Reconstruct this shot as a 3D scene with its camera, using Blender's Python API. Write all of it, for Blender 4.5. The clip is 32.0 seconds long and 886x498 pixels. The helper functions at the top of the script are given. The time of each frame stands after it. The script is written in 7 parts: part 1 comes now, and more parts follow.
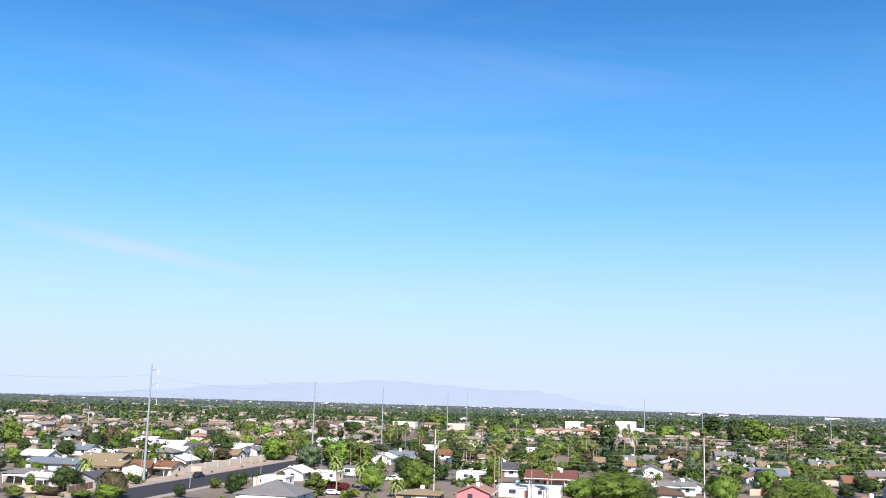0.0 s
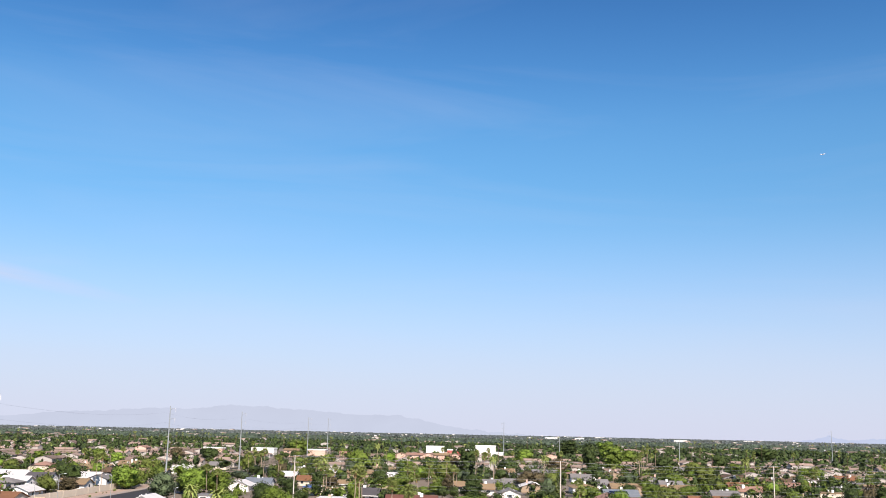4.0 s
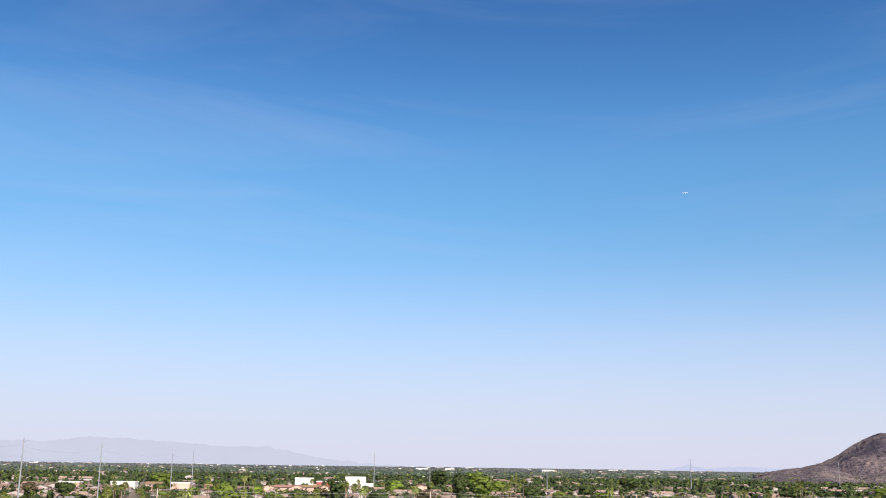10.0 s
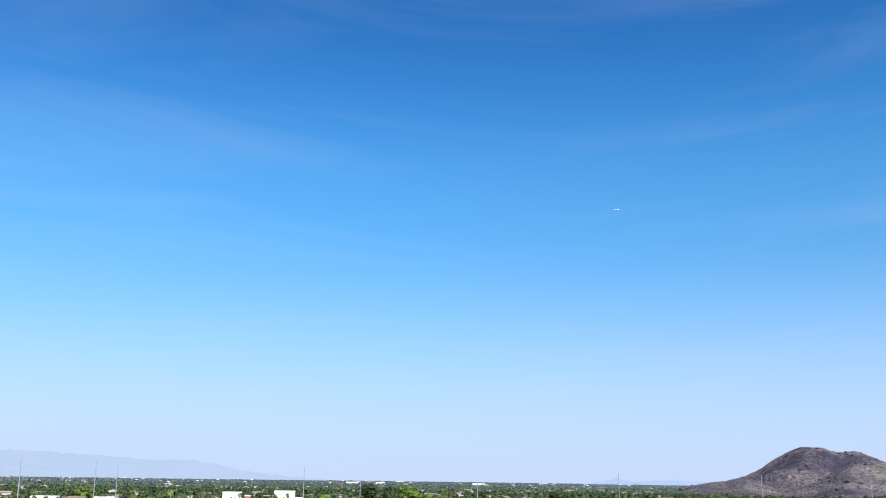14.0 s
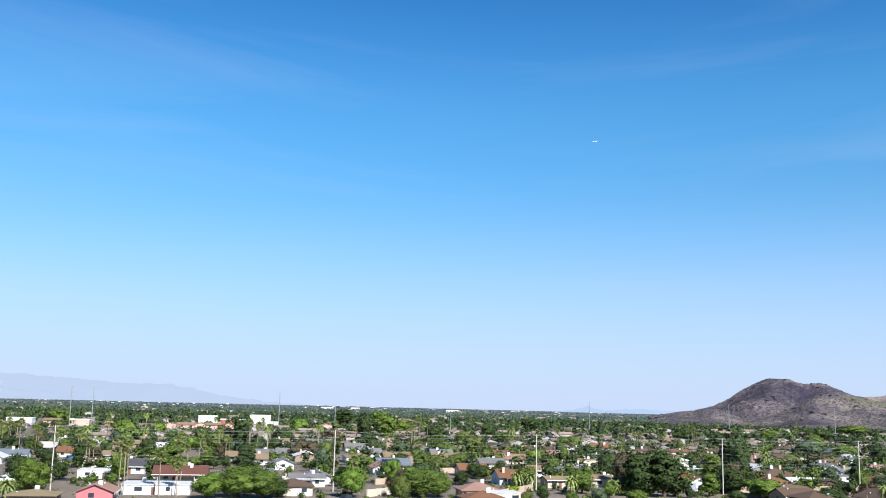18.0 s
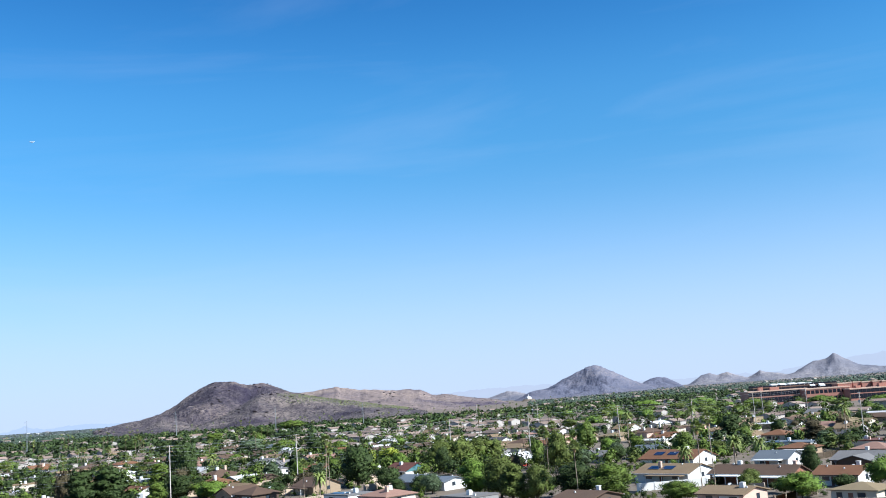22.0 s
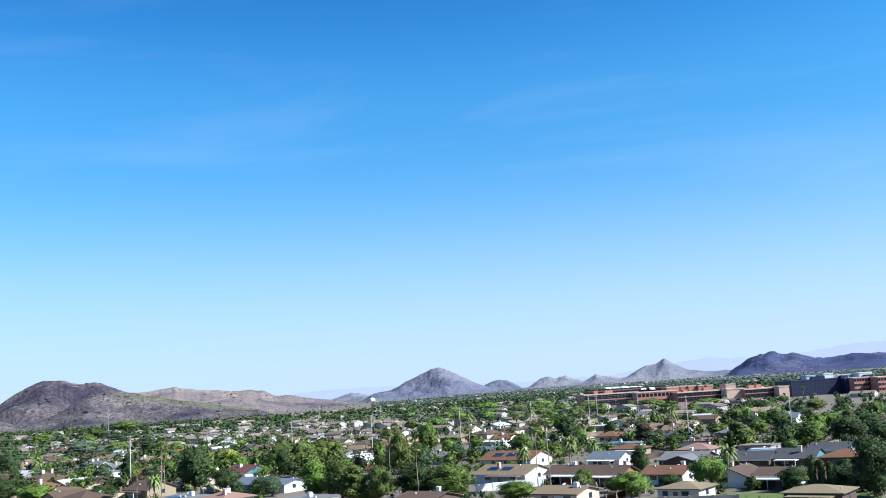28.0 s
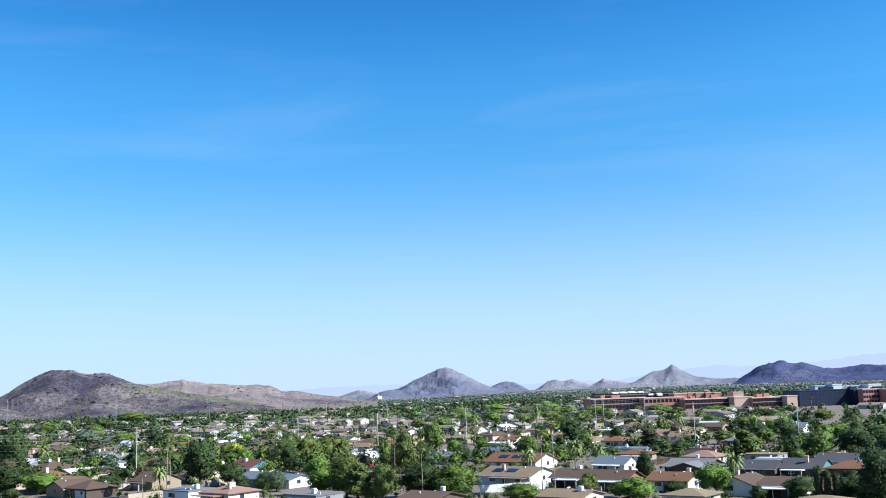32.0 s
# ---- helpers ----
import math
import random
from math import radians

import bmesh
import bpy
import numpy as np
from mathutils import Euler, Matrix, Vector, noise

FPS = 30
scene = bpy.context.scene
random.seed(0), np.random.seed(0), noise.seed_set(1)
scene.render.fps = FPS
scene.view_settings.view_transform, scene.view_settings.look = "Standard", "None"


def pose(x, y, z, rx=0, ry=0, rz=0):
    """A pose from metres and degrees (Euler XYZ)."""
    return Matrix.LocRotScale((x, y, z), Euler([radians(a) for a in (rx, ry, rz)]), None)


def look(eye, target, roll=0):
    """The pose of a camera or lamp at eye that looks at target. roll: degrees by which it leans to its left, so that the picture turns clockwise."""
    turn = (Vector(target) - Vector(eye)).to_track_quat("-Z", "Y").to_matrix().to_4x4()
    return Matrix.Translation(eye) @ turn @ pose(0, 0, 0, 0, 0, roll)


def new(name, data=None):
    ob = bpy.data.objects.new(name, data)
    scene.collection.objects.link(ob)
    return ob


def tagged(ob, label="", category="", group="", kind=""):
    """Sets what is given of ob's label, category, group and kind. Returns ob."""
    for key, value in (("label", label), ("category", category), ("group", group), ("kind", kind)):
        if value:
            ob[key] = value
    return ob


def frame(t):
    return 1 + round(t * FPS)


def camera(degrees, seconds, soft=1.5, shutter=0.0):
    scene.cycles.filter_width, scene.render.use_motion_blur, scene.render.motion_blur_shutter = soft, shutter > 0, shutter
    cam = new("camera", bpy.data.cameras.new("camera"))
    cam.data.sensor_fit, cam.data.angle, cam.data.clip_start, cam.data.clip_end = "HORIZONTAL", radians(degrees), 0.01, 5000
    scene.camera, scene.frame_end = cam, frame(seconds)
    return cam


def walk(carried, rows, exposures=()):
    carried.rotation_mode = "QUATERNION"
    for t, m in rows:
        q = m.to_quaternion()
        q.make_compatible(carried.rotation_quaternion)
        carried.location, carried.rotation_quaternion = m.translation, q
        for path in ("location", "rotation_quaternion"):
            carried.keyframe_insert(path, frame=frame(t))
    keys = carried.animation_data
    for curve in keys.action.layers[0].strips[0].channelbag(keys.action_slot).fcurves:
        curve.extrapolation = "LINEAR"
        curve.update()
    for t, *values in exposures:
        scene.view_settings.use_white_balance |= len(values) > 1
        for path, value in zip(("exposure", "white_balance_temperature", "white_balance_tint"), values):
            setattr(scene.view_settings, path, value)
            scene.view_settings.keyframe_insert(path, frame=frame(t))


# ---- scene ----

# The camera hovers on one spot, 25 m over the suburb, and turns. Bearings are in degrees clockwise from +y.
EYE = (0.0, 0.0, 25.0)


def heading(yaw, pitch, roll):
    a, b = radians(yaw), radians(pitch)
    way = Vector((math.sin(a) * math.cos(b), math.cos(a) * math.cos(b), math.sin(b)))
    return look(EYE, Vector(EYE) + way * 100, roll)


cam = camera(49.0, 32.0, soft=0.92)
walk(cam, [(t, heading(y, p, r)) for t, y, p, r in [
    (0.0, 0.48, 9.02, 1.65),
    (0.5, 2.65, 9.25, 1.52),
    (1.0, 4.85, 9.50, 1.22),
    (1.5, 6.21, 9.72, 1.14),
    (2.0, 7.03, 9.93, 1.07),
    (2.5, 7.64, 10.14, 1.10),
    (3.0, 8.08, 10.32, 1.10),
    (3.5, 8.33, 10.48, 1.16),
    (5.5, 9.27, 11.13, 1.34),
    (6.0, 9.50, 11.28, 1.26),
    (6.5, 9.66, 11.45, 1.46),
    (7.0, 9.87, 11.59, 1.48),
    (7.5, 10.06, 11.74, 1.54),
    (8.0, 10.23, 11.89, 1.58),
    (8.5, 10.39, 12.03, 1.66),
    (9.0, 11.53, 12.20, 1.54),
    (9.5, 14.42, 12.39, 1.09),
    (10.0, 16.06, 12.53, 0.84),
    (10.5, 17.29, 12.67, 0.66),
    (11.0, 18.11, 12.78, 0.63),
    (11.5, 18.77, 12.90, 0.56),
    (12.0, 19.14, 13.00, 0.56),
    (12.5, 19.36, 13.08, 0.63),
    (13.0, 19.60, 13.17, 0.68),
    (13.5, 19.84, 13.28, 0.69),
    (14.0, 20.04, 13.35, 0.79),
    (14.1, 20.08, 13.33, 0.79),
    (14.2, 20.14, 13.10, 0.78),
    (14.3, 20.19, 12.40, 0.78),
    (14.4, 20.24, 11.72, 0.78),
    (14.5, 20.29, 11.07, 0.80),
    (14.8, 20.42, 9.55, 0.86),
    (15.2, 20.58, 9.02, 0.95),
    (16.5, 21.06, 9.03, 1.21),
    (17.0, 21.23, 9.10, 1.24),
    (17.5, 21.37, 9.15, 1.33),
    (18.0, 21.50, 9.21, 1.43),
    (18.5, 21.66, 9.27, 1.45),
    (19.0, 21.80, 9.34, 1.48),
    (19.5, 21.90, 9.38, 1.66),
    (20.0, 22.04, 9.44, 1.71),
    (20.5, 23.80, 9.53, 1.49),
    (21.0, 31.88, 9.66, -0.00),
    (21.5, 44.21, 9.43, -2.29),
    (22.0, 53.70, 8.90, -4.03),
    (22.5, 57.49, 8.64, -4.71),
    (23.0, 59.63, 8.49, -5.00),
    (23.5, 60.44, 8.42, -4.99),
    (24.0, 60.82, 8.40, -4.88),
    (24.5, 61.14, 8.38, -4.75),
    (25.0, 61.41, 8.38, -4.62),
    (25.5, 61.69, 8.38, -4.48),
    (27.5, 62.56, 8.39, -3.90),
    (28.0, 62.72, 8.39, -3.68),
    (28.5, 62.89, 8.37, -3.59),
    (29.0, 62.79, 8.39, -3.37),
    (29.5, 62.61, 8.40, -3.14),
    (30.0, 62.74, 8.39, -2.98),
    (30.5, 62.69, 8.42, -2.80),
    (31.0, 62.75, 8.42, -2.63),
    (31.5, 62.72, 8.41, -2.42),
    (32.0, 62.09, 8.42, -2.09),
]], exposures=[
    (0.0, 1.16, 5870, 16.0), (2.0, 0.98, 5740, 16.5), (3.0, 0.98, 6100, 18.0), (6.0, 0.98, 6660, 21.0), (8.0, 0.99, 6810, 22.5), (9.0, 0.99, 6760, 23.0), (10.0, 0.99, 6590, 21.5), (11.0, 1.00, 6710, 22.7),
    (12.0, 1.00, 6800, 21.2), (13.0, 0.99, 6560, 16.5), (14.0, 0.98, 5560, 12.5), (14.5, 0.98, 5590, 12.0), (16.5, 1.01, 5690, 10.5), (21.0, 1.00, 5570, 10.0), (22.5, 1.13, 5330, 7.8), (23.0, 1.16, 5200, 7.3), (26.0, 1.16, 5230, 7.3), (32.0, 1.16, 5240, 7.3),
])

# ---- sky and sun ----
SUN_AZ, SUN_EL = 170.0, 40.0
world = bpy.data.worlds.new("sky")
scene.world = world
world.use_nodes = True
wn, wl = world.node_tree.nodes, world.node_tree.links
wn.clear()

sky = wn.new("ShaderNodeTexSky")
sky.sky_type = "NISHITA"
sky.sun_disc = False
sky.sun_elevation = radians(SUN_EL)
sky.sun_rotation = radians(SUN_AZ)
sky.altitude = 350
sky.air_density = 1.0
sky.dust_density = 0.4
sky.ozone_density = 3.0
# thin high cirrus, drawn out along one direction
coord = wn.new("ShaderNodeTexCoord")
split = wn.new("ShaderNodeSeparateXYZ")
wl.new(coord.outputs["Generated"], split.inputs[0])
turn = wn.new("ShaderNodeMapping")
turn.inputs["Rotation"].default_value = (radians(5), radians(-7), 0)
turn.inputs["Scale"].default_value = (1.1, 1.1, 8.0)
wl.new(coord.outputs["Generated"], turn.inputs["Vector"])
wisp = wn.new("ShaderNodeTexNoise")
wisp.inputs["Scale"].default_value = 1.5
wisp.inputs["Detail"].default_value = 6
wisp.inputs["Roughness"].default_value = 0.55
wisp.inputs["Distortion"].default_value = 0.7
wl.new(turn.outputs[0], wisp.inputs["Vector"])
veil = wn.new("ShaderNodeMapRange")
veil.inputs["From Min"].default_value = 0.50
veil.inputs["From Max"].default_value = 0.95
veil.inputs["To Min"].default_value = 0.0
veil.inputs["To Max"].default_value = 0.22
wl.new(wisp.outputs["Fac"], veil.inputs["Value"])
# deep desert blue overhead, pale haze along the horizon
rich = wn.new("ShaderNodeMixRGB")
rich.blend_type = "MULTIPLY"
rich.inputs["Fac"].default_value = 1.0
tone = wn.new("ShaderNodeValToRGB")
tone.color_ramp.interpolation = "B_SPLINE"
knots = tone.color_ramp.elements
knots[0].position, knots[0].color = 0.0, (0.392, 0.650, 0.762, 1)
knots[1].position, knots[1].color = 0.80, (0.120, 0.310, 0.500, 1)
for place, shade in ((0.124, (0.415, 0.667, 0.767)), (0.22, (0.460, 0.760, 0.790)), (0.30, (0.440, 0.815, 0.880)), (0.36, (0.320, 0.690, 0.840)), (0.43, (0.235, 0.560, 0.760)), (0.55, (0.190, 0.450, 0.660))):
    knots.new(place).color = (*shade, 1)
wl.new(split.outputs["Z"], tone.inputs[0])
double = wn.new("ShaderNodeVectorMath")
double.operation = "SCALE"
double.inputs["Scale"].default_value = 1.70
wl.new(tone.outputs[0], double.inputs[0])
wl.new(double.outputs[0], rich.inputs["Color2"])
wl.new(sky.outputs[0], rich.inputs["Color1"])
fade = wn.new("ShaderNodeMapRange")
fade.interpolation_type = "SMOOTHERSTEP"
fade.inputs["From Min"].default_value = -0.05
fade.inputs["From Max"].default_value = 0.28
fade.inputs["To Min"].default_value = 0.95
fade.inputs["To Max"].default_value = 0.0
wl.new(split.outputs["Z"], fade.inputs["Value"])
haze = wn.new("ShaderNodeMixRGB")
haze.inputs["Color2"].default_value = (6.48, 6.90, 8.12, 1)
wl.new(fade.outputs[0], haze.inputs["Fac"])
wl.new(rich.outputs[0], haze.inputs["Color1"])
# one longer wisp low in the west
wisp_place = wn.new("ShaderNodeMapping")
wisp_place.vector_type = "TEXTURE"
wisp_place.inputs["Location"].default_value = (math.sin(radians(-17)) * 0.99, math.cos(radians(-17)) * 0.99, 0.141)
wisp_place.inputs["Rotation"].default_value = (0, radians(9), radians(17))
wisp_place.inputs["Scale"].default_value = (0.15, 0.3, 0.011)
wl.new(coord.outputs["Generated"], wisp_place.inputs["Vector"])
wisp_shape = wn.new("ShaderNodeTexGradient")
wisp_shape.gradient_type = "SPHERICAL"
wl.new(wisp_place.outputs[0], wisp_shape.inputs[0])
wisp_grain = wn.new("ShaderNodeTexNoise")
wisp_grain.inputs["Scale"].default_value = 1.6
wisp_grain.inputs["Detail"].default_value = 5
wl.new(wisp_place.outputs[0], wisp_grain.inputs["Vector"])
wisp_both = wn.new("ShaderNodeMath")
wisp_both.operation = "MULTIPLY"
wl.new(wisp_shape.outputs["Fac"], wisp_both.inputs[0])
wl.new(wisp_grain.outputs["Fac"], wisp_both.inputs[1])
veil_sum = wn.new("ShaderNodeMath")
veil_sum.operation = "ADD"
wl.new(veil.outputs[0], veil_sum.inputs[0])
wl.new(wisp_both.outputs[0], veil_sum.inputs[1])
cloud = wn.new("ShaderNodeMixRGB")
cloud.inputs["Color2"].default_value = (6.29, 6.88, 8.16, 1)
wl.new(veil_sum.outputs[0], cloud.inputs["Fac"])
wl.new(haze.outputs[0], cloud.inputs["Color1"])
back = wn.new("ShaderNodeBackground")
back.inputs["Strength"].default_value = 0.052
wl.new(cloud.outputs[0], back.inputs["Color"])
wout = wn.new("ShaderNodeOutputWorld")
wl.new(back.outputs[0], wout.inputs[0])

sun_lamp = bpy.data.lights.new("sun", "SUN")
sun_lamp.energy = 5.0
sun_lamp.angle = radians(0.5)
sun_lamp.color = (1.0, 0.92, 0.78)
sun = new("sun", sun_lamp)
sa, se = radians(SUN_AZ), radians(SUN_EL)
sun_way = Vector((math.sin(sa) * math.cos(se), math.cos(sa) * math.cos(se), math.sin(se)))
sun.matrix_world = look(sun_way * 500, (0, 0, 0))

# ---- materials ----
def material(name, color, rough=0.8, vary=0.25, scale=1.0, fine=9.0, bump=0.0, metal=0.0, dirt=None, each=0.0, island=0.0, spec=0.3):
    """Colour with broad stains and fine grain; each: spread of brightness from object to object; island: from piece to piece."""
    m = bpy.data.materials.new(name)
    m.use_nodes = True
    nt = m.node_tree
    n, l = nt.nodes, nt.links
    b = n["Principled BSDF"]
    b.inputs["Roughness"].default_value = rough
    b.inputs["Metallic"].default_value = metal
    b.inputs["Specular IOR Level"].default_value = spec
    tc = n.new("ShaderNodeNewGeometry")
    broad, grain = n.new("ShaderNodeTexNoise"), n.new("ShaderNodeTexNoise")
    broad.inputs["Scale"].default_value, broad.inputs["Detail"].default_value = scale, 4
    grain.inputs["Scale"].default_value, grain.inputs["Detail"].default_value = fine, 3
    for x in (broad, grain):
        l.new(tc.outputs["Position"], x.inputs["Vector"])
    add = n.new("ShaderNodeMath")
    add.operation = "ADD"
    l.new(broad.outputs["Fac"], add.inputs[0])
    l.new(grain.outputs["Fac"], add.inputs[1])
    last = add
    if each:
        info, mul, more = n.new("ShaderNodeObjectInfo"), n.new("ShaderNodeMath"), n.new("ShaderNodeMath")
        mul.operation, mul.inputs[1].default_value, more.operation = "MULTIPLY_ADD", each * 2, "ADD"
        mul.inputs[2].default_value = -each
        l.new(info.outputs["Random"], mul.inputs[0])
        l.new(last.outputs[0], more.inputs[0])
        l.new(mul.outputs[0], more.inputs[1])
        last = more
    if island:
        mul, more = n.new("ShaderNodeMath"), n.new("ShaderNodeMath")
        mul.operation, mul.inputs[1].default_value, more.operation = "MULTIPLY_ADD", island * 2, "ADD"
        mul.inputs[2].default_value = -island
        l.new(tc.outputs["Random Per Island"], mul.inputs[0])
        l.new(last.outputs[0], more.inputs[0])
        l.new(mul.outputs[0], more.inputs[1])
        last = more
    ramp = n.new("ShaderNodeValToRGB")
    low = [c * (1 - vary) for c in color] if dirt is None else dirt
    high = [min(1, c * (1 + vary)) for c in color]
    ramp.color_ramp.elements[0].position, ramp.color_ramp.elements[1].position = 0.22, 0.78
    ramp.color_ramp.elements[0].color = (*low, 1)
    ramp.color_ramp.elements[1].color = (*high, 1)
    mid = ramp.color_ramp.elements.new(0.5)
    mid.color = (*color, 1)
    half = n.new("ShaderNodeMath")
    half.operation, half.inputs[1].default_value = "MULTIPLY", 0.5
    l.new(last.outputs[0], half.inputs[0])
    l.new(half.outputs[0], ramp.inputs[0])
    l.new(ramp.outputs[0], b.inputs["Base Color"])
    if bump:
        bp = n.new("ShaderNodeBump")
        bp.inputs["Strength"].default_value, bp.inputs["Distance"].default_value = bump, 0.1
        l.new(grain.outputs["Fac"], bp.inputs["Height"])
        l.new(bp.outputs[0], b.inputs["Normal"])
    return m


ROOFS = {
    "tan": material("tan_shingle", (0.1813, 0.1279, 0.07383), 0.9, 0.22, 0.25, 5, 0.3, each=0.15),
    "ochre": material("ochre_shingle", (0.1913, 0.1462, 0.0833), 0.9, 0.2, 0.25, 5, 0.3, each=0.12),
    "brown": material("brown_shingle", (0.0867, 0.0544, 0.03621), 0.9, 0.25, 0.25, 5, 0.3, each=0.15),
    "rust": material("rust_tile", (0.1462, 0.0697, 0.03485), 0.85, 0.25, 0.25, 5, 0.3, each=0.12),
    "maroon": material("maroon_shingle", (0.1045, 0.04182, 0.03137), 0.85, 0.25, 0.25, 5, 0.3, each=0.1),
    "pink": material("dusty_pink_shingle", (0.2281, 0.1345, 0.1009), 0.9, 0.2, 0.25, 5, 0.3, each=0.12),
    "grey": material("grey_shingle", (0.1381, 0.1316, 0.1287), 0.9, 0.22, 0.25, 5, 0.3, each=0.18),
    "dark": material("charcoal_shingle", (0.05924, 0.05576, 0.05924), 0.9, 0.25, 0.25, 5, 0.3, each=0.12),
    "white": material("white_coated_roof", (0.442, 0.4335, 0.425), 0.75, 0.2, 0.25, 5, 0.15, each=0.1),
    "blue": material("blue_grey_roof", (0.1148, 0.1318, 0.1513), 0.7, 0.18, 0.25, 5, 0.2, each=0.12),
}
ROOF_WORDS = {"tan": "tan shingle", "ochre": "ochre shingle", "brown": "brown shingle", "rust": "rust-red tile", "maroon": "maroon shingle", "pink": "dusty pink tile",
              "grey": "grey shingle", "dark": "charcoal shingle", "white": "white coated", "blue": "blue-grey"}
WALLS = {
    "white": material("white_stucco", (0.629, 0.612, 0.578), 0.9, 0.1, 0.3, 6, 0.2, each=0.08),
    "cream": material("cream_stucco", (0.51, 0.4462, 0.357), 0.9, 0.12, 0.3, 6, 0.2, each=0.1),
    "tan": material("tan_stucco", (0.2754, 0.2065, 0.1377), 0.9, 0.14, 0.3, 6, 0.2, each=0.1),
    "pink": material("pink_stucco", (0.442, 0.1445, 0.153), 0.9, 0.12, 0.3, 6, 0.2),
    "salmon": material("salmon_stucco", (0.5049, 0.3536, 0.278), 0.9, 0.12, 0.3, 6, 0.2, each=0.1),
    "brick": material("red_brick", (0.2295, 0.1071, 0.06885), 0.9, 0.25, 0.8, 9, 0.3, each=0.1),
    "teal": material("teal_siding", (0.08075, 0.1827, 0.1997), 0.8, 0.12, 0.4, 6, 0.15),
    "bluewhite": material("pale_blue_siding", (0.3825, 0.442, 0.51), 0.8, 0.12, 0.4, 6, 0.15),
    # for walls under deep eaves: their shade is part of this dark colour
    "shaded_umber": material("shaded_umber_siding", (0.08415, 0.05738, 0.04208), 0.9, 0.2, 0.3, 6, 0.2, each=0.1),
    "grey": material("grey_stucco", (0.2295, 0.2218, 0.2142), 0.9, 0.14, 0.3, 6, 0.2, each=0.1),
}
WALL_WORDS = {"white": "white stucco", "cream": "cream stucco", "tan": "tan stucco", "pink": "bright pink stucco", "salmon": "salmon stucco", "brick": "red brick",
              "teal": "teal siding", "bluewhite": "pale blue siding", "shaded_umber": "shade-darkened brown siding", "grey": "grey stucco"}
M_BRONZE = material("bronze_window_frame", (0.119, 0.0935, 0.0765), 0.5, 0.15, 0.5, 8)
M_TRIM = material("white_trim", (0.663, 0.6545, 0.629), 0.6, 0.06, 0.5, 8)
M_FASCIA = material("brown_fascia", (0.136, 0.085, 0.0595), 0.7, 0.2, 0.5, 8)
M_GLASS = material("dark_window_glass", (0.02975, 0.03825, 0.051), 0.08, 0.2, 0.4, 3, spec=0.8)
M_DOOR = material("painted_door", (0.17, 0.0765, 0.051), 0.6, 0.2, 0.5, 8, each=0.3)
M_GARAGE = material("garage_door_panel", (0.561, 0.5355, 0.493), 0.6, 0.08, 0.5, 8, each=0.12)
M_SOLAR = material("solar_cells", (0.017, 0.0255, 0.0595), 0.15, 0.3, 0.8, 6, spec=0.7)
M_STEEL = material("weathered_galvanised_steel", (0.2635, 0.2848, 0.289), 0.5, 0.15, 0.3, 4, metal=0.3)
M_POLE = material("sun_bleached_wood_pole", (0.4675, 0.425, 0.3825), 0.9, 0.2, 0.3, 5, 0.2)
M_WIRE = material("aluminium_cable", (0.289, 0.2975, 0.3145), 0.5, 0.1, 0.3, 4)
M_HIGH_WIRE = material("weathered_grey_conductor", (0.085, 0.08925, 0.102), 0.6, 0.1, 0.3, 4)
M_CERAMIC = material("grey_ceramic", (0.2975, 0.306, 0.323), 0.35, 0.1, 0.5, 8)
M_AC = material("white_enamelled_sheet_metal", (0.612, 0.612, 0.595), 0.5, 0.1, 0.8, 8)
M_BLOCK = material("tan_block_wall", (0.402, 0.3179, 0.2346), 0.95, 0.18, 0.4, 5, 0.3, each=0.15)
M_WOOD = material("weathered_fence_wood", (0.181, 0.1258, 0.07667), 0.9, 0.25, 0.6, 7, 0.3, each=0.2)
M_ASPHALT = material("worn_asphalt", (0.02507, 0.02303, 0.02507), 0.92, 0.3, 0.08, 3, 0.2)
M_CONCRETE = material("pale_concrete", (0.2303, 0.1955, 0.1675), 0.9, 0.18, 0.2, 4, 0.2, each=0.1)
M_GRAVEL = material("pink_tan_gravel", (0.2924, 0.2159, 0.1675), 0.95, 0.25, 0.15, 3, 0.4)
M_LAWN = material("mown_lawn", (0.09095, 0.1182, 0.0244), 0.95, 0.35, 0.3, 4, 0.4)
M_GROUND = material("dry_suburban_ground", (0.1428, 0.1139, 0.0867), 0.95, 0.35, 0.05, 0.5, 0.3, dirt=(0.062, 0.064, 0.034))
# undergrowth green, darkened by treetop shade that is put into the colour
M_SHADY_GROUND = material("tree_shaded_ground", (0.051, 0.0527, 0.034), 0.95, 0.4, 0.02, 0.3, 0.2)
M_BARK = material("grey_brown_bark", (0.09095, 0.06273, 0.04182), 0.95, 0.3, 0.8, 7, 0.5, each=0.2)
M_PALM_BARK = material("palm_bark", (0.2764, 0.2173, 0.1591), 0.95, 0.25, 0.8, 6, 0.5, each=0.2)
M_THATCH = material("dry_palm_thatch", (0.2303, 0.153, 0.0697), 0.95, 0.3, 1.0, 7, 0.3, each=0.2)
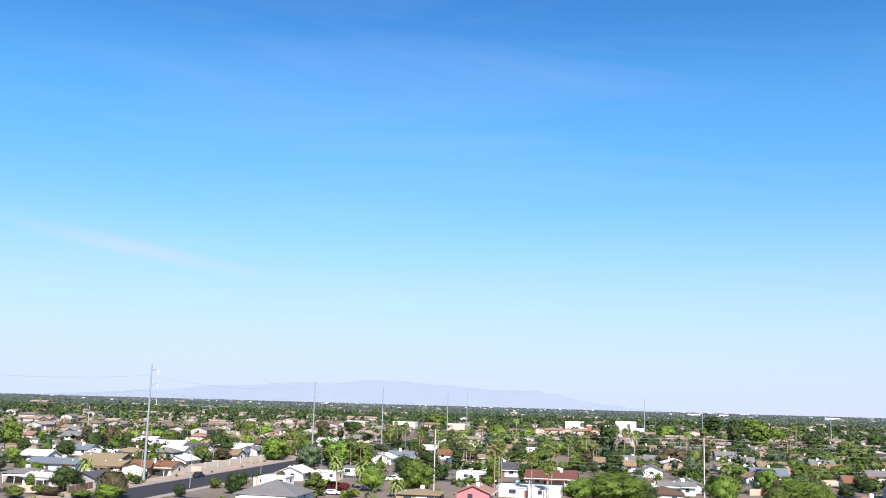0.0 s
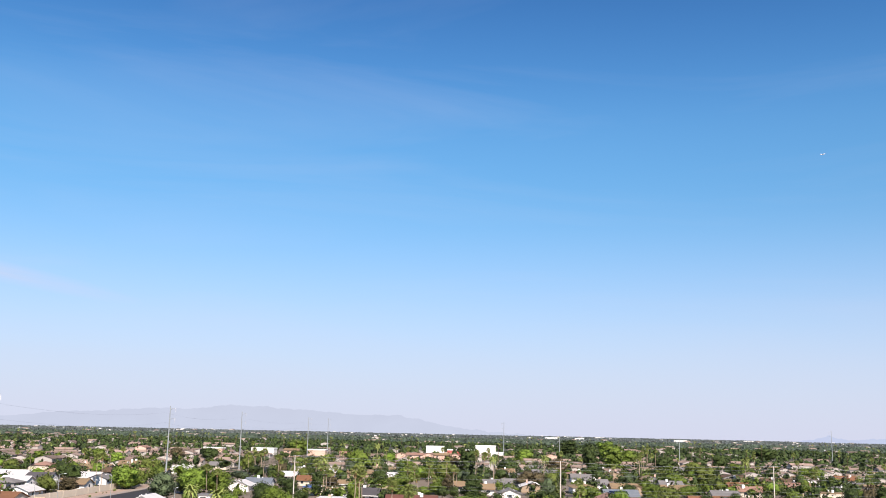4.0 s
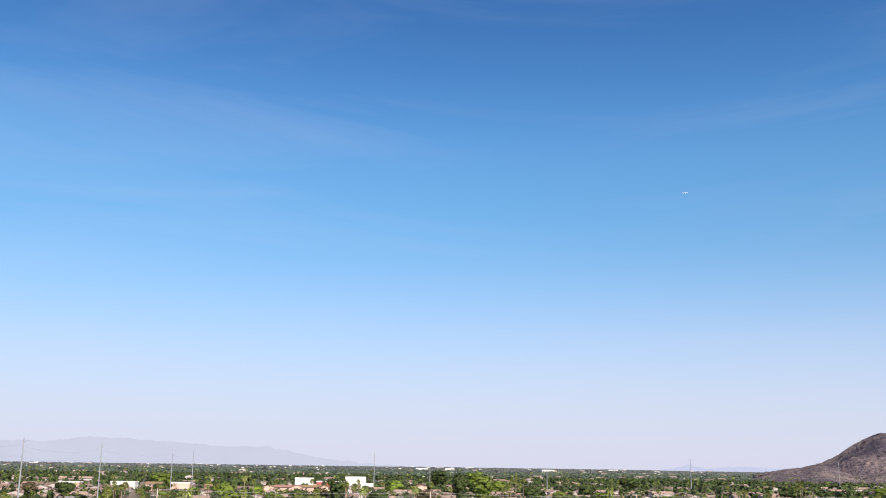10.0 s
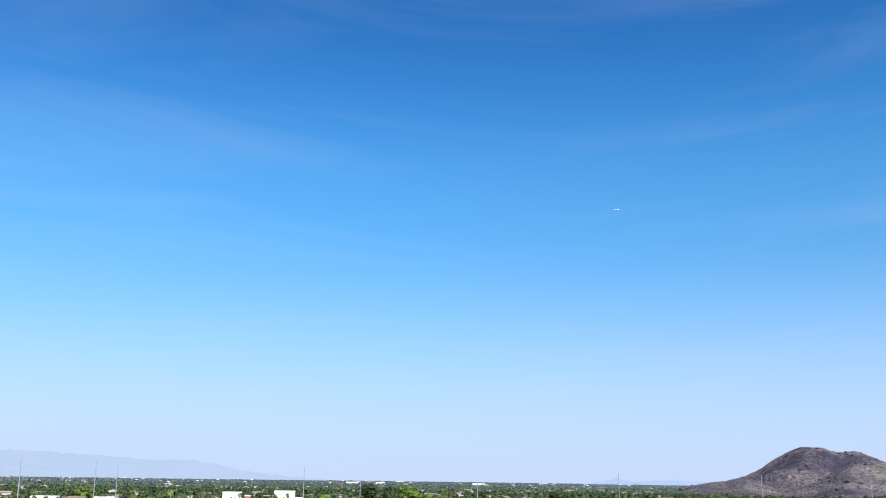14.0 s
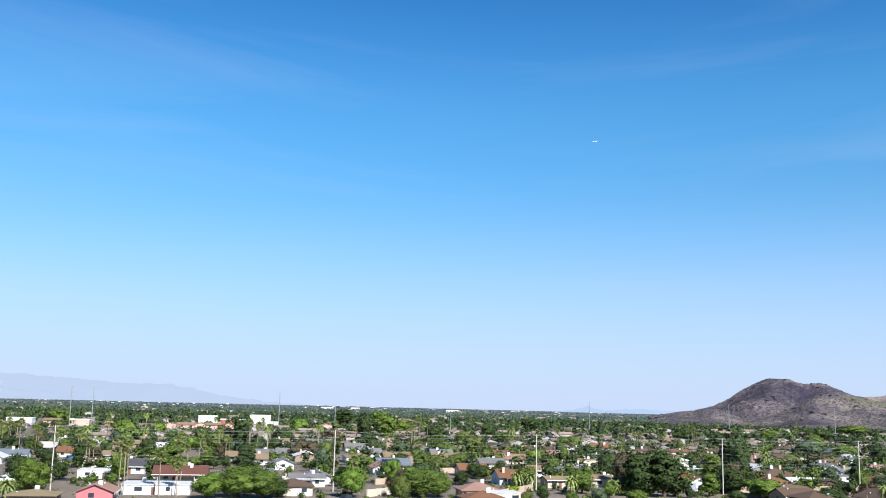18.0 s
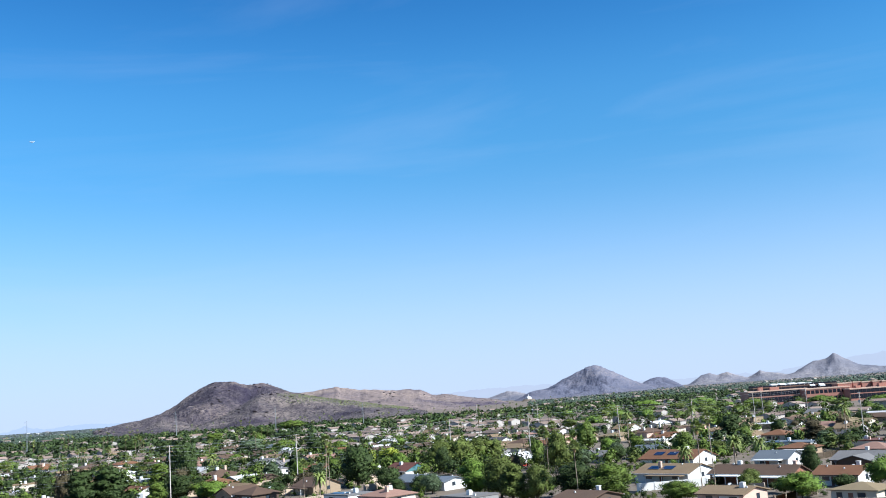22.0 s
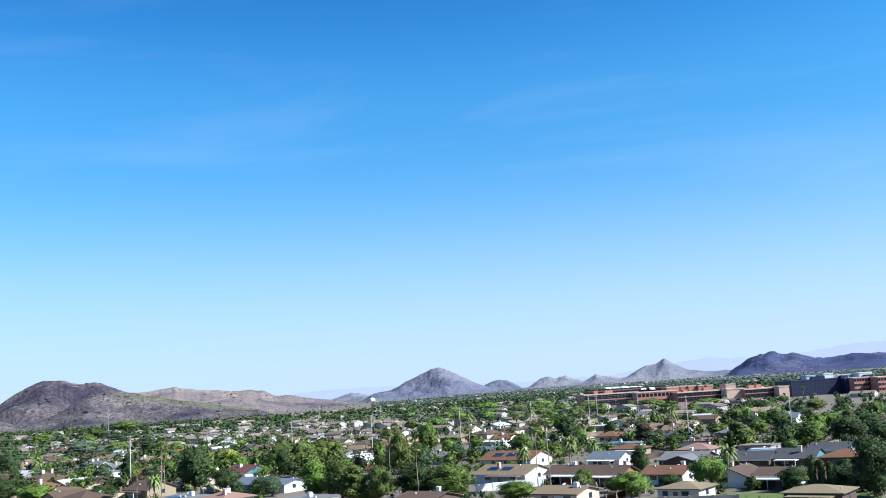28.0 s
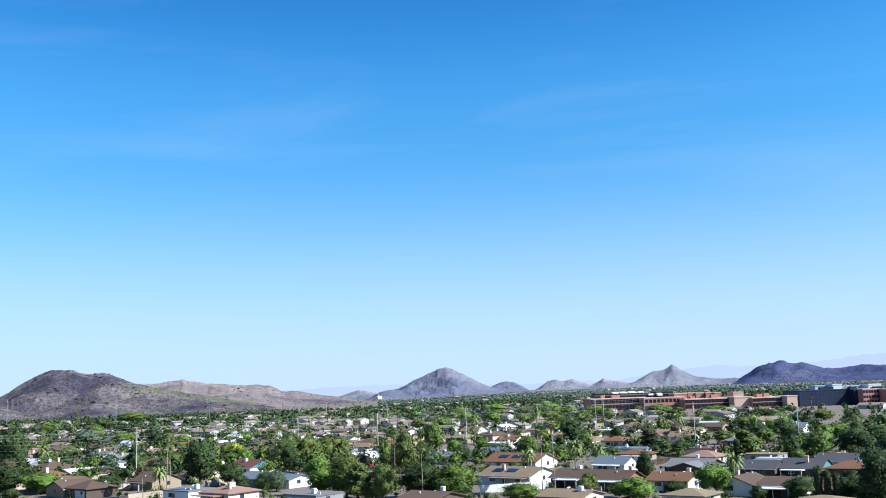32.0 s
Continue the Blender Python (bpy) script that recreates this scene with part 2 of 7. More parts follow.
LEAVES = {
    "green": material("green_foliage", (0.0780, 0.1150, 0.0125), 0.75, 0.38, 0.35, 2.2, each=0.12, island=0.34),
    "bright": material("bright_green_foliage", (0.105, 0.165, 0.018), 0.75, 0.38, 0.35, 2.2, each=0.1, island=0.34),
    "dark": material("dark_green_foliage", (0.0300, 0.0490, 0.0089), 0.8, 0.38, 0.35, 2.2, each=0.12, island=0.34),
    "olive": material("olive_foliage", (0.0780, 0.1000, 0.0165), 0.8, 0.38, 0.35, 2.2, each=0.12, island=0.34),
    "yellow": material("yellow_green_blossom", (0.21, 0.245, 0.018), 0.75, 0.4, 0.35, 2.2, each=0.1, island=0.3),
    "brown": material("brownish_dry_foliage", (0.06475, 0.05269, 0.02509), 0.85, 0.38, 0.35, 2.2, each=0.12, island=0.34),
    "red": material("red_bougainvillea", (0.1114, 0.01045, 0.01394), 0.8, 0.4, 0.35, 2.2, island=0.3),
    "grey": material("grey_green_foliage", (0.06294, 0.08933, 0.04145), 0.8, 0.38, 0.35, 2.2, each=0.12, island=0.34),
}
LEAF_WORDS = {"green": "mid-green", "bright": "bright green", "dark": "dark green", "olive": "olive green", "yellow": "yellow-flowering", "brown": "dry brownish",
              "red": "dark red flowering", "grey": "grey-green feathery"}
M_PALM = material("palm_frond", (0.165, 0.200, 0.050), 0.7, 0.4, 0.5, 3, each=0.15, island=0.25)
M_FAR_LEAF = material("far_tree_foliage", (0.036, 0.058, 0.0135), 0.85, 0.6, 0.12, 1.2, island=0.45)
# greyed and blued a little: a first touch of haze in the colour
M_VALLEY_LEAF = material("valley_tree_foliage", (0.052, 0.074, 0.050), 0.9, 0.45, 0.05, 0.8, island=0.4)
# leaf green with the pale blue of distance haze mixed into it
M_HAZED_LEAF = material("hazed_valley_foliage", (0.088, 0.106, 0.102), 0.9, 0.45, 0.04, 0.6, island=0.5)
M_FAR_ROOF = material("far_roofs", (0.208, 0.154, 0.122), 0.85, 0.45, 0.02, 1.0, island=0.5)
M_FAR_WALL = material("far_walls", (0.357, 0.3272, 0.2975), 0.85, 0.2, 0.02, 1.0, island=0.25)


def rock_material(name, dark, mid, light, patch, scale, shift=0.0):
    """Weathered desert rock: broad colour patches, rubble, and pale scree streaks."""
    mt = bpy.data.materials.new(name)
    mt.use_nodes = True
    n, l = mt.node_tree.nodes, mt.node_tree.links
    b = n["Principled BSDF"]
    b.inputs["Roughness"].default_value, b.inputs["Specular IOR Level"].default_value = 0.95, 0.1
    geo = n.new("ShaderNodeNewGeometry")
    big, small = n.new("ShaderNodeTexNoise"), n.new("ShaderNodeTexNoise")
    big.inputs["Scale"].default_value, big.inputs["Detail"].default_value, big.inputs["Roughness"].default_value, big.inputs["Distortion"].default_value = scale, 9, 0.68, 0.6
    small.inputs["Scale"].default_value, small.inputs["Detail"].default_value, small.inputs["Roughness"].default_value = scale * 26, 5, 0.7
    for x in (big, small):
        l.new(geo.outputs["Position"], x.inputs["Vector"])
    ramp_ = n.new("ShaderNodeValToRGB")
    e = ramp_.color_ramp.elements
    e[0].position, e[1].position = 0.38 + shift, 0.64 + shift
    e[0].color, e[1].color = (*dark, 1), (*light, 1)
    e.new(0.48 + shift).color = (*mid, 1)
    l.new(big.outputs["Fac"], ramp_.inputs[0])
    spots = n.new("ShaderNodeValToRGB")
    s = spots.color_ramp.elements
    s[0].position, s[1].position = 0.47, 0.58
    s[0].color, s[1].color = (1, 1, 1, 1), (0, 0, 0, 1)
    l.new(small.outputs["Fac"], spots.inputs[0])
    mix = n.new("ShaderNodeMixRGB")
    mix.inputs["Color1"].default_value = (*patch, 1)
    l.new(spots.outputs[0], mix.inputs["Fac"])
    l.new(ramp_.outputs[0], mix.inputs["Color2"])
    l.new(mix.outputs[0], b.inputs["Base Color"])
    bp = n.new("ShaderNodeBump")
    bp.inputs["Strength"].default_value, bp.inputs["Distance"].default_value = 0.9, 6.0
    l.new(small.outputs["Fac"], bp.inputs["Height"])
    broad = n.new("ShaderNodeBump")
    broad.inputs["Strength"].default_value, broad.inputs["Distance"].default_value = 0.8, 25.0
    l.new(big.outputs["Fac"], broad.inputs["Height"])
    l.new(broad.outputs[0], bp.inputs["Normal"])
    l.new(bp.outputs[0], b.inputs["Normal"])
    return mt


M_HILL = rock_material("volcanic_desert_rock", (0.04026, 0.03385, 0.05672), (0.1171, 0.09789, 0.1043), (0.2607, 0.2086, 0.183), (0.04575, 0.04026, 0.05672), 0.0062, -0.012)
M_FOOTHILL = rock_material("stony_foothill", (0.05102, 0.04223, 0.06686), (0.1408, 0.1188, 0.1231), (0.2551, 0.2111, 0.1865), (0.06158, 0.05367, 0.0651), 0.0080)
M_TAN_HILL = rock_material("tan_rust_desert_rock", (0.070, 0.057, 0.086), (0.190, 0.152, 0.140), (0.325, 0.252, 0.205), (0.148, 0.120, 0.122), 0.0026, 0.02)
# far rock: haze blue is in all three colours, shade too in M_BLUE_ROCK
M_CONE = rock_material("hazed_desert_rock", (0.0816, 0.08925, 0.1326), (0.119, 0.1224, 0.1649), (0.1742, 0.1649, 0.1887), (0.1130, 0.1170, 0.1590), 0.003)
M_PALE_ROCK = rock_material("hazed_pale_granite", (0.1062, 0.1122, 0.1487), (0.1827, 0.1768, 0.1997), (0.2932, 0.2652, 0.2618), (0.1445, 0.1445, 0.17), 0.003)
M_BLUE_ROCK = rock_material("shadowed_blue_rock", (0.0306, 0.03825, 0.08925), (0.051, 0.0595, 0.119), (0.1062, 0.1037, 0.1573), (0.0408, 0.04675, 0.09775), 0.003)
M_SCRUB = material("desert_scrub", (0.034, 0.034, 0.0289), 0.95, 0.4, 0.05, 0.5, island=0.3)
M_GREEN_SCRUB = material("pale_green_brittlebush", (0.145, 0.160, 0.070), 0.95, 0.35, 0.05, 0.5, island=0.3)
M_RUBBER = material("black_rubber", (0.017, 0.017, 0.017), 0.8, 0.2, 1, 8)
PAINTS = {k: material(k + "_car_paint", c, 0.3, 0.05, 0.5, 5, spec=0.6) for k, c in
          (("white", (0.72, 0.72, 0.72)), ("black", (0.02, 0.02, 0.025)), ("silver", (0.42, 0.43, 0.45)), ("red", (0.35, 0.02, 0.02)), ("blue", (0.04, 0.09, 0.25)))}

# ---- tools for meshes ----
GRID = radians(10.0)          # the streets run along this bearing and across it
U = Vector((math.sin(GRID), math.cos(GRID), 0))
V = Vector((math.cos(GRID), -math.sin(GRID), 0))


def uv(u, v):
    return U.x * u + V.x * v, U.y * u + V.y * v


def bearing(az, r):
    return math.sin(radians(az)) * r, math.cos(radians(az)) * r


def ramp(a, b, x):
    k = min(1.0, max(0.0, (x - a) / (b - a)))
    return k * k * (3 - 2 * k)


def ground_z(x, y):
    """Flat near by, then the valley floor climbs very gently."""
    r = math.hypot(x, y)
    az = math.degrees(math.atan2(x, y))
    top = 14 - 1 * ramp(-6, -24, az) + 12 * ramp(56, 66, az) * ramp(150, 110, az) - 4 * ramp(76, 84, az) * ramp(150, 110, az)
    return top * max(0.0, r - 500) / 4400


def box(bm, x0, x1, y0, y1, z0, z1, slope=0.0):
    """A box; slope lowers its top towards y1."""
    v = [bm.verts.new(p) for p in ((x0, y0, z0), (x1, y0, z0), (x1, y1, z0), (x0, y1, z0),
                                   (x0, y0, z1), (x1, y0, z1), (x1, y1, z1 - slope), (x0, y1, z1 - slope))]
    for f in ((3, 2, 1, 0), (4, 5, 6, 7), (0, 1, 5, 4), (1, 2, 6, 5), (2, 3, 7, 6), (3, 0, 4, 7)):
        bm.faces.new([v[i] for i in f])


def prism(bm, ring, z0, z1, shrink=1.0, cx=0.0, cy=0.0):
    lo = [bm.verts.new((cx + x, cy + y, z0)) for x, y in ring]
    hi = [bm.verts.new((cx + x * shrink, cy + y * shrink, z1)) for x, y in ring]
    k = len(ring)
    bm.faces.new(hi)
    bm.faces.new(lo[::-1])
    for i in range(k):
        bm.faces.new((lo[i], lo[(i + 1) % k], hi[(i + 1) % k], hi[i]))


def ring(r, k=8):
    return [(r * math.cos(2 * math.pi * i / k), r * math.sin(2 * math.pi * i / k)) for i in range(k)]


def tube(bm, points, radii, k=6):
    """A tapered tube through points."""
    rows = []
    for i, p in enumerate(points):
        a = Vector(points[max(0, i - 1)])
        b = Vector(points[min(len(points) - 1, i + 1)])
        q = (b - a).to_track_quat("Z", "Y")
        rows.append([bm.verts.new(Vector(p) + q @ Vector((radii[i] * math.cos(2 * math.pi * j / k), radii[i] * math.sin(2 * math.pi * j / k), 0))) for j in range(k)])
    for a, b in zip(rows, rows[1:]):
        for j in range(k):
            bm.faces.new((a[j], a[(j + 1) % k], b[(j + 1) % k], b[j]))
    bm.faces.new(rows[-1])
    bm.faces.new(rows[0][::-1])


def finish(bm, name, mat):
    me = bpy.data.meshes.new(name)
    bm.normal_update()
    bm.to_mesh(me)
    bm.free()
    me.materials.append(mat)
    return me


def part(name, bm, mat, parent, label="", at=None):
    """Links a bmesh, or a ready mesh, as one object under a thing or a part."""
    me = finish(bm, name, mat) if isinstance(bm, bmesh.types.BMesh) else bm
    ob = new(name, me)
    ob.parent = parent
    if at is not None:
        ob.matrix_basis = at
    return tagged(ob, label)


def thing(name, x, y, az, label, category, group="", kind="", z=None):
    """An empty at the base of a thing, turned so that its local x points along the bearing az."""
    ob = new(name)
    ob.empty_display_size = 0.5
    ob.matrix_basis = pose(x, y, ground_z(x, y) if z is None else z, 0, 0, 90 - az)
    return tagged(ob, label, category, group, kind)


def mesh_np(name, verts, faces, mat, smooth=False, normals=None):
    me = bpy.data.meshes.new(name)
    me.from_pydata(verts.tolist() if hasattr(verts, "tolist") else verts, [], faces.tolist() if hasattr(faces, "tolist") else faces)
    me.materials.append(mat)
    if smooth or normals is not None:
        me.shade_smooth()
    me.update()
    if normals is not None:
        me.normals_split_custom_set_from_vertices(normals / np.linalg.norm(normals, axis=1, keepdims=True))
    return me


def outward(p, centre, rs, jitter=0.95):
    """Normals of a crown's leaves: away from its middle, a little upward, each leaf uneven."""
    d = (p - centre) / np.abs(p - centre).max(0) + np.array((0, 0, 0.25)) + rs.normal(size=p.shape) * jitter * 0.6
    return d / (np.linalg.norm(d, axis=1, keepdims=True) + 1e-6)


_unit = {}


def unit_box(mat):
    """A shared box from (-.5, 0, 0) to (.5, 1, 1), to be scaled by its object."""
    if mat.name not in _unit:
        bm = bmesh.new()
        box(bm, -0.5, 0.5, 0, 1, 0, 1)
        _unit[mat.name] = finish(bm, "unit_" + mat.name, mat)
    return _unit[mat.name]


def slab(name, mat, parent, x, y, z, sx, sy, sz, label="", turn=0.0):
    """A box part on a shared mesh: centred on x, from y and z on; sy is its depth."""
    return part(name, unit_box(mat), None, parent, label, Matrix.LocRotScale((x, y, z), Euler((0, 0, turn)), (sx, sy, sz)))

# ---- ground, hills, distance ----
def build_ground():
    radii = [0, 60, 120, 180, 240, 300, 380, 460, 560, 700, 900, 1150, 1500, 1900, 2400, 3000, 3700, 4400, 4930]
    k = 144
    verts, faces = [(0, 0, 0)], []
    for r in radii[1:]:
        for i in range(k):
            x, y = bearing(i * 360 / k, r)
            verts.append((x, y, ground_z(x, y)))
    for i in range(k):
        faces.append((0, 1 + (i + 1) % k, 1 + i))
    for j in range(len(radii) - 2):
        a, b = 1 + j * k, 1 + (j + 1) * k
        for i in range(k):
            faces.append((a + i, a + (i + 1) % k, b + (i + 1) % k, b + i))
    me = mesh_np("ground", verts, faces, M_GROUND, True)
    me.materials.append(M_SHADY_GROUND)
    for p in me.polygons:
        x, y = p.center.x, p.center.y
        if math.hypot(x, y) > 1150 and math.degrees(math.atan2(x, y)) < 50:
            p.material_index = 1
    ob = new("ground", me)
    tagged(ob, "dry tan earth and gravel of a flat desert suburb", "ground", kind="structure")


def crest(knots, az):
    if az <= knots[0][0] or az >= knots[-1][0]:
        return -9.0
    for (p, e), (q, f) in zip(knots, knots[1:]):
        if p <= az <= q:
            k = min(1.0, (e + (f - e) * (az - p) / (q - p) + 0.3) * 1.5)
            return e + (f - e) * (az - p) / (q - p) + k * (0.035 * noise.noise(Vector((az * 3.1, 0.3, 0))) + 0.035 * noise.noise(Vector((az * 9.0, 7.1, 0))))


def hill(name, label, mat, ridges, az0, az1, r0, r1, rough, size, nx=150, ny=60, seed=1.0):
    """A heightfield over a sector; each ridge: distance, half depth in metres, and its crest as bearings and elevation angles."""
    verts, faces = [], []
    for j in range(ny):
        r = r0 + (r1 - r0) * j / (ny - 1)
        for i in range(nx):
            az = az0 + (az1 - az0) * i / (nx - 1)
            x, y = bearing(az, r)
            g = ground_z(x, y)
            h, calm = 0.0, 1.0
            for pr, wr, knots in ridges:
                far = min(1, abs(r - pr) / 120)
                bend = (0.55 * noise.noise(Vector((x / 170, y / 170, seed))) + 0.25 * noise.noise(Vector((x / 60, y / 60, seed + 4)))) * far
                top = EYE[2] + pr * math.tan(radians(crest(knots, az + bend) + 0.06)) - g
                if top > 0:
                    d = abs(r - pr) / wr * (1 + 0.35 * far * noise.noise(Vector((x / 110, y / 110, seed + 9))))
                    rise = top * max(0.0, 1 - d) ** 1.1
                    if rise > h:
                        h, calm = rise, min(1.0, 0.1 + 2.2 * d)
            n = (noise.fractal(Vector((x / size, y / size, seed)), 0.75, 2.1, 6) * 1.3 - 0.3 * abs(noise.noise(Vector((x / size * 2.3, y / size * 2.3, seed))))) * rough * min(1.0, h / 30) * calm
            s = radians(az) * r
            gully = abs(noise.noise(Vector((s / 105 + 0.8 * noise.noise(Vector((x / 150, y / 150, seed + 2))), r / 240, seed + 20))))
            n += rough * 1.4 * (gully - 0.3) * min(1.0, h / 26) * calm
            edge = min(1, 8 * min(i, nx - 1 - i) / nx, 8 * min(j, ny - 1 - j) / ny)
            verts.append((x, y, g + (h + n) * ramp(0, 1, edge) - 1.5))
    for j in range(ny - 1):
        for i in range(nx - 1):
            a = j * nx + i
            faces.append((a, a + 1, a + nx + 1, a + nx))
    ob = new(name, mesh_np(name, verts, faces, mat, True))
    tagged(ob, label, "hill")
    return verts


def far_range(name, label, mat, knots, r):
    """A distant range as a low ridge with a front slope, its crest given as bearing and elevation angle."""
    pts = []
    n = 320
    a0, a1 = knots[0][0], knots[-1][0]
    for i in range(n):
        az = a0 + (a1 - a0) * i / (n - 1)
        for (p, e), (q, f) in zip(knots, knots[1:]):
            if p <= az <= q:
                el = e + (f - e) * (az - p) / (q - p)
        el += 0.07 * noise.noise(Vector((az * 1.7, r / 900, 2))) + 0.06 * noise.noise(Vector((az * 3.4, r / 900, 8))) + 0.04 * noise.noise(Vector((az * 8.0, r / 900, 5)))
        pts.append((az, el))
    verts, faces = [], []
    for az, el in pts:
        x, y = bearing(az, r)
        base = ground_z(x, y) - 20
        top = EYE[2] + r * math.tan(radians(el))
        for k, (dr, f) in enumerate(((-160, 0.0), (-90, 0.45), (0, 1.0), (90, 0.45), (160, 0.0))):
            x, y = bearing(az, r + dr)
            verts.append((x, y, base + (top - base) * f + (6 * noise.noise(Vector((az * 3, dr, 1))) if 0 < f < 1 else 0)))
    for i in range(len(pts) - 1):
        for k in range(4):
            a = i * 5 + k
            faces.append((a, a + 5, a + 6, a + 1))
    ob = new(name, mesh_np(name, verts, faces, mat, True))
    tagged(ob, label, "mountains", kind="structure")


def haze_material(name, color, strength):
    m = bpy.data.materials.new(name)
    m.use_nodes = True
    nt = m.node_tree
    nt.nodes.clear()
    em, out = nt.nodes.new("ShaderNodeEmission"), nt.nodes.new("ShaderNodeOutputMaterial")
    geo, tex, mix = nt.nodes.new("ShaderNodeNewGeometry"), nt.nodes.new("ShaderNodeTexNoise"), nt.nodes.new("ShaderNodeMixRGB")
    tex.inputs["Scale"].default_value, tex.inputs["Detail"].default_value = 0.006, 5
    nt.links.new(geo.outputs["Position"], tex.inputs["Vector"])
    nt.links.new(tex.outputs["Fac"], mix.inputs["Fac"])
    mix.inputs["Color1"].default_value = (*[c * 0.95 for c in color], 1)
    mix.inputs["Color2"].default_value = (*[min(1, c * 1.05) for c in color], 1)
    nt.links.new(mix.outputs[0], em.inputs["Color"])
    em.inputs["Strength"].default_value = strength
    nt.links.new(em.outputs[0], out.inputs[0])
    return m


build_ground()
# these ranges glow evenly in a haze tone and take no sunlight
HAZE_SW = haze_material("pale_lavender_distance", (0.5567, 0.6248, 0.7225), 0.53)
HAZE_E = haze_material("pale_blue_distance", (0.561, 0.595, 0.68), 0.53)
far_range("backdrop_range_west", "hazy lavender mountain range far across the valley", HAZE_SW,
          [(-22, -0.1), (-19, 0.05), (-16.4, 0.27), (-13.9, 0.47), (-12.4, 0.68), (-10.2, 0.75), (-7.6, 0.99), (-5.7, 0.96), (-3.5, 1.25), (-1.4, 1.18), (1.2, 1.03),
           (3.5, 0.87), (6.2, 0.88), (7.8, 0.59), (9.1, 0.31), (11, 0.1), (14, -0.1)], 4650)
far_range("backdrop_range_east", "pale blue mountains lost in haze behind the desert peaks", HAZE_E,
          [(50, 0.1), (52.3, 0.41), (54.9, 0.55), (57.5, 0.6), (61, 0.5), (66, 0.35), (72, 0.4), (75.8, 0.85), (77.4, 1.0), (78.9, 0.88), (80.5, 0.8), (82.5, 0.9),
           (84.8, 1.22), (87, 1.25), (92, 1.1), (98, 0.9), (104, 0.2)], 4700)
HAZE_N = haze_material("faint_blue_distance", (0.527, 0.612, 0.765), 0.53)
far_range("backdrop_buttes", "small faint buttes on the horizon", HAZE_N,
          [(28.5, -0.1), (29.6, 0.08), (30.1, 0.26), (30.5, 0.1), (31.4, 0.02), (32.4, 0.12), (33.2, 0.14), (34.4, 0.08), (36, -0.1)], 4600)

LAVA = hill("lava_hill", "dark brown volcanic desert hill with sparse scrub beside the suburb", M_HILL, [
    (2350, 430, [(33.5, -0.3), (35.05, 0.0), (35.9, 0.12), (36.9, 0.33), (37.6, 0.65), (38.07, 0.92), (38.64, 1.33), (39.31, 1.67), (39.8, 1.89), (40.1, 1.95), (40.6, 1.96), (41.2, 1.91), (41.44, 1.78), (41.9, 1.68),
                 (42.4, 1.73), (42.75, 1.76), (43.1, 1.63), (43.6, 1.42), (44.36, 1.10), (45.1, 0.86), (46.2, 0.5), (47.4, 0.1), (48.4, -0.4)])],
    31.5, 50.0, 1750, 2850, 17, 160, 250, 100, 1.3)
FOOT = hill("foothill", "stony foothill with a long ridge greened by desert scrub", M_FOOTHILL, [
    (2000, 300, [(39.0, -0.45), (39.7, -0.2), (40.5, 0.08), (41.3, 0.46), (42.0, 0.90), (42.6, 1.17), (43.2, 1.18), (44.04, 1.07), (45.1, 0.90), (46.67, 0.62), (48.27, 0.33), (49.86, 0.0), (50.7, -0.15), (52.0, -0.4)]),
    (2120, 240, [(33.2, -0.4), (33.9, -0.12), (35.1, 0.02), (35.9, 0.08), (36.6, 0.22), (37.2, 0.27), (37.7, 0.1), (38.2, -0.1), (39.2, -0.45)]),
    (1830, 160, [(45.5, -0.6), (47.0, -0.15), (48.5, -0.05), (50.0, -0.15), (52.0, -0.5)])],
    32.5, 54.0, 1620, 2320, 11, 110, 270, 90, 4.6)
BACK = hill("desert_hills", "low tan and rust desert hills with dark outcrops", M_TAN_HILL, [
    (2950, 380, [(42.6, -0.3), (43.6, 0.7), (44.36, 1.03), (45.1, 1.04), (45.5, 1.06), (46.14, 1.15), (46.9, 1.24), (47.4, 1.15), (48.3, 1.0), (49.4, 0.94), (50.3, 0.83), (51.0, 0.87), (51.8, 0.74), (52.4, 0.46), (52.76, 0.38),
                 (53.3, 0.42), (54.2, 0.2), (55.1, 0.04), (56.2, -0.1), (57.4, -0.4)]),
    (2600, 240, [(47.0, -0.4), (48.4, 0.2), (49.8, 0.42), (50.8, 0.44), (51.8, 0.2), (53.0, 0.0), (54.4, -0.3)])],
    42.0, 58.0, 2250, 3400, 8, 230, 220, 80, 7.7)
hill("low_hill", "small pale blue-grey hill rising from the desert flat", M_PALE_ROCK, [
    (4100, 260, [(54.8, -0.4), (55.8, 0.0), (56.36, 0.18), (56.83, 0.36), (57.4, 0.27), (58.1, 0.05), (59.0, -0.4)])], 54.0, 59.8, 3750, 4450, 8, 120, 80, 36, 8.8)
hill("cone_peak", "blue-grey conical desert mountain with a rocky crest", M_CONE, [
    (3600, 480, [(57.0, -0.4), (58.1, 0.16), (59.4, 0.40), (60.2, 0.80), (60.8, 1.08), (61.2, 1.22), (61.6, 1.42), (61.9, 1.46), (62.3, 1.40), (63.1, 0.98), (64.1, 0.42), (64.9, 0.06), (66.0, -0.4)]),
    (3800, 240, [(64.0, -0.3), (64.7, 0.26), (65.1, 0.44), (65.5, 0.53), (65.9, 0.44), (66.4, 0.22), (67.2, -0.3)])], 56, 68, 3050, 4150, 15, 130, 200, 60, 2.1)
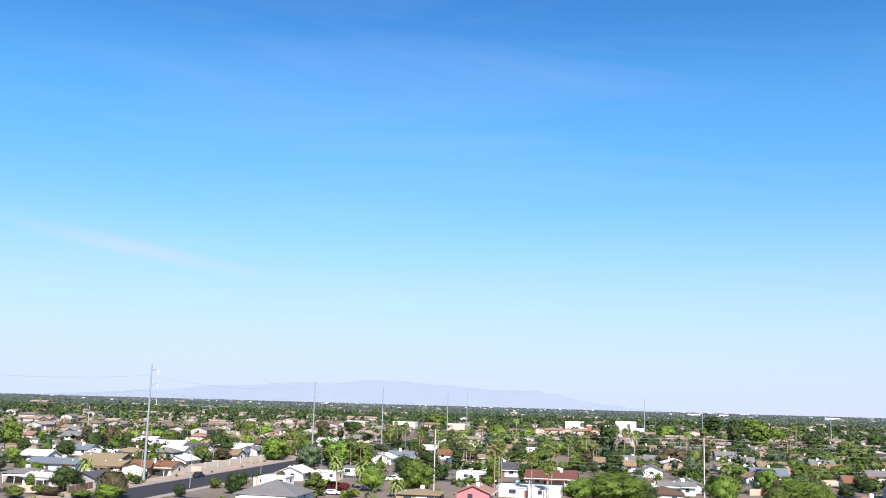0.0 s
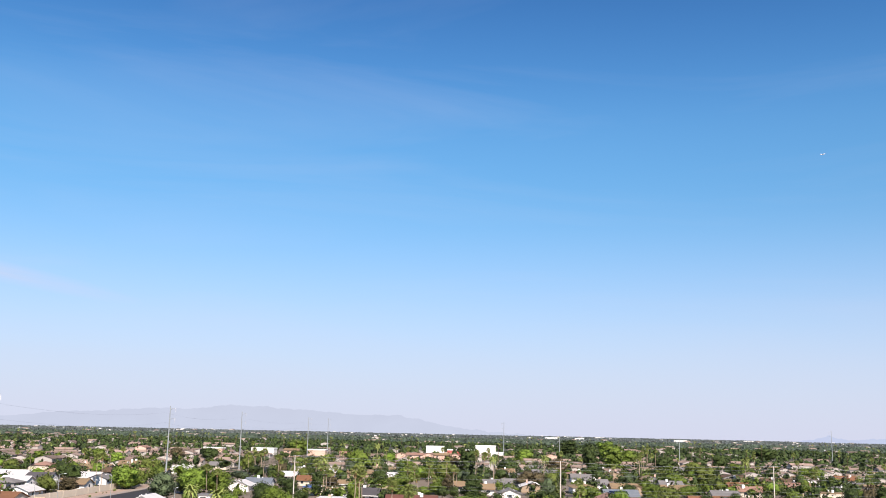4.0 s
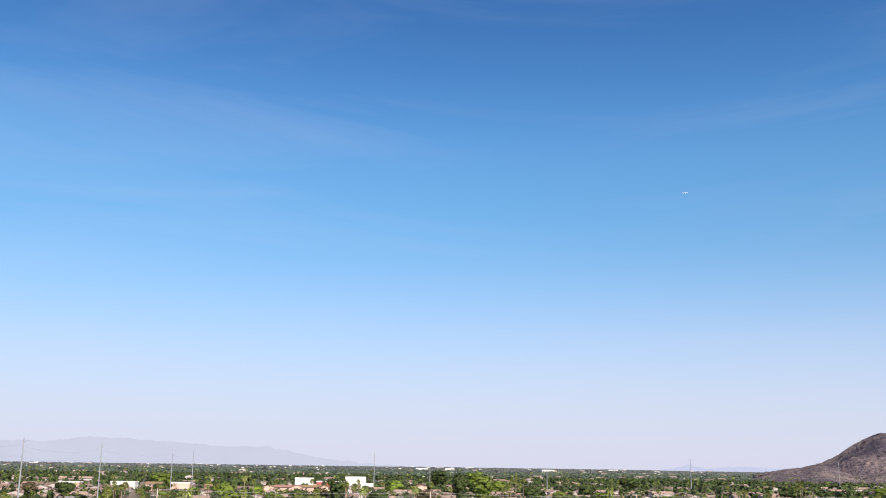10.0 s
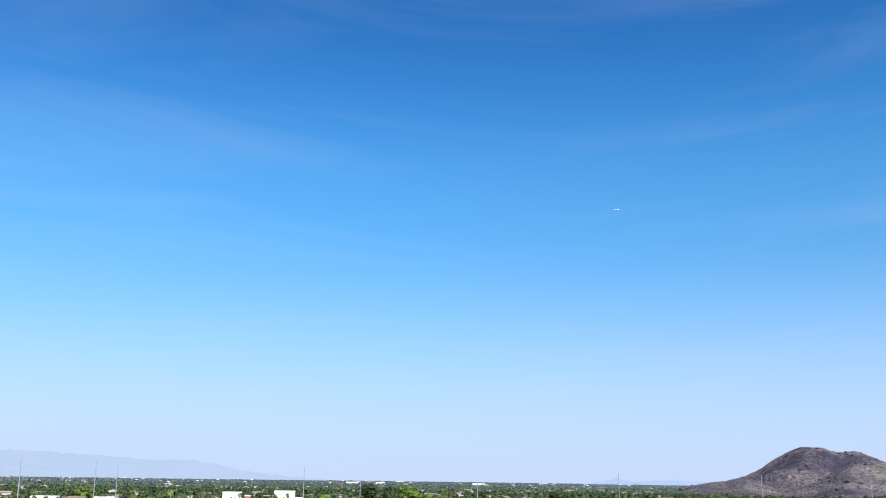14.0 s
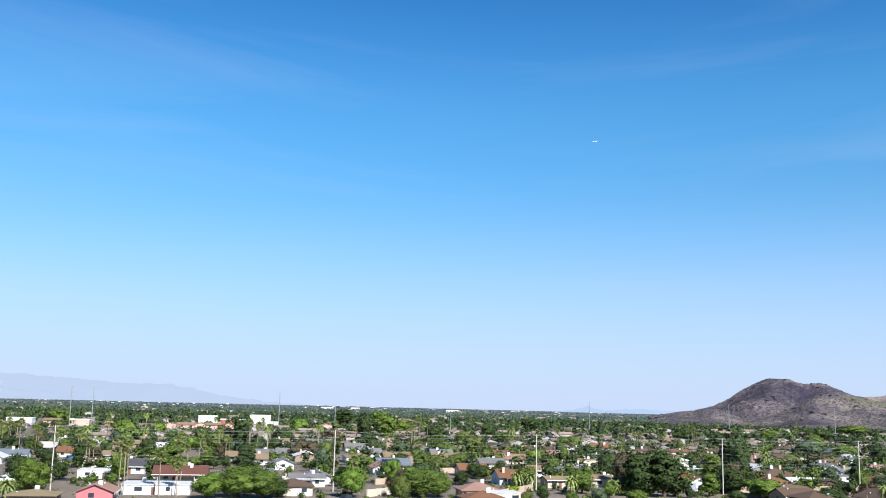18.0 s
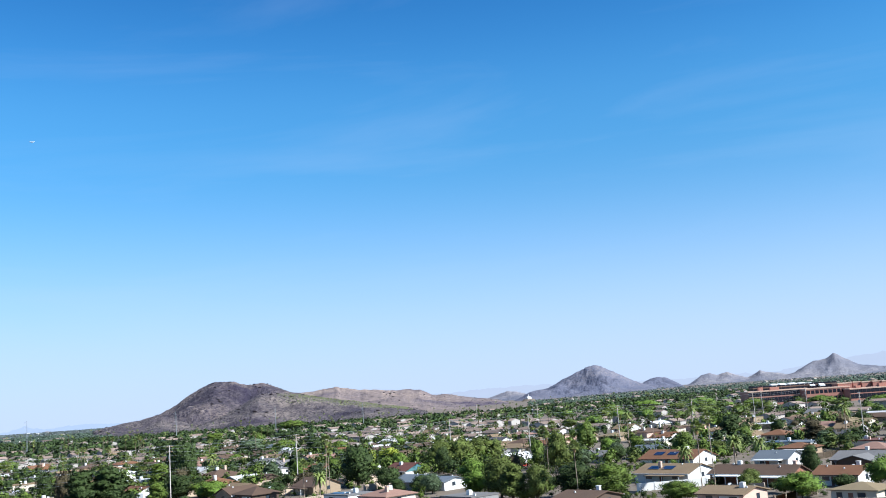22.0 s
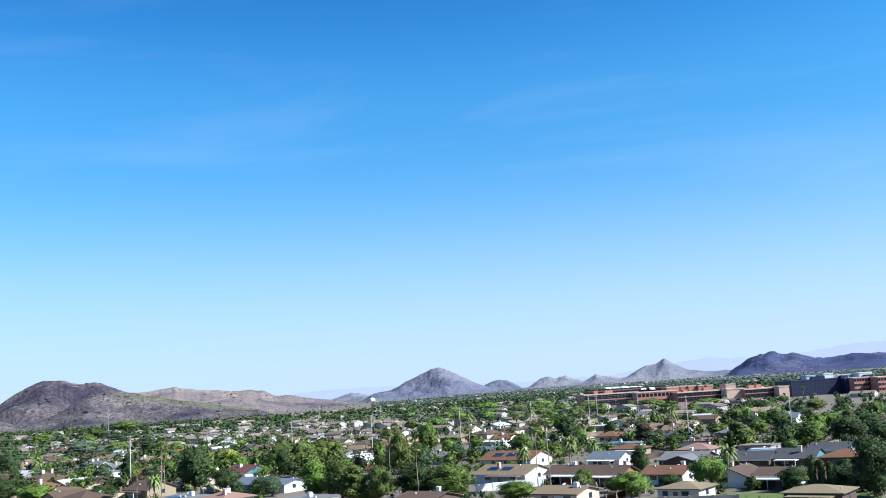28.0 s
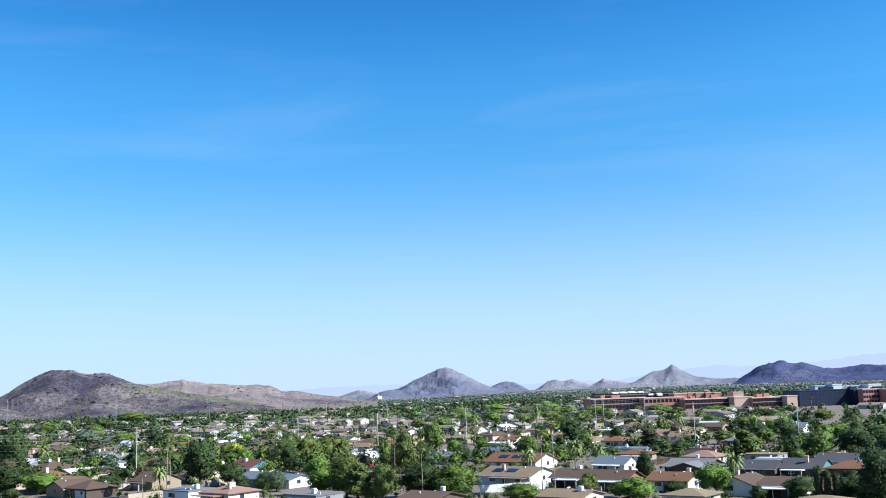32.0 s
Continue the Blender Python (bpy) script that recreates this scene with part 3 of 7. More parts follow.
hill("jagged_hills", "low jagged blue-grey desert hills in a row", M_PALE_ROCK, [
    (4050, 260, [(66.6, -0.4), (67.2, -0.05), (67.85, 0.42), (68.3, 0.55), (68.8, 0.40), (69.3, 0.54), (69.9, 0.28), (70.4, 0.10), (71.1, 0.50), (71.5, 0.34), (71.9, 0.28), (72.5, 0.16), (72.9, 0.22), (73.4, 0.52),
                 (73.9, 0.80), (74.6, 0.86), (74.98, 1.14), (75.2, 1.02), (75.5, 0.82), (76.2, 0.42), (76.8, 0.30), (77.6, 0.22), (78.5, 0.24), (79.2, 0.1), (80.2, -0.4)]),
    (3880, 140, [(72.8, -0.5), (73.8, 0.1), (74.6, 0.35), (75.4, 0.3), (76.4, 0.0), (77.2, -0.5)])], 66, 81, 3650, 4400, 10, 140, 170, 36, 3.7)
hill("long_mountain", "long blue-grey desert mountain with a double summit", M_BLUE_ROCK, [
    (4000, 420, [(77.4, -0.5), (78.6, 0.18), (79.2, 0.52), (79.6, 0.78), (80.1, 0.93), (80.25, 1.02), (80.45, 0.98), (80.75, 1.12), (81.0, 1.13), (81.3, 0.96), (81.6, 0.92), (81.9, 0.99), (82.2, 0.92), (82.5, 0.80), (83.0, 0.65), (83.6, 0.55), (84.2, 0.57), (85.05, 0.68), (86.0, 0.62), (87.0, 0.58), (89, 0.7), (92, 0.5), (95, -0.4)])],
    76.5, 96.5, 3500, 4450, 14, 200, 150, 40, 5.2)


def scrub(name, label, mat, count, seed, pick):
    """Many low desert bushes on the slopes; pick chooses one hill point or none."""
    rs = np.random.RandomState(seed)
    vert, face = [], []
    for k in range(count):
        p = pick(rs, k)
        if p is None or p[2] < ground_z(p[0], p[1]) - 1.2:
            continue
        s = rs.uniform(0.5, 1.4)
        q = np.array(((-1, 0, -0.4), (1, 0, -0.4), (0, -1, -0.4), (0, 1, -0.4), (0.1, 0.1, 1.2))) * s * rs.uniform(0.7, 1.3, (5, 1)) + np.array(p) + rs.uniform(-4, 4, 3) * np.array((1, 1, 0))
        b = len(vert)
        vert += q.tolist()
        face += [(b, b + 3, b + 4), (b + 3, b + 1, b + 4), (b + 1, b + 2, b + 4), (b + 2, b, b + 4)]
    tagged(new(name, mesh_np(name, vert, face, mat)), label, "scrub", kind="stuff")


def any_slope(rs, k):
    points = (FOOT, LAVA, FOOT, BACK)[k % 4]
    return points[rs.randint(len(points))]


def green_ridge(rs, k):
    p = FOOT[rs.randint(len(FOOT))]
    az, r = math.degrees(math.atan2(p[0], p[1])), math.hypot(p[0], p[1])
    return p if 43.4 < az < 51.0 and 1915 < r < 2060 and rs.rand() < ramp(1915, 1985, r) * ramp(43.2, 44.6, az) else None


scrub("hill_scrub", "sparse dark desert bushes on the stony slopes", M_SCRUB, 11000, 5, any_slope)
scrub("ridge_scrub", "dense pale green brittlebush along the foothill ridge", M_GREEN_SCRUB, 80000, 6, green_ridge)


def outcrops(hill_name, points, count, seed):
    """Dark crags that break through the slopes and line the crests."""
    rs = random.Random(seed)
    crags = []
    for k in range(5):
        bm = bmesh.new()
        bmesh.ops.create_icosphere(bm, subdivisions=2, radius=1.0)
        for v in bm.verts:
            v.co *= 0.75 + 0.5 * noise.noise(v.co * 1.7 + Vector((k * 9.1, seed, 0))) + rs.uniform(-0.08, 0.08)
            v.co.z *= 0.62
        crags.append(finish(bm, "rock_outcrop", M_CRAG))
    top = max(p[2] for p in points)
    done = 0
    while done < count:
        x, y, z = points[rs.randrange(len(points))]
        share = (z - ground_z(x, y)) / (top - ground_z(x, y))
        if share < 0.12 or rs.random() > 0.25 + share:
            continue
        done += 1
        w = rs.uniform(1.4, 4.2)
        part("rock_outcrop", crags[done % 5], None, scene.objects[hill_name], "",
             Matrix.LocRotScale((x, y, z + 0.1 * w), Euler((0, 0, rs.uniform(0, 6.28))), (w * rs.uniform(0.9, 1.7), w, w * rs.uniform(0.7, 1.1))))


M_CRAG = rock_material("dark_basalt_crag", (0.028, 0.024, 0.036), (0.066, 0.054, 0.062), (0.13, 0.105, 0.095), (0.040, 0.034, 0.044), 0.05)
outcrops("foothill", FOOT, 110, 3)
outcrops("lava_hill", LAVA, 130, 8)
outcrops("desert_hills", BACK, 60, 12)

# ---- kinds of things ----
def gable_roof(bm, L, W, z, rise, over=0.75, thick=0.18, y0=0.0, x0=0.0):
    half = W / 2 + over
    drop = rise * over / (W / 2)
    xs = (x0 - L / 2 - over * 0.7, x0 + L / 2 + over * 0.7)
    section = [(-half, z - drop), (0, z + rise), (half, z - drop), (half, z - drop + thick), (0, z + rise + thick), (-half, z - drop + thick)]
    a, b = [[bm.verts.new((x, y0 + y, h)) for y, h in section] for x in xs]
    for i in range(6):
        j = (i + 1) % 6
        bm.faces.new((a[i], a[j], b[j], b[i]))
    for s, v in ((1, a), (-1, b)):
        for q in ((0, 1, 4, 5), (1, 2, 3, 4)):
            bm.faces.new([v[k] for k in q[::s]])


def hip_roof(bm, L, W, z, rise, over=0.6, thick=0.18):
    a, b = L / 2 + over, W / 2 + over
    top = max(0.3, L / 2 - W / 2)
    lo = [bm.verts.new(p) for p in ((-a, -b, z), (a, -b, z), (a, b, z), (-a, b, z))]
    mid = [bm.verts.new(p) for p in ((-a, -b, z + thick), (a, -b, z + thick), (a, b, z + thick), (-a, b, z + thick))]
    r0, r1 = bm.verts.new((-top, 0, z + rise + thick)), bm.verts.new((top, 0, z + rise + thick))
    bm.faces.new(lo[::-1])
    for i in range(4):
        j = (i + 1) % 4
        bm.faces.new((lo[i], lo[j], mid[j], mid[i]))
    bm.faces.new((mid[0], mid[1], r1, r0))
    bm.faces.new((mid[1], mid[2], r1))
    bm.faces.new((mid[2], mid[3], r0, r1))
    bm.faces.new((mid[3], mid[0], r0))


def gable_walls(bm, L, W, z, rise, y0=0.0, x0=0.0):
    for x0_, x1_ in ((x0 - L / 2, x0 + L / 2),):
        sec = [(-W / 2, -0.3), (W / 2, -0.3), (W / 2, z), (0, z + rise), (-W / 2, z)]
        a, b = [[bm.verts.new((x, y0 + y, h - 0.02)) for y, h in sec] for x in (x0_, x1_)]
        for i in range(5):
            j = (i + 1) % 5
            bm.faces.new((a[i], b[i], b[j], a[j]))
        bm.faces.new(a)
        bm.faces.new(b[::-1])


def window(parent, x, y, z, w, h, side, paned=True):
    """A window on the long wall at y; side is +1 or -1."""
    if not paned:
        slab("window", M_GLASS, parent, x, y - 0.05, z, w, 0.10, h)
        return
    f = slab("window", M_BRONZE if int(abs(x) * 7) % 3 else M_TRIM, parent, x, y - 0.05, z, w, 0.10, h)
    part("pane", unit_box(M_GLASS), None, f, "dark glass", Matrix.LocRotScale((0, 0.5 + side * 0.55 - 0.25, 0.08), None, (0.86, 0.5, 0.84)))


def house(x, y, az, L, W, roof="tan", wall="cream", shape="gable", eave=2.5, pitch=0.30, detail=2, extras="", seed=0, group="houses of the suburb"):
    rng = random.Random(seed * 7919 + int(x * 13) + int(y * 7))
    kind = {"gable": "gabled", "hip": "hipped", "flat": "flat-roofed"}[shape]
    word = "two-storey" if eave > 4 else "single-storey"
    more = " and solar panels" if "s" in extras else " and chimney" if "c" in extras else ""
    h = thing("house", x, y, az, "%s %s house, %s roof, %s%s" % (word, kind, ROOF_WORDS[roof], WALL_WORDS[wall], more), "house", group)
    rise = pitch * W / 2
    bw, br = bmesh.new(), bmesh.new()
    if shape == "flat":
        box(bw, -L / 2, L / 2, -W / 2, W / 2, -0.3, eave)
        box(br, -L / 2 - 0.15, L / 2 + 0.15, -W / 2 - 0.15, W / 2 + 0.15, eave, eave + 0.3)
        rise = 0.3
    elif shape == "hip":
        box(bw, -L / 2, L / 2, -W / 2, W / 2, -0.3, eave)
        hip_roof(br, L, W, eave, rise)
    else:
        gable_walls(bw, L, W, eave, rise)
        gable_roof(br, L, W, eave, rise)
    part("wall", bw, WALLS[wall], h)
    part("roof", br, ROOFS[roof], h)
    if "w" in extras:      # a wing across one end
        bw, br = bmesh.new(), bmesh.new()
        wl = W * 0.75
        end = L / 2 - wl / 2
        s = -1 if "W" in extras else 1
        for bm, fn in ((bw, gable_walls), (br, gable_roof)):
            b2 = bmesh.new()
            fn(b2, W * 1.35, wl, eave, pitch * wl / 2)
            bmesh.ops.rotate(b2, verts=b2.verts, matrix=Matrix.Rotation(radians(90), 3, "Z"))
            bmesh.ops.translate(b2, verts=b2.verts, vec=(end * s, -W * 0.2 if "n" not in extras else W * 0.2, 0.02))
            me = bpy.data.meshes.new("tmp")
            b2.to_mesh(me)
            b2.free()
            bm.from_mesh(me)
            bpy.data.meshes.remove(me)
        part("wing_wall", bw, WALLS[wall], h)
        part("wing_roof", br, ROOFS[roof], h)
    if shape == "gable" and detail > 1:
        for s in (-1, 1):
            slab("fascia", M_FASCIA if rng.random() < 0.5 else M_TRIM, h, 0, s * (W / 2 + 0.76) - 0.02 + (0.02 if s > 0 else -0.06), eave - pitch * 0.75 - 0.02, L + 1.0, 0.08, 0.24)
    if detail:
        for s in (-1, 1):
            n = 2
            for i in range(n):
                wx = -L / 2 + L * (i + 0.5 + rng.uniform(-0.15, 0.15)) / n
                ww = rng.choice((1.2, 1.6, 2.0))
                if shape == "flat" and rng.random() < 0.3:
                    continue
                window(h, wx, s * W / 2, 1.0, ww, 1.15, s, detail > 1)
                if eave > 4:
                    window(h, wx, s * W / 2, 3.7, 1.3, 1.2, s, detail > 1)
        if detail > 1:
            for e in (-1, 1):
                slab("end_window", M_GLASS, h, e * L / 2, -0.6 + rng.uniform(-1, 1), 1.1, 0.08, 1.3, 1.1)
            slab("door", M_DOOR, h, L * rng.uniform(-0.12, 0.12), -W / 2 - 0.04, -0.02, 1.0, 0.08, 2.05)
            gx = L / 2 - 3.2 if rng.random() < 0.5 else -L / 2 + 3.2
            s = rng.choice((-1, 1))
            slab("garage_door", M_GARAGE, h, gx, s * (W / 2 + 0.035) - 0.03, -0.02, 4.6, 0.06, 2.15)
    if "c" in extras:
        cx = L * rng.uniform(-0.35, 0.35)
        bm = bmesh.new()
        box(bm, -0.42, 0.42, -0.36, 0.36, eave * 0.5, eave + rise + 0.8)
        box(bm, -0.5, 0.5, -0.44, 0.44, eave + rise + 0.8, eave + rise + 0.95)
        part("chimney", bm, WALLS["white"] if rng.random() < 0.6 else WALLS["salmon"], h, "", Matrix.Translation((cx, (-1 if rng.random() < 0.5 else 1) * W * 0.22, 0)))
    if "a" in extras:      # rooftop cooler on a stand
        ax, ay = L * rng.uniform(-0.3, 0.3), W * rng.uniform(-0.15, 0.15)
        base = eave + rise * (1 - abs(ay) / (W / 2)) if shape != "flat" else eave + 0.3
        bm = bmesh.new()
        box(bm, -0.5, 0.5, -0.5, 0.5, base - 0.1, base + 1.0)
        box(bm, -0.42, 0.42, -0.42, 0.42, base + 1.0, base + 1.08)
        part("rooftop_cooler", bm, M_AC, h, "white metal cooler", Matrix.Translation((ax, ay, 0.1)))
    if "g" in extras:      # painted siding on one gable end
        bm = bmesh.new()
        va, vb = [[bm.verts.new((L / 2 + o, yy, zz)) for yy, zz in ((-W / 2, eave - 0.3), (W / 2, eave - 0.3), (W / 2, eave), (0, eave + rise - 0.05), (-W / 2, eave))] for o in (0.03, 0.09)]
        for i in range(5):
            bm.faces.new((va[i], va[(i + 1) % 5], vb[(i + 1) % 5], vb[i]))
        bm.faces.new(vb)
        bm.faces.new(va[::-1])
        bmesh.ops.recalc_face_normals(bm, faces=bm.faces)
        part("gable_siding", bm, WALLS["teal"], h, "teal siding")
    if detail > 1:         # ridge cap, patio slab and, here and there, a satellite dish
        if shape == "gable":
            slab("ridge_cap", ROOFS[roof], h, 0, 0, eave + rise + 0.1, L + 0.8, 0.34, 0.09)
        side = rng.choice((-1, 1))
        sw, sd = L * rng.uniform(0.35, 0.7), rng.uniform(2.5, 4.5)
        slab("patio_slab", M_CONCRETE, h, L * rng.uniform(-0.15, 0.15), side * (W / 2 + sd / 2 + 0.02), -0.1, sw, sd, 0.16)
        if rng.random() < 0.4:
            bm = bmesh.new()
            tube(bm, [(0, 0, -0.4), (0, 0, 0.5)], [0.03, 0.03], 6)
            prism(bm, ring(0.1, 12), 0.45, 0.62, 4.2)
            bmesh.ops.rotate(bm, verts=bm.verts, matrix=Matrix.Rotation(radians(28), 3, "X"))
            part("satellite_dish", bm, M_AC, h, "white satellite dish", Matrix.Translation((L * rng.uniform(-0.4, 0.4), W * 0.3, eave + rise * 0.45 + 0.2)))
    if detail > 1:         # vent pipes
        for i in range(2):
            vx, vy = L * rng.uniform(-0.4, 0.4), W * rng.uniform(-0.3, 0.3)
            base = eave + (rise * (1 - abs(vy) / (W / 2)) if shape == "gable" else 0.2)
            slab("roof_vent", M_AC, h, vx, vy, base, 0.3, 0.3, 0.55)
    if "s" in extras:      # solar panels flush on the slope that faces local -y, or +y with S
        s = 1 if "S" in extras else -1
        k = math.atan2(rise, W / 2)
        for i in range(2):
            bm = bmesh.new()
            for m in range(3):
                for j in range(2):
                    box(bm, -1.72 + m * 1.15, -0.62 + m * 1.15, -1.13 + j * 1.15, -0.03 + j * 1.15, 0, 0.06)
            yy = s * W * 0.25
            zz = eave + rise * (1 - abs(yy) / (W / 2)) + 0.3
            part("solar_panel", bm, M_SOLAR, h, "", Matrix.LocRotScale((L * (0.26 * i - 0.22), yy, zz), Euler((-s * k, 0, 0)), None))
    if "p" in extras or "P" in extras:      # patio cover on posts along one side
        s = 1 if "P" in extras else -1
        pl = L * rng.uniform(0.5, 0.85)
        px = (L - pl) * rng.uniform(-0.45, 0.45)
        bm = bmesh.new()
        y0, y1 = (W / 2 + 0.3, W / 2 + 3.4)
        if s > 0:
            box(bm, px - pl / 2, px + pl / 2, y0, y1, eave - 0.45, eave - 0.25, 0.12)
        else:
            box(bm, px - pl / 2, px + pl / 2, -y1, -y0, eave - 0.45, eave - 0.25)
        part("patio_cover", bm, M_TRIM if rng.random() < 0.35 else ROOFS[roof], h)
        for i in range(3):
            slab("patio_post", M_TRIM, h, px + pl * 0.46 * (i - 1), s * (y1 - 0.2), -0.1, 0.14, 0.14, eave - 0.33)
    return h


_tree = {}


def icosphere(sub):
    bm = bmesh.new()
    bmesh.ops.create_icosphere(bm, subdivisions=sub, radius=1.0)
    v = np.array([p.co[:] for p in bm.verts])
    f = np.array([[q.index for q in p.verts] for p in bm.faces])
    bm.free()
    return v, f


ICO1 = icosphere(1)
SHAPES = {  # blobs of the crown on a tree 8 m high: count, spread, base, top, blob radius, leaf size
    "round": (14, 2.4, 1.6, 6.4, 1.65, 0.25), "wide": (15, 3.5, 2.2, 5.9, 1.65, 0.24), "tall": (12, 1.3, 1.3, 7.0, 1.3, 0.25),
    "pine": (15, 1.9, 1.1, 7.0, 1.2, 0.28), "cypress": (9, 0.16, 0.9, 7.1, 0.75, 0.22), "shrub": (6, 1.3, 0.8, 1.9, 1.0, 0.22), "weep": (11, 1.9, 1.8, 6.2, 1.5, 0.24)}


def tree_meshes(leaf, shape, variant, tier=0):
    key = (leaf, shape, variant, tier)
    if key in _tree:
        return _tree[key]
    rng = np.random.RandomState(abs(sum(ord(c) * (i + 3) for i, c in enumerate(leaf + shape))) % 9973 + 131 * variant)
    n, spread, z0, z1, br, ls = SHAPES[shape]
    V_, F_, N_ = [], [], []
    base = 0
    limbs = []
    middle = np.array((0, 0, z0 * 0.6 + z1 * 0.4))
    per, ls = ((510, ls * 0.78), (240, ls * 1.05), (96, ls * 1.5))[tier]
    for b in range(n):
        k = (b + 0.5) / n
        z = z0 + (z1 - z0) * k
        if shape == "pine":
            s = spread * (1.15 - k) + 0.2
        elif shape in ("round", "weep", "wide"):
            s = spread * math.sqrt(max(0.05, 1 - (2 * k - 0.9) ** 2 * 0.8))
        else:
            s = spread
        a = b * 2.4 + rng.uniform(-0.5, 0.5)
        rad = s * (0.35 + 0.65 * rng.rand())
        c = np.array((math.cos(a) * rad, math.sin(a) * rad, z))
        r = br * rng.uniform(0.75, 1.15) * (1.0 if shape != "pine" else 1.15 - 0.5 * k)
        sq = np.array((1, 1, 0.8 if shape in ("round", "wide") else 1.25 if shape in ("cypress", "weep") else 0.7))
        limbs.append(c)
        v, f = ICO1
        bump = 0.62 + 0.20 * rng.rand(len(v), 1)
        V_.append(v * bump * r * sq + c)
        N_.append(outward(V_[-1], c, rng, 0.0) * 0.45 + outward(V_[-1], middle, rng, 0.0) * 0.75)
        F_ += (f + base).tolist()
        base += len(v)
        d = rng.normal(size=(per, 3))
        d /= np.linalg.norm(d, axis=1, keepdims=True)
        p = c + d * r * sq * (0.62 + 0.56 * rng.rand(per, 1))
        t1 = np.cross(d + rng.normal(size=d.shape) * 0.55, rng.normal(size=d.shape))
        t1 /= np.linalg.norm(t1, axis=1, keepdims=True)
        t2 = np.cross(d + rng.normal(size=d.shape) * 0.45, t1)
        t2 /= np.linalg.norm(t2, axis=1, keepdims=True) + 1e-6
        s1 = ls * rng.uniform(0.5, 1.2, (per, 1))
        s2 = ls * rng.uniform(0.3, 0.9, (per, 1)) * (1.6 if shape == "weep" else 1)
        if shape == "weep":
            t2 = t2 * 0.4 + np.array((0, 0, -1.0))
        q = np.stack((p - t1 * s1 - t2 * s2 * 0.5, p + t1 * s1 - t2 * s2 * 0.4 + d * 0.06, p + t2 * s2 * 1.2), 1)
        inward = np.einsum("ij,ij->i", np.cross(q[:, 1] - q[:, 0], q[:, 2] - q[:, 0]), d) < 0
        q[inward] = q[inward][:, ::-1]
        q = q.reshape(-1, 3)
        V_.append(q)
        N_.append(np.repeat(outward(p, c, rng) * 0.45 + outward(p, middle, rng) * 0.75, 3, 0))
        F_ += (np.arange(per * 3).reshape(-1, 3) + base).tolist()
        base += per * 3
    crown = mesh_np("crown", np.concatenate(V_), F_, LEAVES[leaf], normals=np.concatenate(N_))
    bm = bmesh.new()
    h = z0 + 0.35 * (z1 - z0)
    tr = 0.24 if shape != "shrub" else 0.08
    tube(bm, [(0, 0, -0.2), (0.08, 0.05, h * 0.5), (0.0, 0.12, h)], [tr * 1.25, tr * 0.9, tr * 0.6], 7)
    for c in limbs[::2]:
        tube(bm, [(0.03, 0.08, h * 0.72), (c[0] * 0.45, c[1] * 0.45, (h + c[2]) / 2), (c[0] * 0.9, c[1] * 0.9, c[2])], [tr * 0.45, tr * 0.3, 0.05], 5)
    _tree[key] = (finish(bm, "trunk", M_BARK), crown)
    return _tree[key]


def tree(x, y, height, width=None, leaf="green", shape="round", seed=0):
    rng = random.Random(seed * 31 + int(x * 17) + int(y * 29))
    trunk, crown = tree_meshes(leaf, shape, rng.randrange(3), sum(math.hypot(x, y) > d for d in (290, 420)))
    nominal = {"round": 8.0, "wide": 10.0, "tall": 5.0, "pine": 5.2, "cypress": 1.7, "shrub": 4.4, "weep": 6.6}[shape]
    tall = {"shrub": 2.8}.get(shape, 7.9)
    s = height / tall
    w = s if width is None else width / nominal
    word = {"round": "rounded", "wide": "spreading", "tall": "upright", "pine": "conifer", "cypress": "slim cypress", "shrub": "low", "weep": "drooping"}[shape]
    noun = "shrub" if shape == "shrub" else "tree"
    t = thing(noun, x, y, rng.uniform(0, 360), "%s %s %s in a yard" % (LEAF_WORDS[leaf], word, noun), noun, noun + "s of the suburb")
    t.scale = (w, w, s)
    part("trunk", trunk, None, t)
    part("crown", crown, None, t)
    return t


def fan_leaf(bm, origin, yaw, pitch, length, width, droop):
    """A fan of six pointed blades on a stalk."""
    c, s = math.cos(yaw), math.sin(yaw)
    def at(d, side, down):
        f = d * math.cos(pitch)
        return bm.verts.new((origin[0] + c * f - s * side, origin[1] + s * f + c * side, origin[2] + d * math.sin(pitch) - down))
    hub = at(length * 0.42, 0, 0.02)
    root = at(0, 0.05, 0)
    root2 = at(0, -0.05, 0)
    bm.faces.new((root, root2, hub))
    tips = []
    for i in range(7):
        k = i / 6 * 2 - 1
        tips.append(at(length * (1 - 0.35 * k * k), width * k, droop * (0.6 + 0.5 * abs(k))))
    mids = [at(length * (0.75 - 0.2 * ((i + 0.5) / 3 - 1) ** 2), width * 0.75 * ((i + 0.5) / 3 - 1), droop * 0.3) for i in range(6)]
    for i in range(6):
        bm.faces.new((hub, tips[i], mids[i]))
        bm.faces.new((hub, mids[i], tips[i + 1]))


def feather_leaf(bm, origin, yaw, length, rise, droop):
    """A long arching frond with leaflets on both sides."""
    c, s = math.cos(yaw), math.sin(yaw)
    prev = None
    n = 8
    for i in range(n + 1):
        k = i / n
        f = length * k * (1 - 0.25 * k)
        z = rise * math.sin(min(1, k * 1.3) * math.pi / 2) - droop * k * k
        w = 0.42 * math.sin(math.pi * min(1, 0.12 + 0.88 * k)) * (1 if i % 2 else 0.45)
        p = [bm.verts.new((origin[0] + c * f - s * e * w, origin[1] + s * f + c * e * w, origin[2] + z - abs(e) * w * 0.5)) for e in (-1, 0, 1)]
        if prev:
            bm.faces.new((prev[0], p[0], p[1], prev[1]))
            bm.faces.new((prev[1], p[1], p[2], prev[2]))
        prev = p


_palm = {}


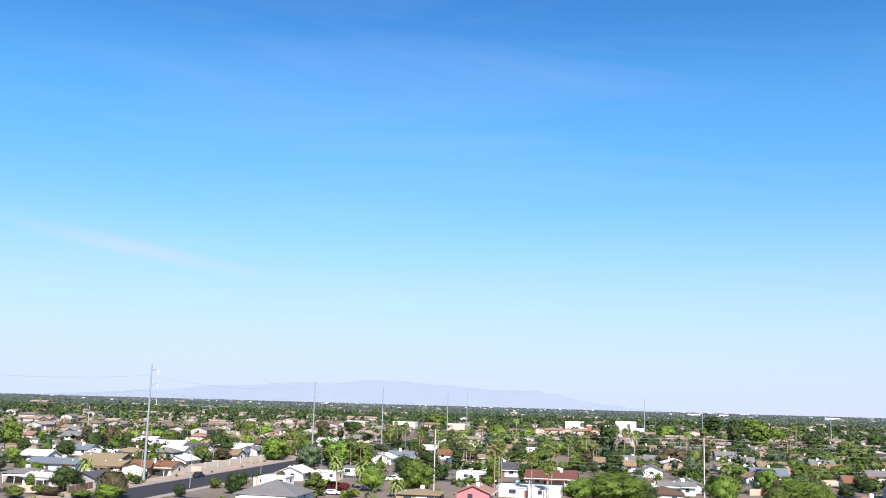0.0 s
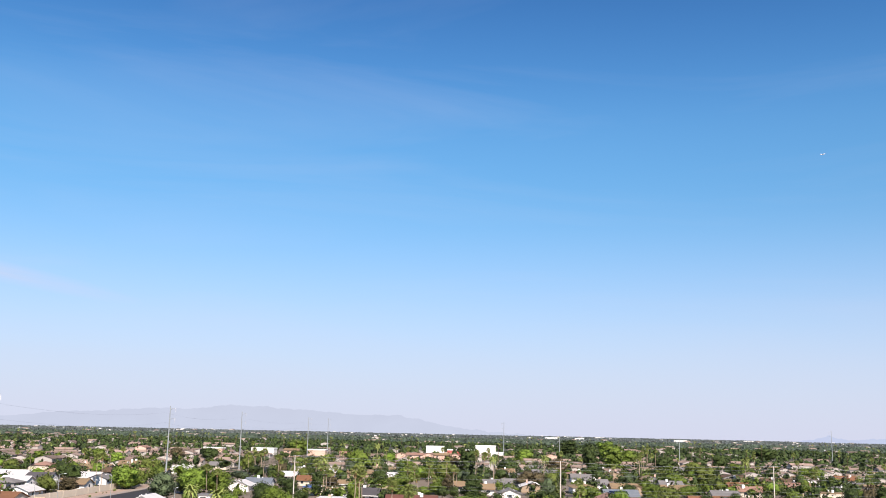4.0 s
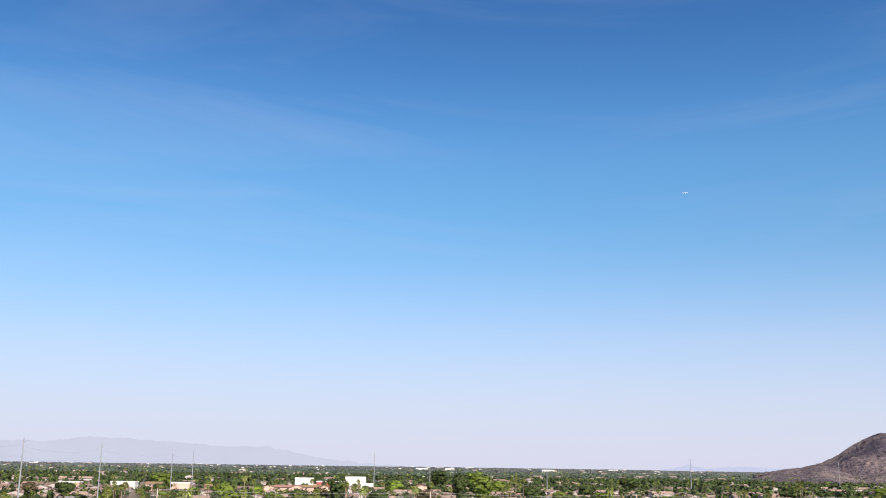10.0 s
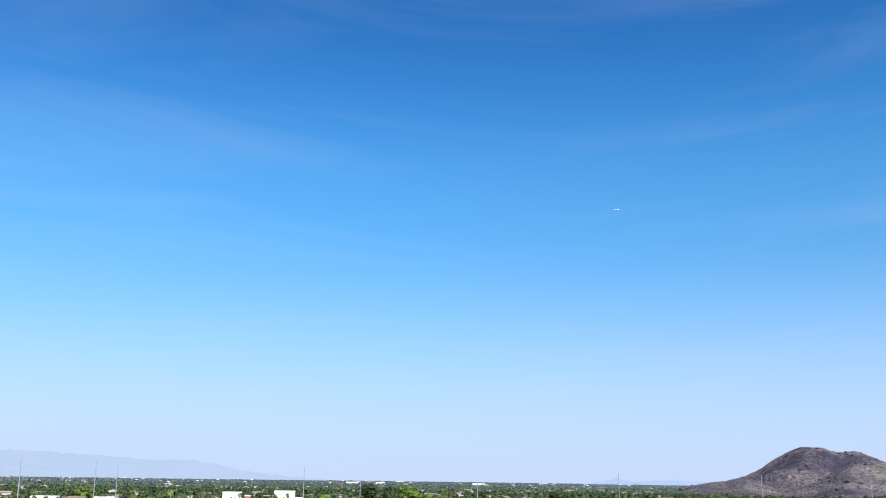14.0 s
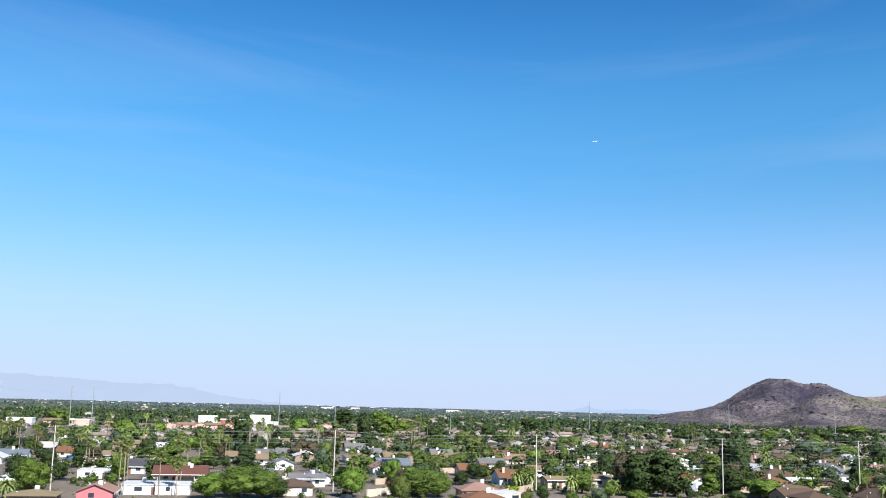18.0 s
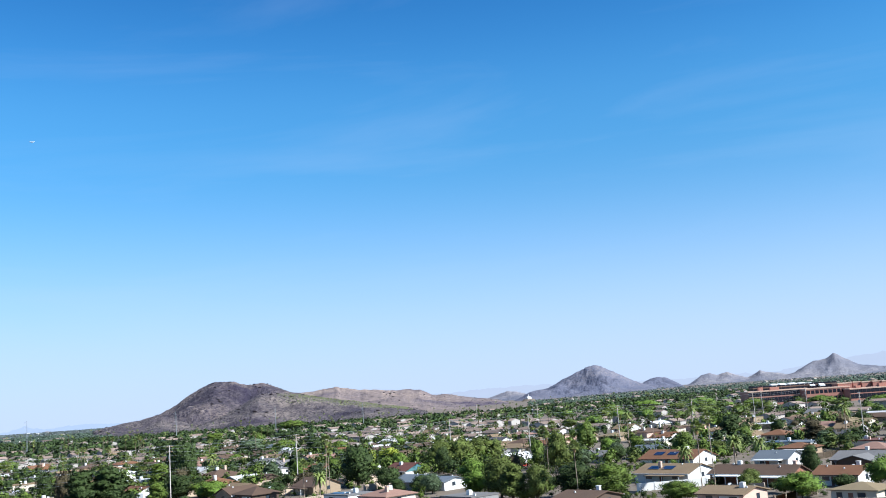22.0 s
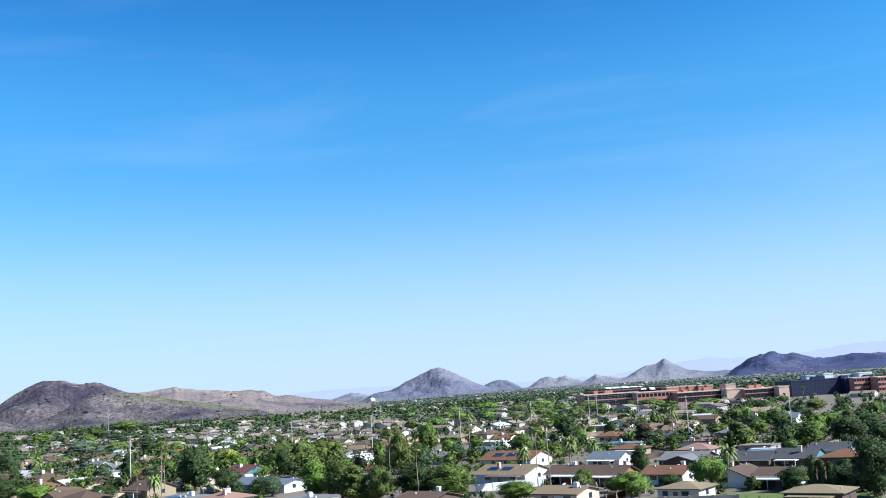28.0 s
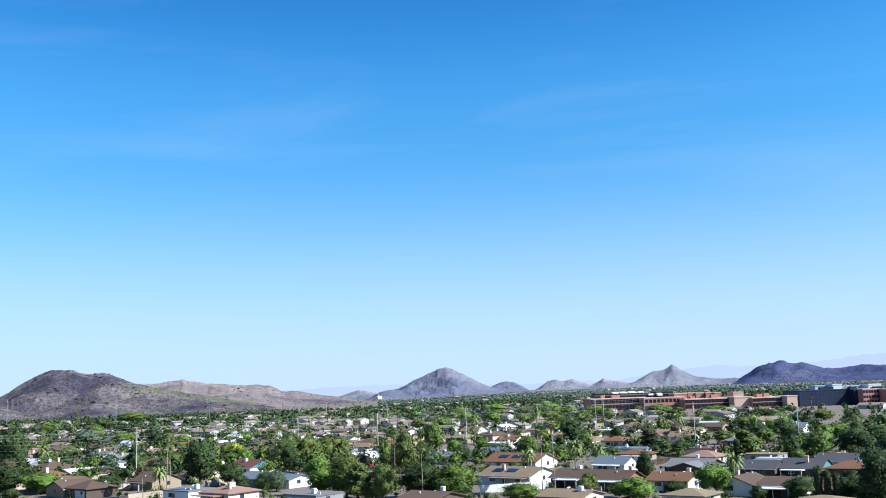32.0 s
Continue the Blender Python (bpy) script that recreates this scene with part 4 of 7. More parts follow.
def palm_meshes(kind, variant):
    if (kind, variant) in _palm:
        return _palm[kind, variant]
    rng = random.Random(variant * 91 + len(kind))
    bm = bmesh.new()
    lean = rng.uniform(-0.5, 0.5)
    top = 10.0
    pts = [(lean * (i / 6) ** 2, 0.3 * math.sin(i) * 0.3, top * i / 6 - (0.2 if i == 0 else 0)) for i in range(7)]
    r = 0.16 if kind == "fan" else 0.30
    tube(bm, pts, [r * 1.35, r, r * 0.9, r * 0.85, r * 0.8, r * 0.8, r * 0.95], 8)
    head = pts[-1]
    trunk = finish(bm, "trunk", M_PALM_BARK)
    bm = bmesh.new()
    if kind == "fan":
        for i in range(44):
            yaw = i * 2.399 + rng.uniform(-0.3, 0.3)
            pitch = radians(80 - 118 * (i / 43) ** 0.85 + rng.uniform(-8, 8))
            fan_leaf(bm, (head[0], head[1], head[2] + 0.1), yaw, pitch, rng.uniform(1.5, 2.0), rng.uniform(0.55, 0.8), rng.uniform(0.25, 0.6))
    else:
        for i in range(40):
            yaw = i * 2.399 + rng.uniform(-0.3, 0.3)
            k = i / 39
            feather_leaf(bm, (head[0], head[1], head[2]), yaw, rng.uniform(2.6, 3.4), 2.0 * (1 - k) + 0.2, 0.6 + 2.6 * k)
    crown = finish(bm, "crown", M_PALM)
    bm = bmesh.new()
    for i in range(18):
        yaw = i * 2.399
        fan_leaf(bm, (head[0], head[1], head[2] - 0.15), yaw, radians(-58 - 22 * rng.random()), rng.uniform(0.7, 1.3), 0.3, 0.1)
    prism(bm, ring(0.34, 9), head[2] - (1.7 if kind == "fan" else 0.8), head[2] - 0.1, 1.15, head[0] * 0.97, head[1])
    skirt = finish(bm, "thatch_skirt", M_THATCH)
    _palm[kind, variant] = (trunk, crown, skirt)
    return _palm[kind, variant]


def palm(x, y, height, kind="fan", seed=0, size=1.0):
    rng = random.Random(seed * 37 + int(x * 11) + int(y * 23))
    trunk, crown, skirt = palm_meshes(kind, rng.randrange(4))
    word = "tall slender fan palm with a thatch skirt" if kind == "fan" else "feather-leaved date palm with a thick trunk"
    p = thing("palm_tree", x, y, rng.uniform(0, 360), word + (" above the roofs" if height > 12 else " in a yard"), "palm", "palm trees of the suburb")
    s = height / 10.0
    k = size * (rng.uniform(0.9, 1.15) if kind == "fan" else rng.uniform(1.0, 1.25))
    part("trunk", trunk, None, p, "", Matrix.Diagonal((min(1.3, 0.75 * k), min(1.3, 0.75 * k), s, 1)))
    lift = Matrix.Translation((0, 0, height - 10.0 * k)) @ Matrix.Diagonal((k, k, k, 1))
    part("crown", crown, None, p, "", lift)
    part("thatch_skirt", skirt, None, p, "dry brown thatch", lift)
    return p


def wire(name, a, b, sag, parent, radius=0.03, mat=None):
    a, b = Vector(a), Vector(b)
    pts = [a.lerp(b, i / 12) - Vector((0, 0, sag * 4 * (i / 12) * (1 - i / 12))) for i in range(13)]
    bm = bmesh.new()
    tube(bm, [p[:] for p in pts], [radius] * 13, 4)
    return part(name, bm, mat or M_WIRE, parent)


def wood_pole(x, y, height=14.0, lean=0.0):
    p = thing("utility_pole", x, y, 10 + lean, "pale weathered utility pole with two crossarms", "utility pole", "poles of the street line")
    bm = bmesh.new()
    prism(bm, ring(0.19, 10), -0.3, height, 0.65)
    part("shaft", bm, M_POLE, p)
    for z, w in ((height - 0.5, 2.6), (height - 2.1, 2.2)):
        arm = slab("crossarm", M_WOOD, p, 0, -w / 2, z, 0.14, w, 0.16)
        for k in (-0.46, -0.2, 0.2, 0.46):
            bm = bmesh.new()
            prism(bm, ring(0.07, 6), z + 0.16, z + 0.42, 0.6, 0, k * w)
            part("insulator", bm, M_CERAMIC, p)
    bm = bmesh.new()
    prism(bm, ring(0.24, 10), height - 4.2, height - 3.2, 1.0, 0.42, 0)
    part("transformer", bm, M_CERAMIC, p)
    return p


def steel_pole(x, y, height=28.0, arms=3, arm_side=1):
    p = thing("transmission_pole", x, y, 10, "tall tapered galvanised steel transmission pole with curved arms", "power pole", "steel transmission poles")
    bm = bmesh.new()
    prism(bm, ring(0.42, 12), -0.3, height, 0.45)
    part("shaft", bm, M_STEEL, p)
    for i in range(arms):
        z = height - 1.0 - 4.4 * i
        s = arm_side
        bm = bmesh.new()
        tube(bm, [(0, s * 0.3, z - 0.7), (0, s * 1.2, z - 0.15), (0, s * 2.3, z)], [0.10, 0.08, 0.06], 6)
        part("arm", bm, M_STEEL, p)
        bm = bmesh.new()
        for j in range(8):
            prism(bm, ring(0.13, 8), z - 0.25 - 0.22 * j, z - 0.12 - 0.22 * j, 0.6, 0, s * 2.25)
        tube(bm, [(0, s * 2.25, z), (0, s * 2.25, z - 2.1)], [0.03, 0.03], 5)
        part("insulator_string", bm, M_CERAMIC, p)
    bm = bmesh.new()
    prism(bm, ring(0.85, 12), -0.2, 0.5, 1.0)
    part("footing", bm, M_CONCRETE, p)
    return p


def garden_wall(x0, y0, x1, y1, height=1.8, mat=None, label="tan concrete block garden wall", step=4.5):
    d = math.hypot(x1 - x0, y1 - y0)
    az = math.degrees(math.atan2(x1 - x0, y1 - y0))
    w = thing("garden_wall", (x0 + x1) / 2, (y0 + y1) / 2, az, label, "wall", "garden walls")
    n = max(1, round(d / step))
    for i in range(n):
        part("wall_panel", unit_box(mat or M_BLOCK), None, w, "", Matrix.LocRotScale((-d / 2 + (i + 0.5) * d / n, -0.09, -0.2), None, (d / n - 0.36, 0.18, height + 0.2)))
    for i in range(n + 1):
        part("pilaster", unit_box(mat or M_BLOCK), None, w, "", Matrix.LocRotScale((-d / 2 + i * d / n, -0.18, -0.2), None, (0.36, 0.36, height + 0.32)))
    return w


_car = {}


def car(x, y, az, paint="white", style="sedan"):
    word = {"sedan": "sedan", "suv": "sport utility car", "rv": "motorhome", "pickup": "pickup truck"}[style]
    c = thing("motorhome" if style == "rv" else "car", x, y, az, "%s %s parked by a house" % (paint, word), "motorhome" if style == "rv" else "car", "parked vehicles")
    L, W, Hh = {"sedan": (4.6, 1.8, 1.42), "suv": (4.9, 1.95, 1.8), "rv": (8.5, 2.5, 3.2), "pickup": (5.6, 2.0, 1.85)}[style]
    key = (paint, style)
    if key not in _car:
        bm = bmesh.new()
        if style == "rv":
            side = [(-L / 2, 0.5), (L / 2, 0.5), (L / 2, 1.4), (L / 2 - 0.7, 2.0), (L / 2 - 0.2, 2.5), (L / 2 - 0.6, Hh), (-L / 2, Hh)]
        elif style == "pickup":
            side = [(-L / 2, 0.45), (L / 2, 0.45), (L / 2, 0.95), (L * 0.22, 1.1), (L * 0.1, Hh), (-L * 0.12, Hh), (-L * 0.16, 1.1), (-L / 2, 1.1)]
        else:
            side = [(-L / 2, 0.4), (L / 2, 0.4), (L / 2, 0.75), (L * 0.24, 0.95), (L * 0.1, Hh), (-L * 0.28, Hh), (-L * 0.42, 1.0), (-L / 2, 0.9)]
        a, b = [[bm.verts.new((p, s * W / 2 * (1.0 if q < Hh - 0.1 else 0.84), q)) for p, q in side] for s in (-1, 1)]
        k = len(side)
        for i in range(k):
            bm.faces.new((a[i], b[i], b[(i + 1) % k], a[(i + 1) % k]))
        bm.faces.new(a)
        bm.faces.new(b[::-1])
        body = finish(bm, "body", PAINTS[paint])
        bm = bmesh.new()
        z0, z1 = (1.5, 2.3) if style == "rv" else (1.0, Hh - 0.12)
        x0, x1 = (-L * 0.35, L * 0.25) if style == "rv" else (-L * 0.27, L * 0.13)
        box(bm, x0, x1, -W / 2 * 0.97, W / 2 * 0.97, z0, z1)
        glass = finish(bm, "side_glass", M_GLASS)
        bm = bmesh.new()
        for s in (-1, 1):
            prism(bm, ring(0.33, 12), -0.11, 0.11)
            break
        bmesh.ops.rotate(bm, verts=bm.verts, matrix=Matrix.Rotation(radians(90), 3, "X"))
        tyre = finish(bm, "tyre", M_RUBBER)
        _car[key] = (body, glass, tyre)
    body, glass, tyre = _car[key]
    part("body", body, None, c)
    part("side_glass", glass, None, c, "dark glass")
    for sx in (-0.31, 0.31):
        for sy in (-1, 1):
            part("wheel", tyre, None, c, "black tyre", Matrix.Translation((sx * L, sy * (W / 2 - 0.08), 0.33)))
    return c

# ---- streets, poles and wires ----
def strip(name, u0, v0, u1, v1, width, z, mat, label, category, thick=0.0):
    """A straight strip of paving between two points of the street grid."""
    x0, y0 = uv(u0, v0)
    x1, y1 = uv(u1, v1)
    d = Vector((x1 - x0, y1 - y0))
    n = Vector((-d.y, d.x)).normalized() * width / 2
    k = max(2, int(d.length / 60))
    verts, faces = [], []
    for i in range(k + 1):
        p = Vector((x0, y0)) + d * i / k
        for s in (-1, 1):
            q = p + n * s
            verts.append((q.x, q.y, ground_z(q.x, q.y) + z))
        for s in (-1, 1):
            q = p + n * s
            verts.append((q.x, q.y, ground_z(q.x, q.y) - 0.3))
    for i in range(k):
        a = i * 4
        faces += [(a, a + 1, a + 5, a + 4), (a, a + 4, a + 6, a + 2), (a + 1, a + 3, a + 7, a + 5)]
    faces += [(0, 2, 3, 1), (4 * k, 4 * k + 1, 4 * k + 3, 4 * k + 2)]
    return tagged(new(name, mesh_np(name, verts, faces, mat)), label, category, kind="structure")


strip("road", 120, -118, 1000, -118, 15, 0.05, M_ASPHALT, "worn dark asphalt street running away between the houses", "road")
strip("pavement", 120, -127.2, 1000, -127.2, 3.0, 0.17, M_CONCRETE, "pale concrete pavement with a raised kerb", "pavement")
strip("pavement", 120, -108.8, 1000, -108.8, 3.0, 0.17, M_CONCRETE, "pale concrete pavement with a raised kerb", "pavement")
strip("verge", 200, -132.2, 560, -132.2, 6.5, 0.1, M_GRAVEL, "pinkish gravel verge beside the pavement", "verge")
for k in range(5):
    u = 232 + 92 * k
    strip("road", u, -104, u, 700, 9.0, 0.03, M_ASPHALT, "narrow asphalt side street between yards", "road")
    strip("road", u, -460, u, -137, 9.0, 0.03, M_ASPHALT, "narrow asphalt side street between yards", "road")
strip("lawn", 52, 203, 90, 196, 12, 0.09, M_LAWN, "sunlit yellow-green lawn behind a house", "lawn")

LINE = []
for v in (-49, 28, 89, 150, 198, 272, 319, 383, 447, 510, 573):
    x, y = uv(288, v)
    wood_pole(x, y, 17.4)
    LINE.append((x, y, v))
wires = thing("power_line", 0, 0, 90, "thin sagging aluminium power cables between street poles", "cables", z=0)
for (x0, y0, v0), (x1, y1, v1) in zip(LINE, LINE[1:]):
    for z, offs in ((17.3, (-1.2, 1.2)), (16.4, (0.3,)), (15.3, (-0.3,)), (14.2, (0.3,)), (12.4, (0.25,)), (10.2, (0.25,)), (9.3, (0.25,))):
        for o in offs:
            wire("cable", (x0 + U.x * o, y0 + U.y * o, z), (x1 + U.x * o, y1 + U.y * o, z), 0.8, wires, 0.014)
TALL = []
for u, v in ((274, -132.9), (438, -131.5), (580, -131.3), (835, -132), (957, -132)):
    x, y = uv(u, v)
    steel_pole(x, y, 33.8, arm_side=-1)
    TALL.append((x, y))
high = thing("transmission_line", 0, 0, 90, "high transmission cables slung between steel poles", "cables", z=0)
TALL.insert(0, uv(125, -132))
for (x0, y0), (x1, y1) in zip(TALL, TALL[1:]):
    for i in range(3):
        z = 33.8 - 3.1 - 4.4 * i
        wire("cable", (x0 - V.x * 2.2, y0 - V.y * 2.2, z), (x1 - V.x * 2.2, y1 - V.y * 2.2, z), 2.2, high, 0.013, M_HIGH_WIRE)
for az, h in ((12.3, 35), (15.5, 24), (22.2, 24.6), (30.2, 34), (37.9, 34), (43.4, 32.5), (48.4, 29.5)):
    r = 932 / math.cos(radians(az - 10))
    x, y = bearing(az, r)
    steel_pole(x, y, h - ground_z(x, y), 3)
for az, r, h in ((76.0, 422, 17.4), (71.0, 640, 18), (81.5, 375, 16), (-24.0, 430, 17.4), (-19.0, 590, 17.4), (58.5, 700, 18), (55.0, 820, 20)):
    wood_pole(*bearing(az, r), h)

# ---- houses, trees and palms of the near blocks ----
house(-120.5, 325.7, 100, 17.2, 10.0, "blue", "bluewhite", "gable", pitch=0.28, detail=2, extras="a", seed=0)
house(-113.8, 352.8, 100, 15.1, 11.0, "ochre", "tan", "gable", pitch=0.30, detail=2, extras="ap", seed=1)
house(-102.3, 321.9, 100, 11.6, 11.0, "ochre", "cream", "gable", pitch=0.24, detail=2, extras="p", seed=2)
house(-87.4, 322.0, 100, 14.4, 11.0, "rust", "cream", "gable", pitch=0.29, detail=2, extras="wWpc", seed=3)
house(-91.0, 272.6, 10, 12.0, 8.0, "dark", "grey", "gable", pitch=0.39, detail=2, extras="", seed=4)
house(-103.5, 271.0, 100, 8.4, 8.0, "white", "white", "gable", pitch=0.22, detail=2, extras="p", seed=5)
house(-112.4, 282.0, 100, 10.5, 9.0, "grey", "tan", "hip", pitch=0.26, detail=2, extras="ap", seed=6)
house(-140.6, 361.2, 100, 10.5, 9.0, "white", "white", "gable", pitch=0.40, detail=2, extras="", seed=7)
house(-152.6, 362.5, 100, 10.5, 9.0, "ochre", "tan", "gable", pitch=0.24, detail=2, extras="", seed=8)
house(-125.6, 387.4, 100, 10.5, 9.0, "white", "white", "gable", pitch=0.24, detail=2, extras="a", seed=9)
house(-118.2, 395.6, 100, 10.5, 9.0, "ochre", "tan", "hip", pitch=0.37, detail=2, extras="c", seed=10)
house(-142.5, 409.5, 100, 10.5, 9.0, "blue", "white", "gable", pitch=0.39, detail=1, extras="a", seed=11)
house(-189.1, 531.2, 100, 10.5, 9.6, "grey", "white", "gable", pitch=0.40, detail=1, extras="a", seed=12)
house(-212.7, 561.6, 100, 11.6, 11.0, "ochre", "cream", "hip", pitch=0.40, detail=1, extras="c", seed=13)
house(-245.4, 663.4, 100, 10.5, 9.0, "rust", "cream", "gable", pitch=0.40, detail=1, extras="", seed=14)
house(-212.9, 603.0, 100, 11.6, 11.0, "grey", "white", "gable", pitch=0.40, detail=1, extras="a", seed=15)
house(-178.6, 527.8, 10, 12.0, 8.0, "brown", "white", "gable", pitch=0.40, detail=1, extras="", seed=16)
house(-142.8, 506.7, 100, 10.5, 9.0, "white", "white", "gable", pitch=0.35, detail=1, extras="", seed=17)
house(-157.2, 537.6, 100, 10.5, 9.0, "rust", "white", "hip", pitch=0.40, detail=1, extras="c", seed=18)
house(-105.0, 413.3, 100, 10.5, 9.0, "white", "white", "gable", pitch=0.40, detail=2, extras="ap", seed=19)
house(-103.4, 445.3, 100, 10.5, 9.0, "dark", "white", "gable", pitch=0.40, detail=1, extras="p", seed=20)
house(-88.1, 356.4, 10, 12.0, 8.0, "white", "white", "gable", pitch=0.40, detail=2, extras="", seed=21)
house(-86.3, 387.0, 100, 10.5, 9.0, "grey", "white", "gable", pitch=0.36, detail=2, extras="a", seed=22)
house(-80.6, 401.0, 100, 10.5, 9.0, "tan", "white", "gable", pitch=0.38, detail=2, extras="", seed=23)
house(-106.2, 401.8, 100, 10.5, 9.0, "grey", "grey", "hip", pitch=0.38, detail=2, extras="", seed=24)
house(-88.0, 506.8, 100, 10.5, 9.0, "brown", "white", "gable", pitch=0.40, detail=1, extras="a", seed=25)
house(-36.9, 242.5, 100, 14.7, 14.0, "grey", "white", "hip", pitch=0.40, detail=2, extras="cap", seed=26)
house(-44.2, 290.7, 100, 8.4, 8.0, "white", "white", "flat", pitch=0.22, detail=2, extras="", seed=27)
house(-41.9, 316.1, 10, 12.0, 8.0, "white", "white", "gable", pitch=0.40, detail=2, extras="", seed=28)
house(-32.1, 317.4, 100, 8.4, 8.0, "white", "cream", "flat", pitch=0.22, detail=2, extras="", seed=29)
house(-24.2, 341.5, 100, 10.5, 9.0, "grey", "white", "flat", pitch=0.35, detail=2, extras="a", seed=30)
house(-84.2, 584.9, 100, 20.2, 11.0, "tan", "tan", "gable", pitch=0.40, detail=1, extras="ac", seed=31)
house(-95.9, 537.9, 100, 10.5, 9.7, "tan", "cream", "gable", pitch=0.40, detail=1, extras="", seed=32)
house(-85.7, 455.4, 100, 10.5, 9.0, "white", "white", "gable", pitch=0.40, detail=1, extras="p", seed=33)
house(-78.1, 441.8, 10, 12.0, 8.0, "grey", "white", "gable", pitch=0.40, detail=1, extras="", seed=34)
house(-54.6, 539.3, 100, 10.5, 9.6, "white", "white", "gable", pitch=0.40, detail=1, extras="a", seed=35)
house(-40.5, 602.0, 100, 10.5, 9.0, "grey", "cream", "gable", pitch=0.40, detail=1, extras="", seed=36)
house(-11.5, 423.0, 100, 10.5, 9.7, "blue", "white", "gable", pitch=0.40, detail=2, extras="a", seed=37)
house(9.8, 452.3, 100, 10.5, 9.0, "rust", "cream", "gable", pitch=0.40, detail=1, extras="c", seed=38)
house(2.3, 495.0, 100, 10.5, 9.0, "white", "white", "gable", pitch=0.40, detail=1, extras="p", seed=39)
house(-18.2, 408.5, 10, 12.0, 8.0, "white", "white", "gable", pitch=0.40, detail=2, extras="", seed=40)
house(-1.8, 251.4, 100, 10.5, 9.0, "ochre", "tan", "hip", pitch=0.22, detail=2, extras="a", seed=41)
house(-69.7, 480.7, 100, 10.5, 9.0, "tan", "tan", "hip", pitch=0.40, detail=1, extras="", seed=42)
house(12.7, 262.6, 10, 12.0, 8.5, "pink", "pink", "gable", pitch=0.40, detail=2, extras="a", seed=43)
house(28.8, 280.1, 100, 17.6, 12.0, "white", "white", "flat", pitch=0.22, detail=2, extras="a", seed=44)
house(16.9, 333.9, 100, 13.3, 11.0, "white", "white", "flat", pitch=0.22, detail=2, extras="ac", seed=45)
house(26.6, 357.6, 100, 11.7, 11.0, "dark", "white", "gable", pitch=0.38, detail=2, extras="a", seed=46)
house(39.8, 320.3, 100, 15.9, 11.0, "maroon", "cream", "gable", pitch=0.38, detail=2, extras="cap", seed=47)
house(61.7, 313.9, 100, 10.5, 9.0, "blue", "white", "gable", pitch=0.40, detail=2, extras="p", seed=48)
house(84.1, 375.0, 10, 12.0, 8.0, "grey", "white", "gable", pitch=0.40, detail=2, extras="s", seed=50)
house(76.3, 422.1, 100, 10.5, 9.0, "tan", "white", "gable", pitch=0.38, detail=2, extras="c", seed=51)
house(78.6, 403.3, 100, 10.5, 9.0, "tan", "white", "gable", pitch=0.40, detail=2, extras="a", seed=52)
house(92.1, 440.4, 100, 10.5, 9.0, "grey", "cream", "gable", pitch=0.40, detail=1, extras="a", seed=53)
house(103.5, 451.6, 100, 10.5, 9.0, "grey", "white", "gable", pitch=0.40, detail=1, extras="c", seed=54)
house(49.3, 498.4, 100, 10.5, 9.0, "white", "cream", "gable", pitch=0.40, detail=1, extras="", seed=55)
house(22.3, 426.5, 100, 10.5, 9.0, "tan", "cream", "gable", pitch=0.31, detail=2, extras="", seed=56)
house(15.0, 391.4, 100, 10.5, 9.0, "ochre", "cream", "flat", pitch=0.26, detail=2, extras="", seed=57)
house(64.0, 271.7, 100, 10.5, 9.0, "brown", "cream", "hip", pitch=0.37, detail=2, extras="c", seed=58)
house(74.9, 299.8, 100, 10.5, 9.0, "grey", "white", "gable", pitch=0.24, detail=2, extras="ap", seed=59)
house(156.8, 624.2, 100, 10.5, 9.0, "grey", "white", "gable", pitch=0.40, detail=1, extras="", seed=60)
house(125.4, 570.3, 100, 10.5, 9.0, "tan", "white", "gable", pitch=0.40, detail=1, extras="a", seed=61)
house(80.5, 309.3, 10, 12.0, 8.0, "grey", "white", "gable", pitch=0.40, detail=2, extras="", seed=62)
house(153.8, 513.0, 100, 10.5, 9.0, "grey", "white", "gable", pitch=0.40, detail=1, extras="a", seed=63)
house(145.2, 459.4, 100, 10.5, 9.0, "grey", "white", "gable", pitch=0.40, detail=1, extras="ac", seed=64)
house(125.4, 366.4, 100, 12.6, 11.0, "blue", "white", "gable", pitch=0.40, detail=2, extras="sc", seed=65)
house(115.8, 350.6, 10, 12.0, 8.0, "pink", "white", "gable", pitch=0.40, detail=2, extras="", seed=66)
house(190.1, 472.0, 100, 11.6, 11.0, "grey", "white", "gable", pitch=0.40, detail=1, extras="c", seed=67)
house(195.0, 618.9, 100, 10.5, 9.0, "white", "cream", "gable", pitch=0.40, detail=1, extras="", seed=68)
house(147.1, 339.3, 100, 10.5, 9.0, "rust", "cream", "gable", pitch=0.40, detail=2, extras="p", seed=69)
house(173.0, 379.2, 100, 10.5, 9.0, "grey", "cream", "gable", pitch=0.36, detail=2, extras="a", seed=70)
house(280.6, 678.7, 100, 12.0, 11.0, "tan", "cream", "hip", pitch=0.40, detail=1, extras="", seed=71)
house(237.6, 505.8, 100, 10.5, 9.0, "tan", "white", "hip", pitch=0.40, detail=1, extras="a", seed=72)
house(146.8, 303.5, 100, 11.8, 11.0, "rust", "white", "gable", pitch=0.37, detail=2, extras="cp", seed=73)
house(112.3, 254.3, 100, 10.5, 9.0, "pink", "cream", "hip", pitch=0.40, detail=2, extras="ap", seed=74)
house(115.4, 245.2, 100, 8.4, 8.0, "white", "cream", "flat", pitch=0.40, detail=2, extras="", seed=75)
house(103.2, 230.1, 100, 10.5, 9.0, "rust", "cream", "hip", pitch=0.34, detail=2, extras="a", seed=76)
house(199.5, 411.8, 100, 10.5, 9.1, "pink", "cream", "gable", pitch=0.40, detail=1, extras="ca", seed=78)
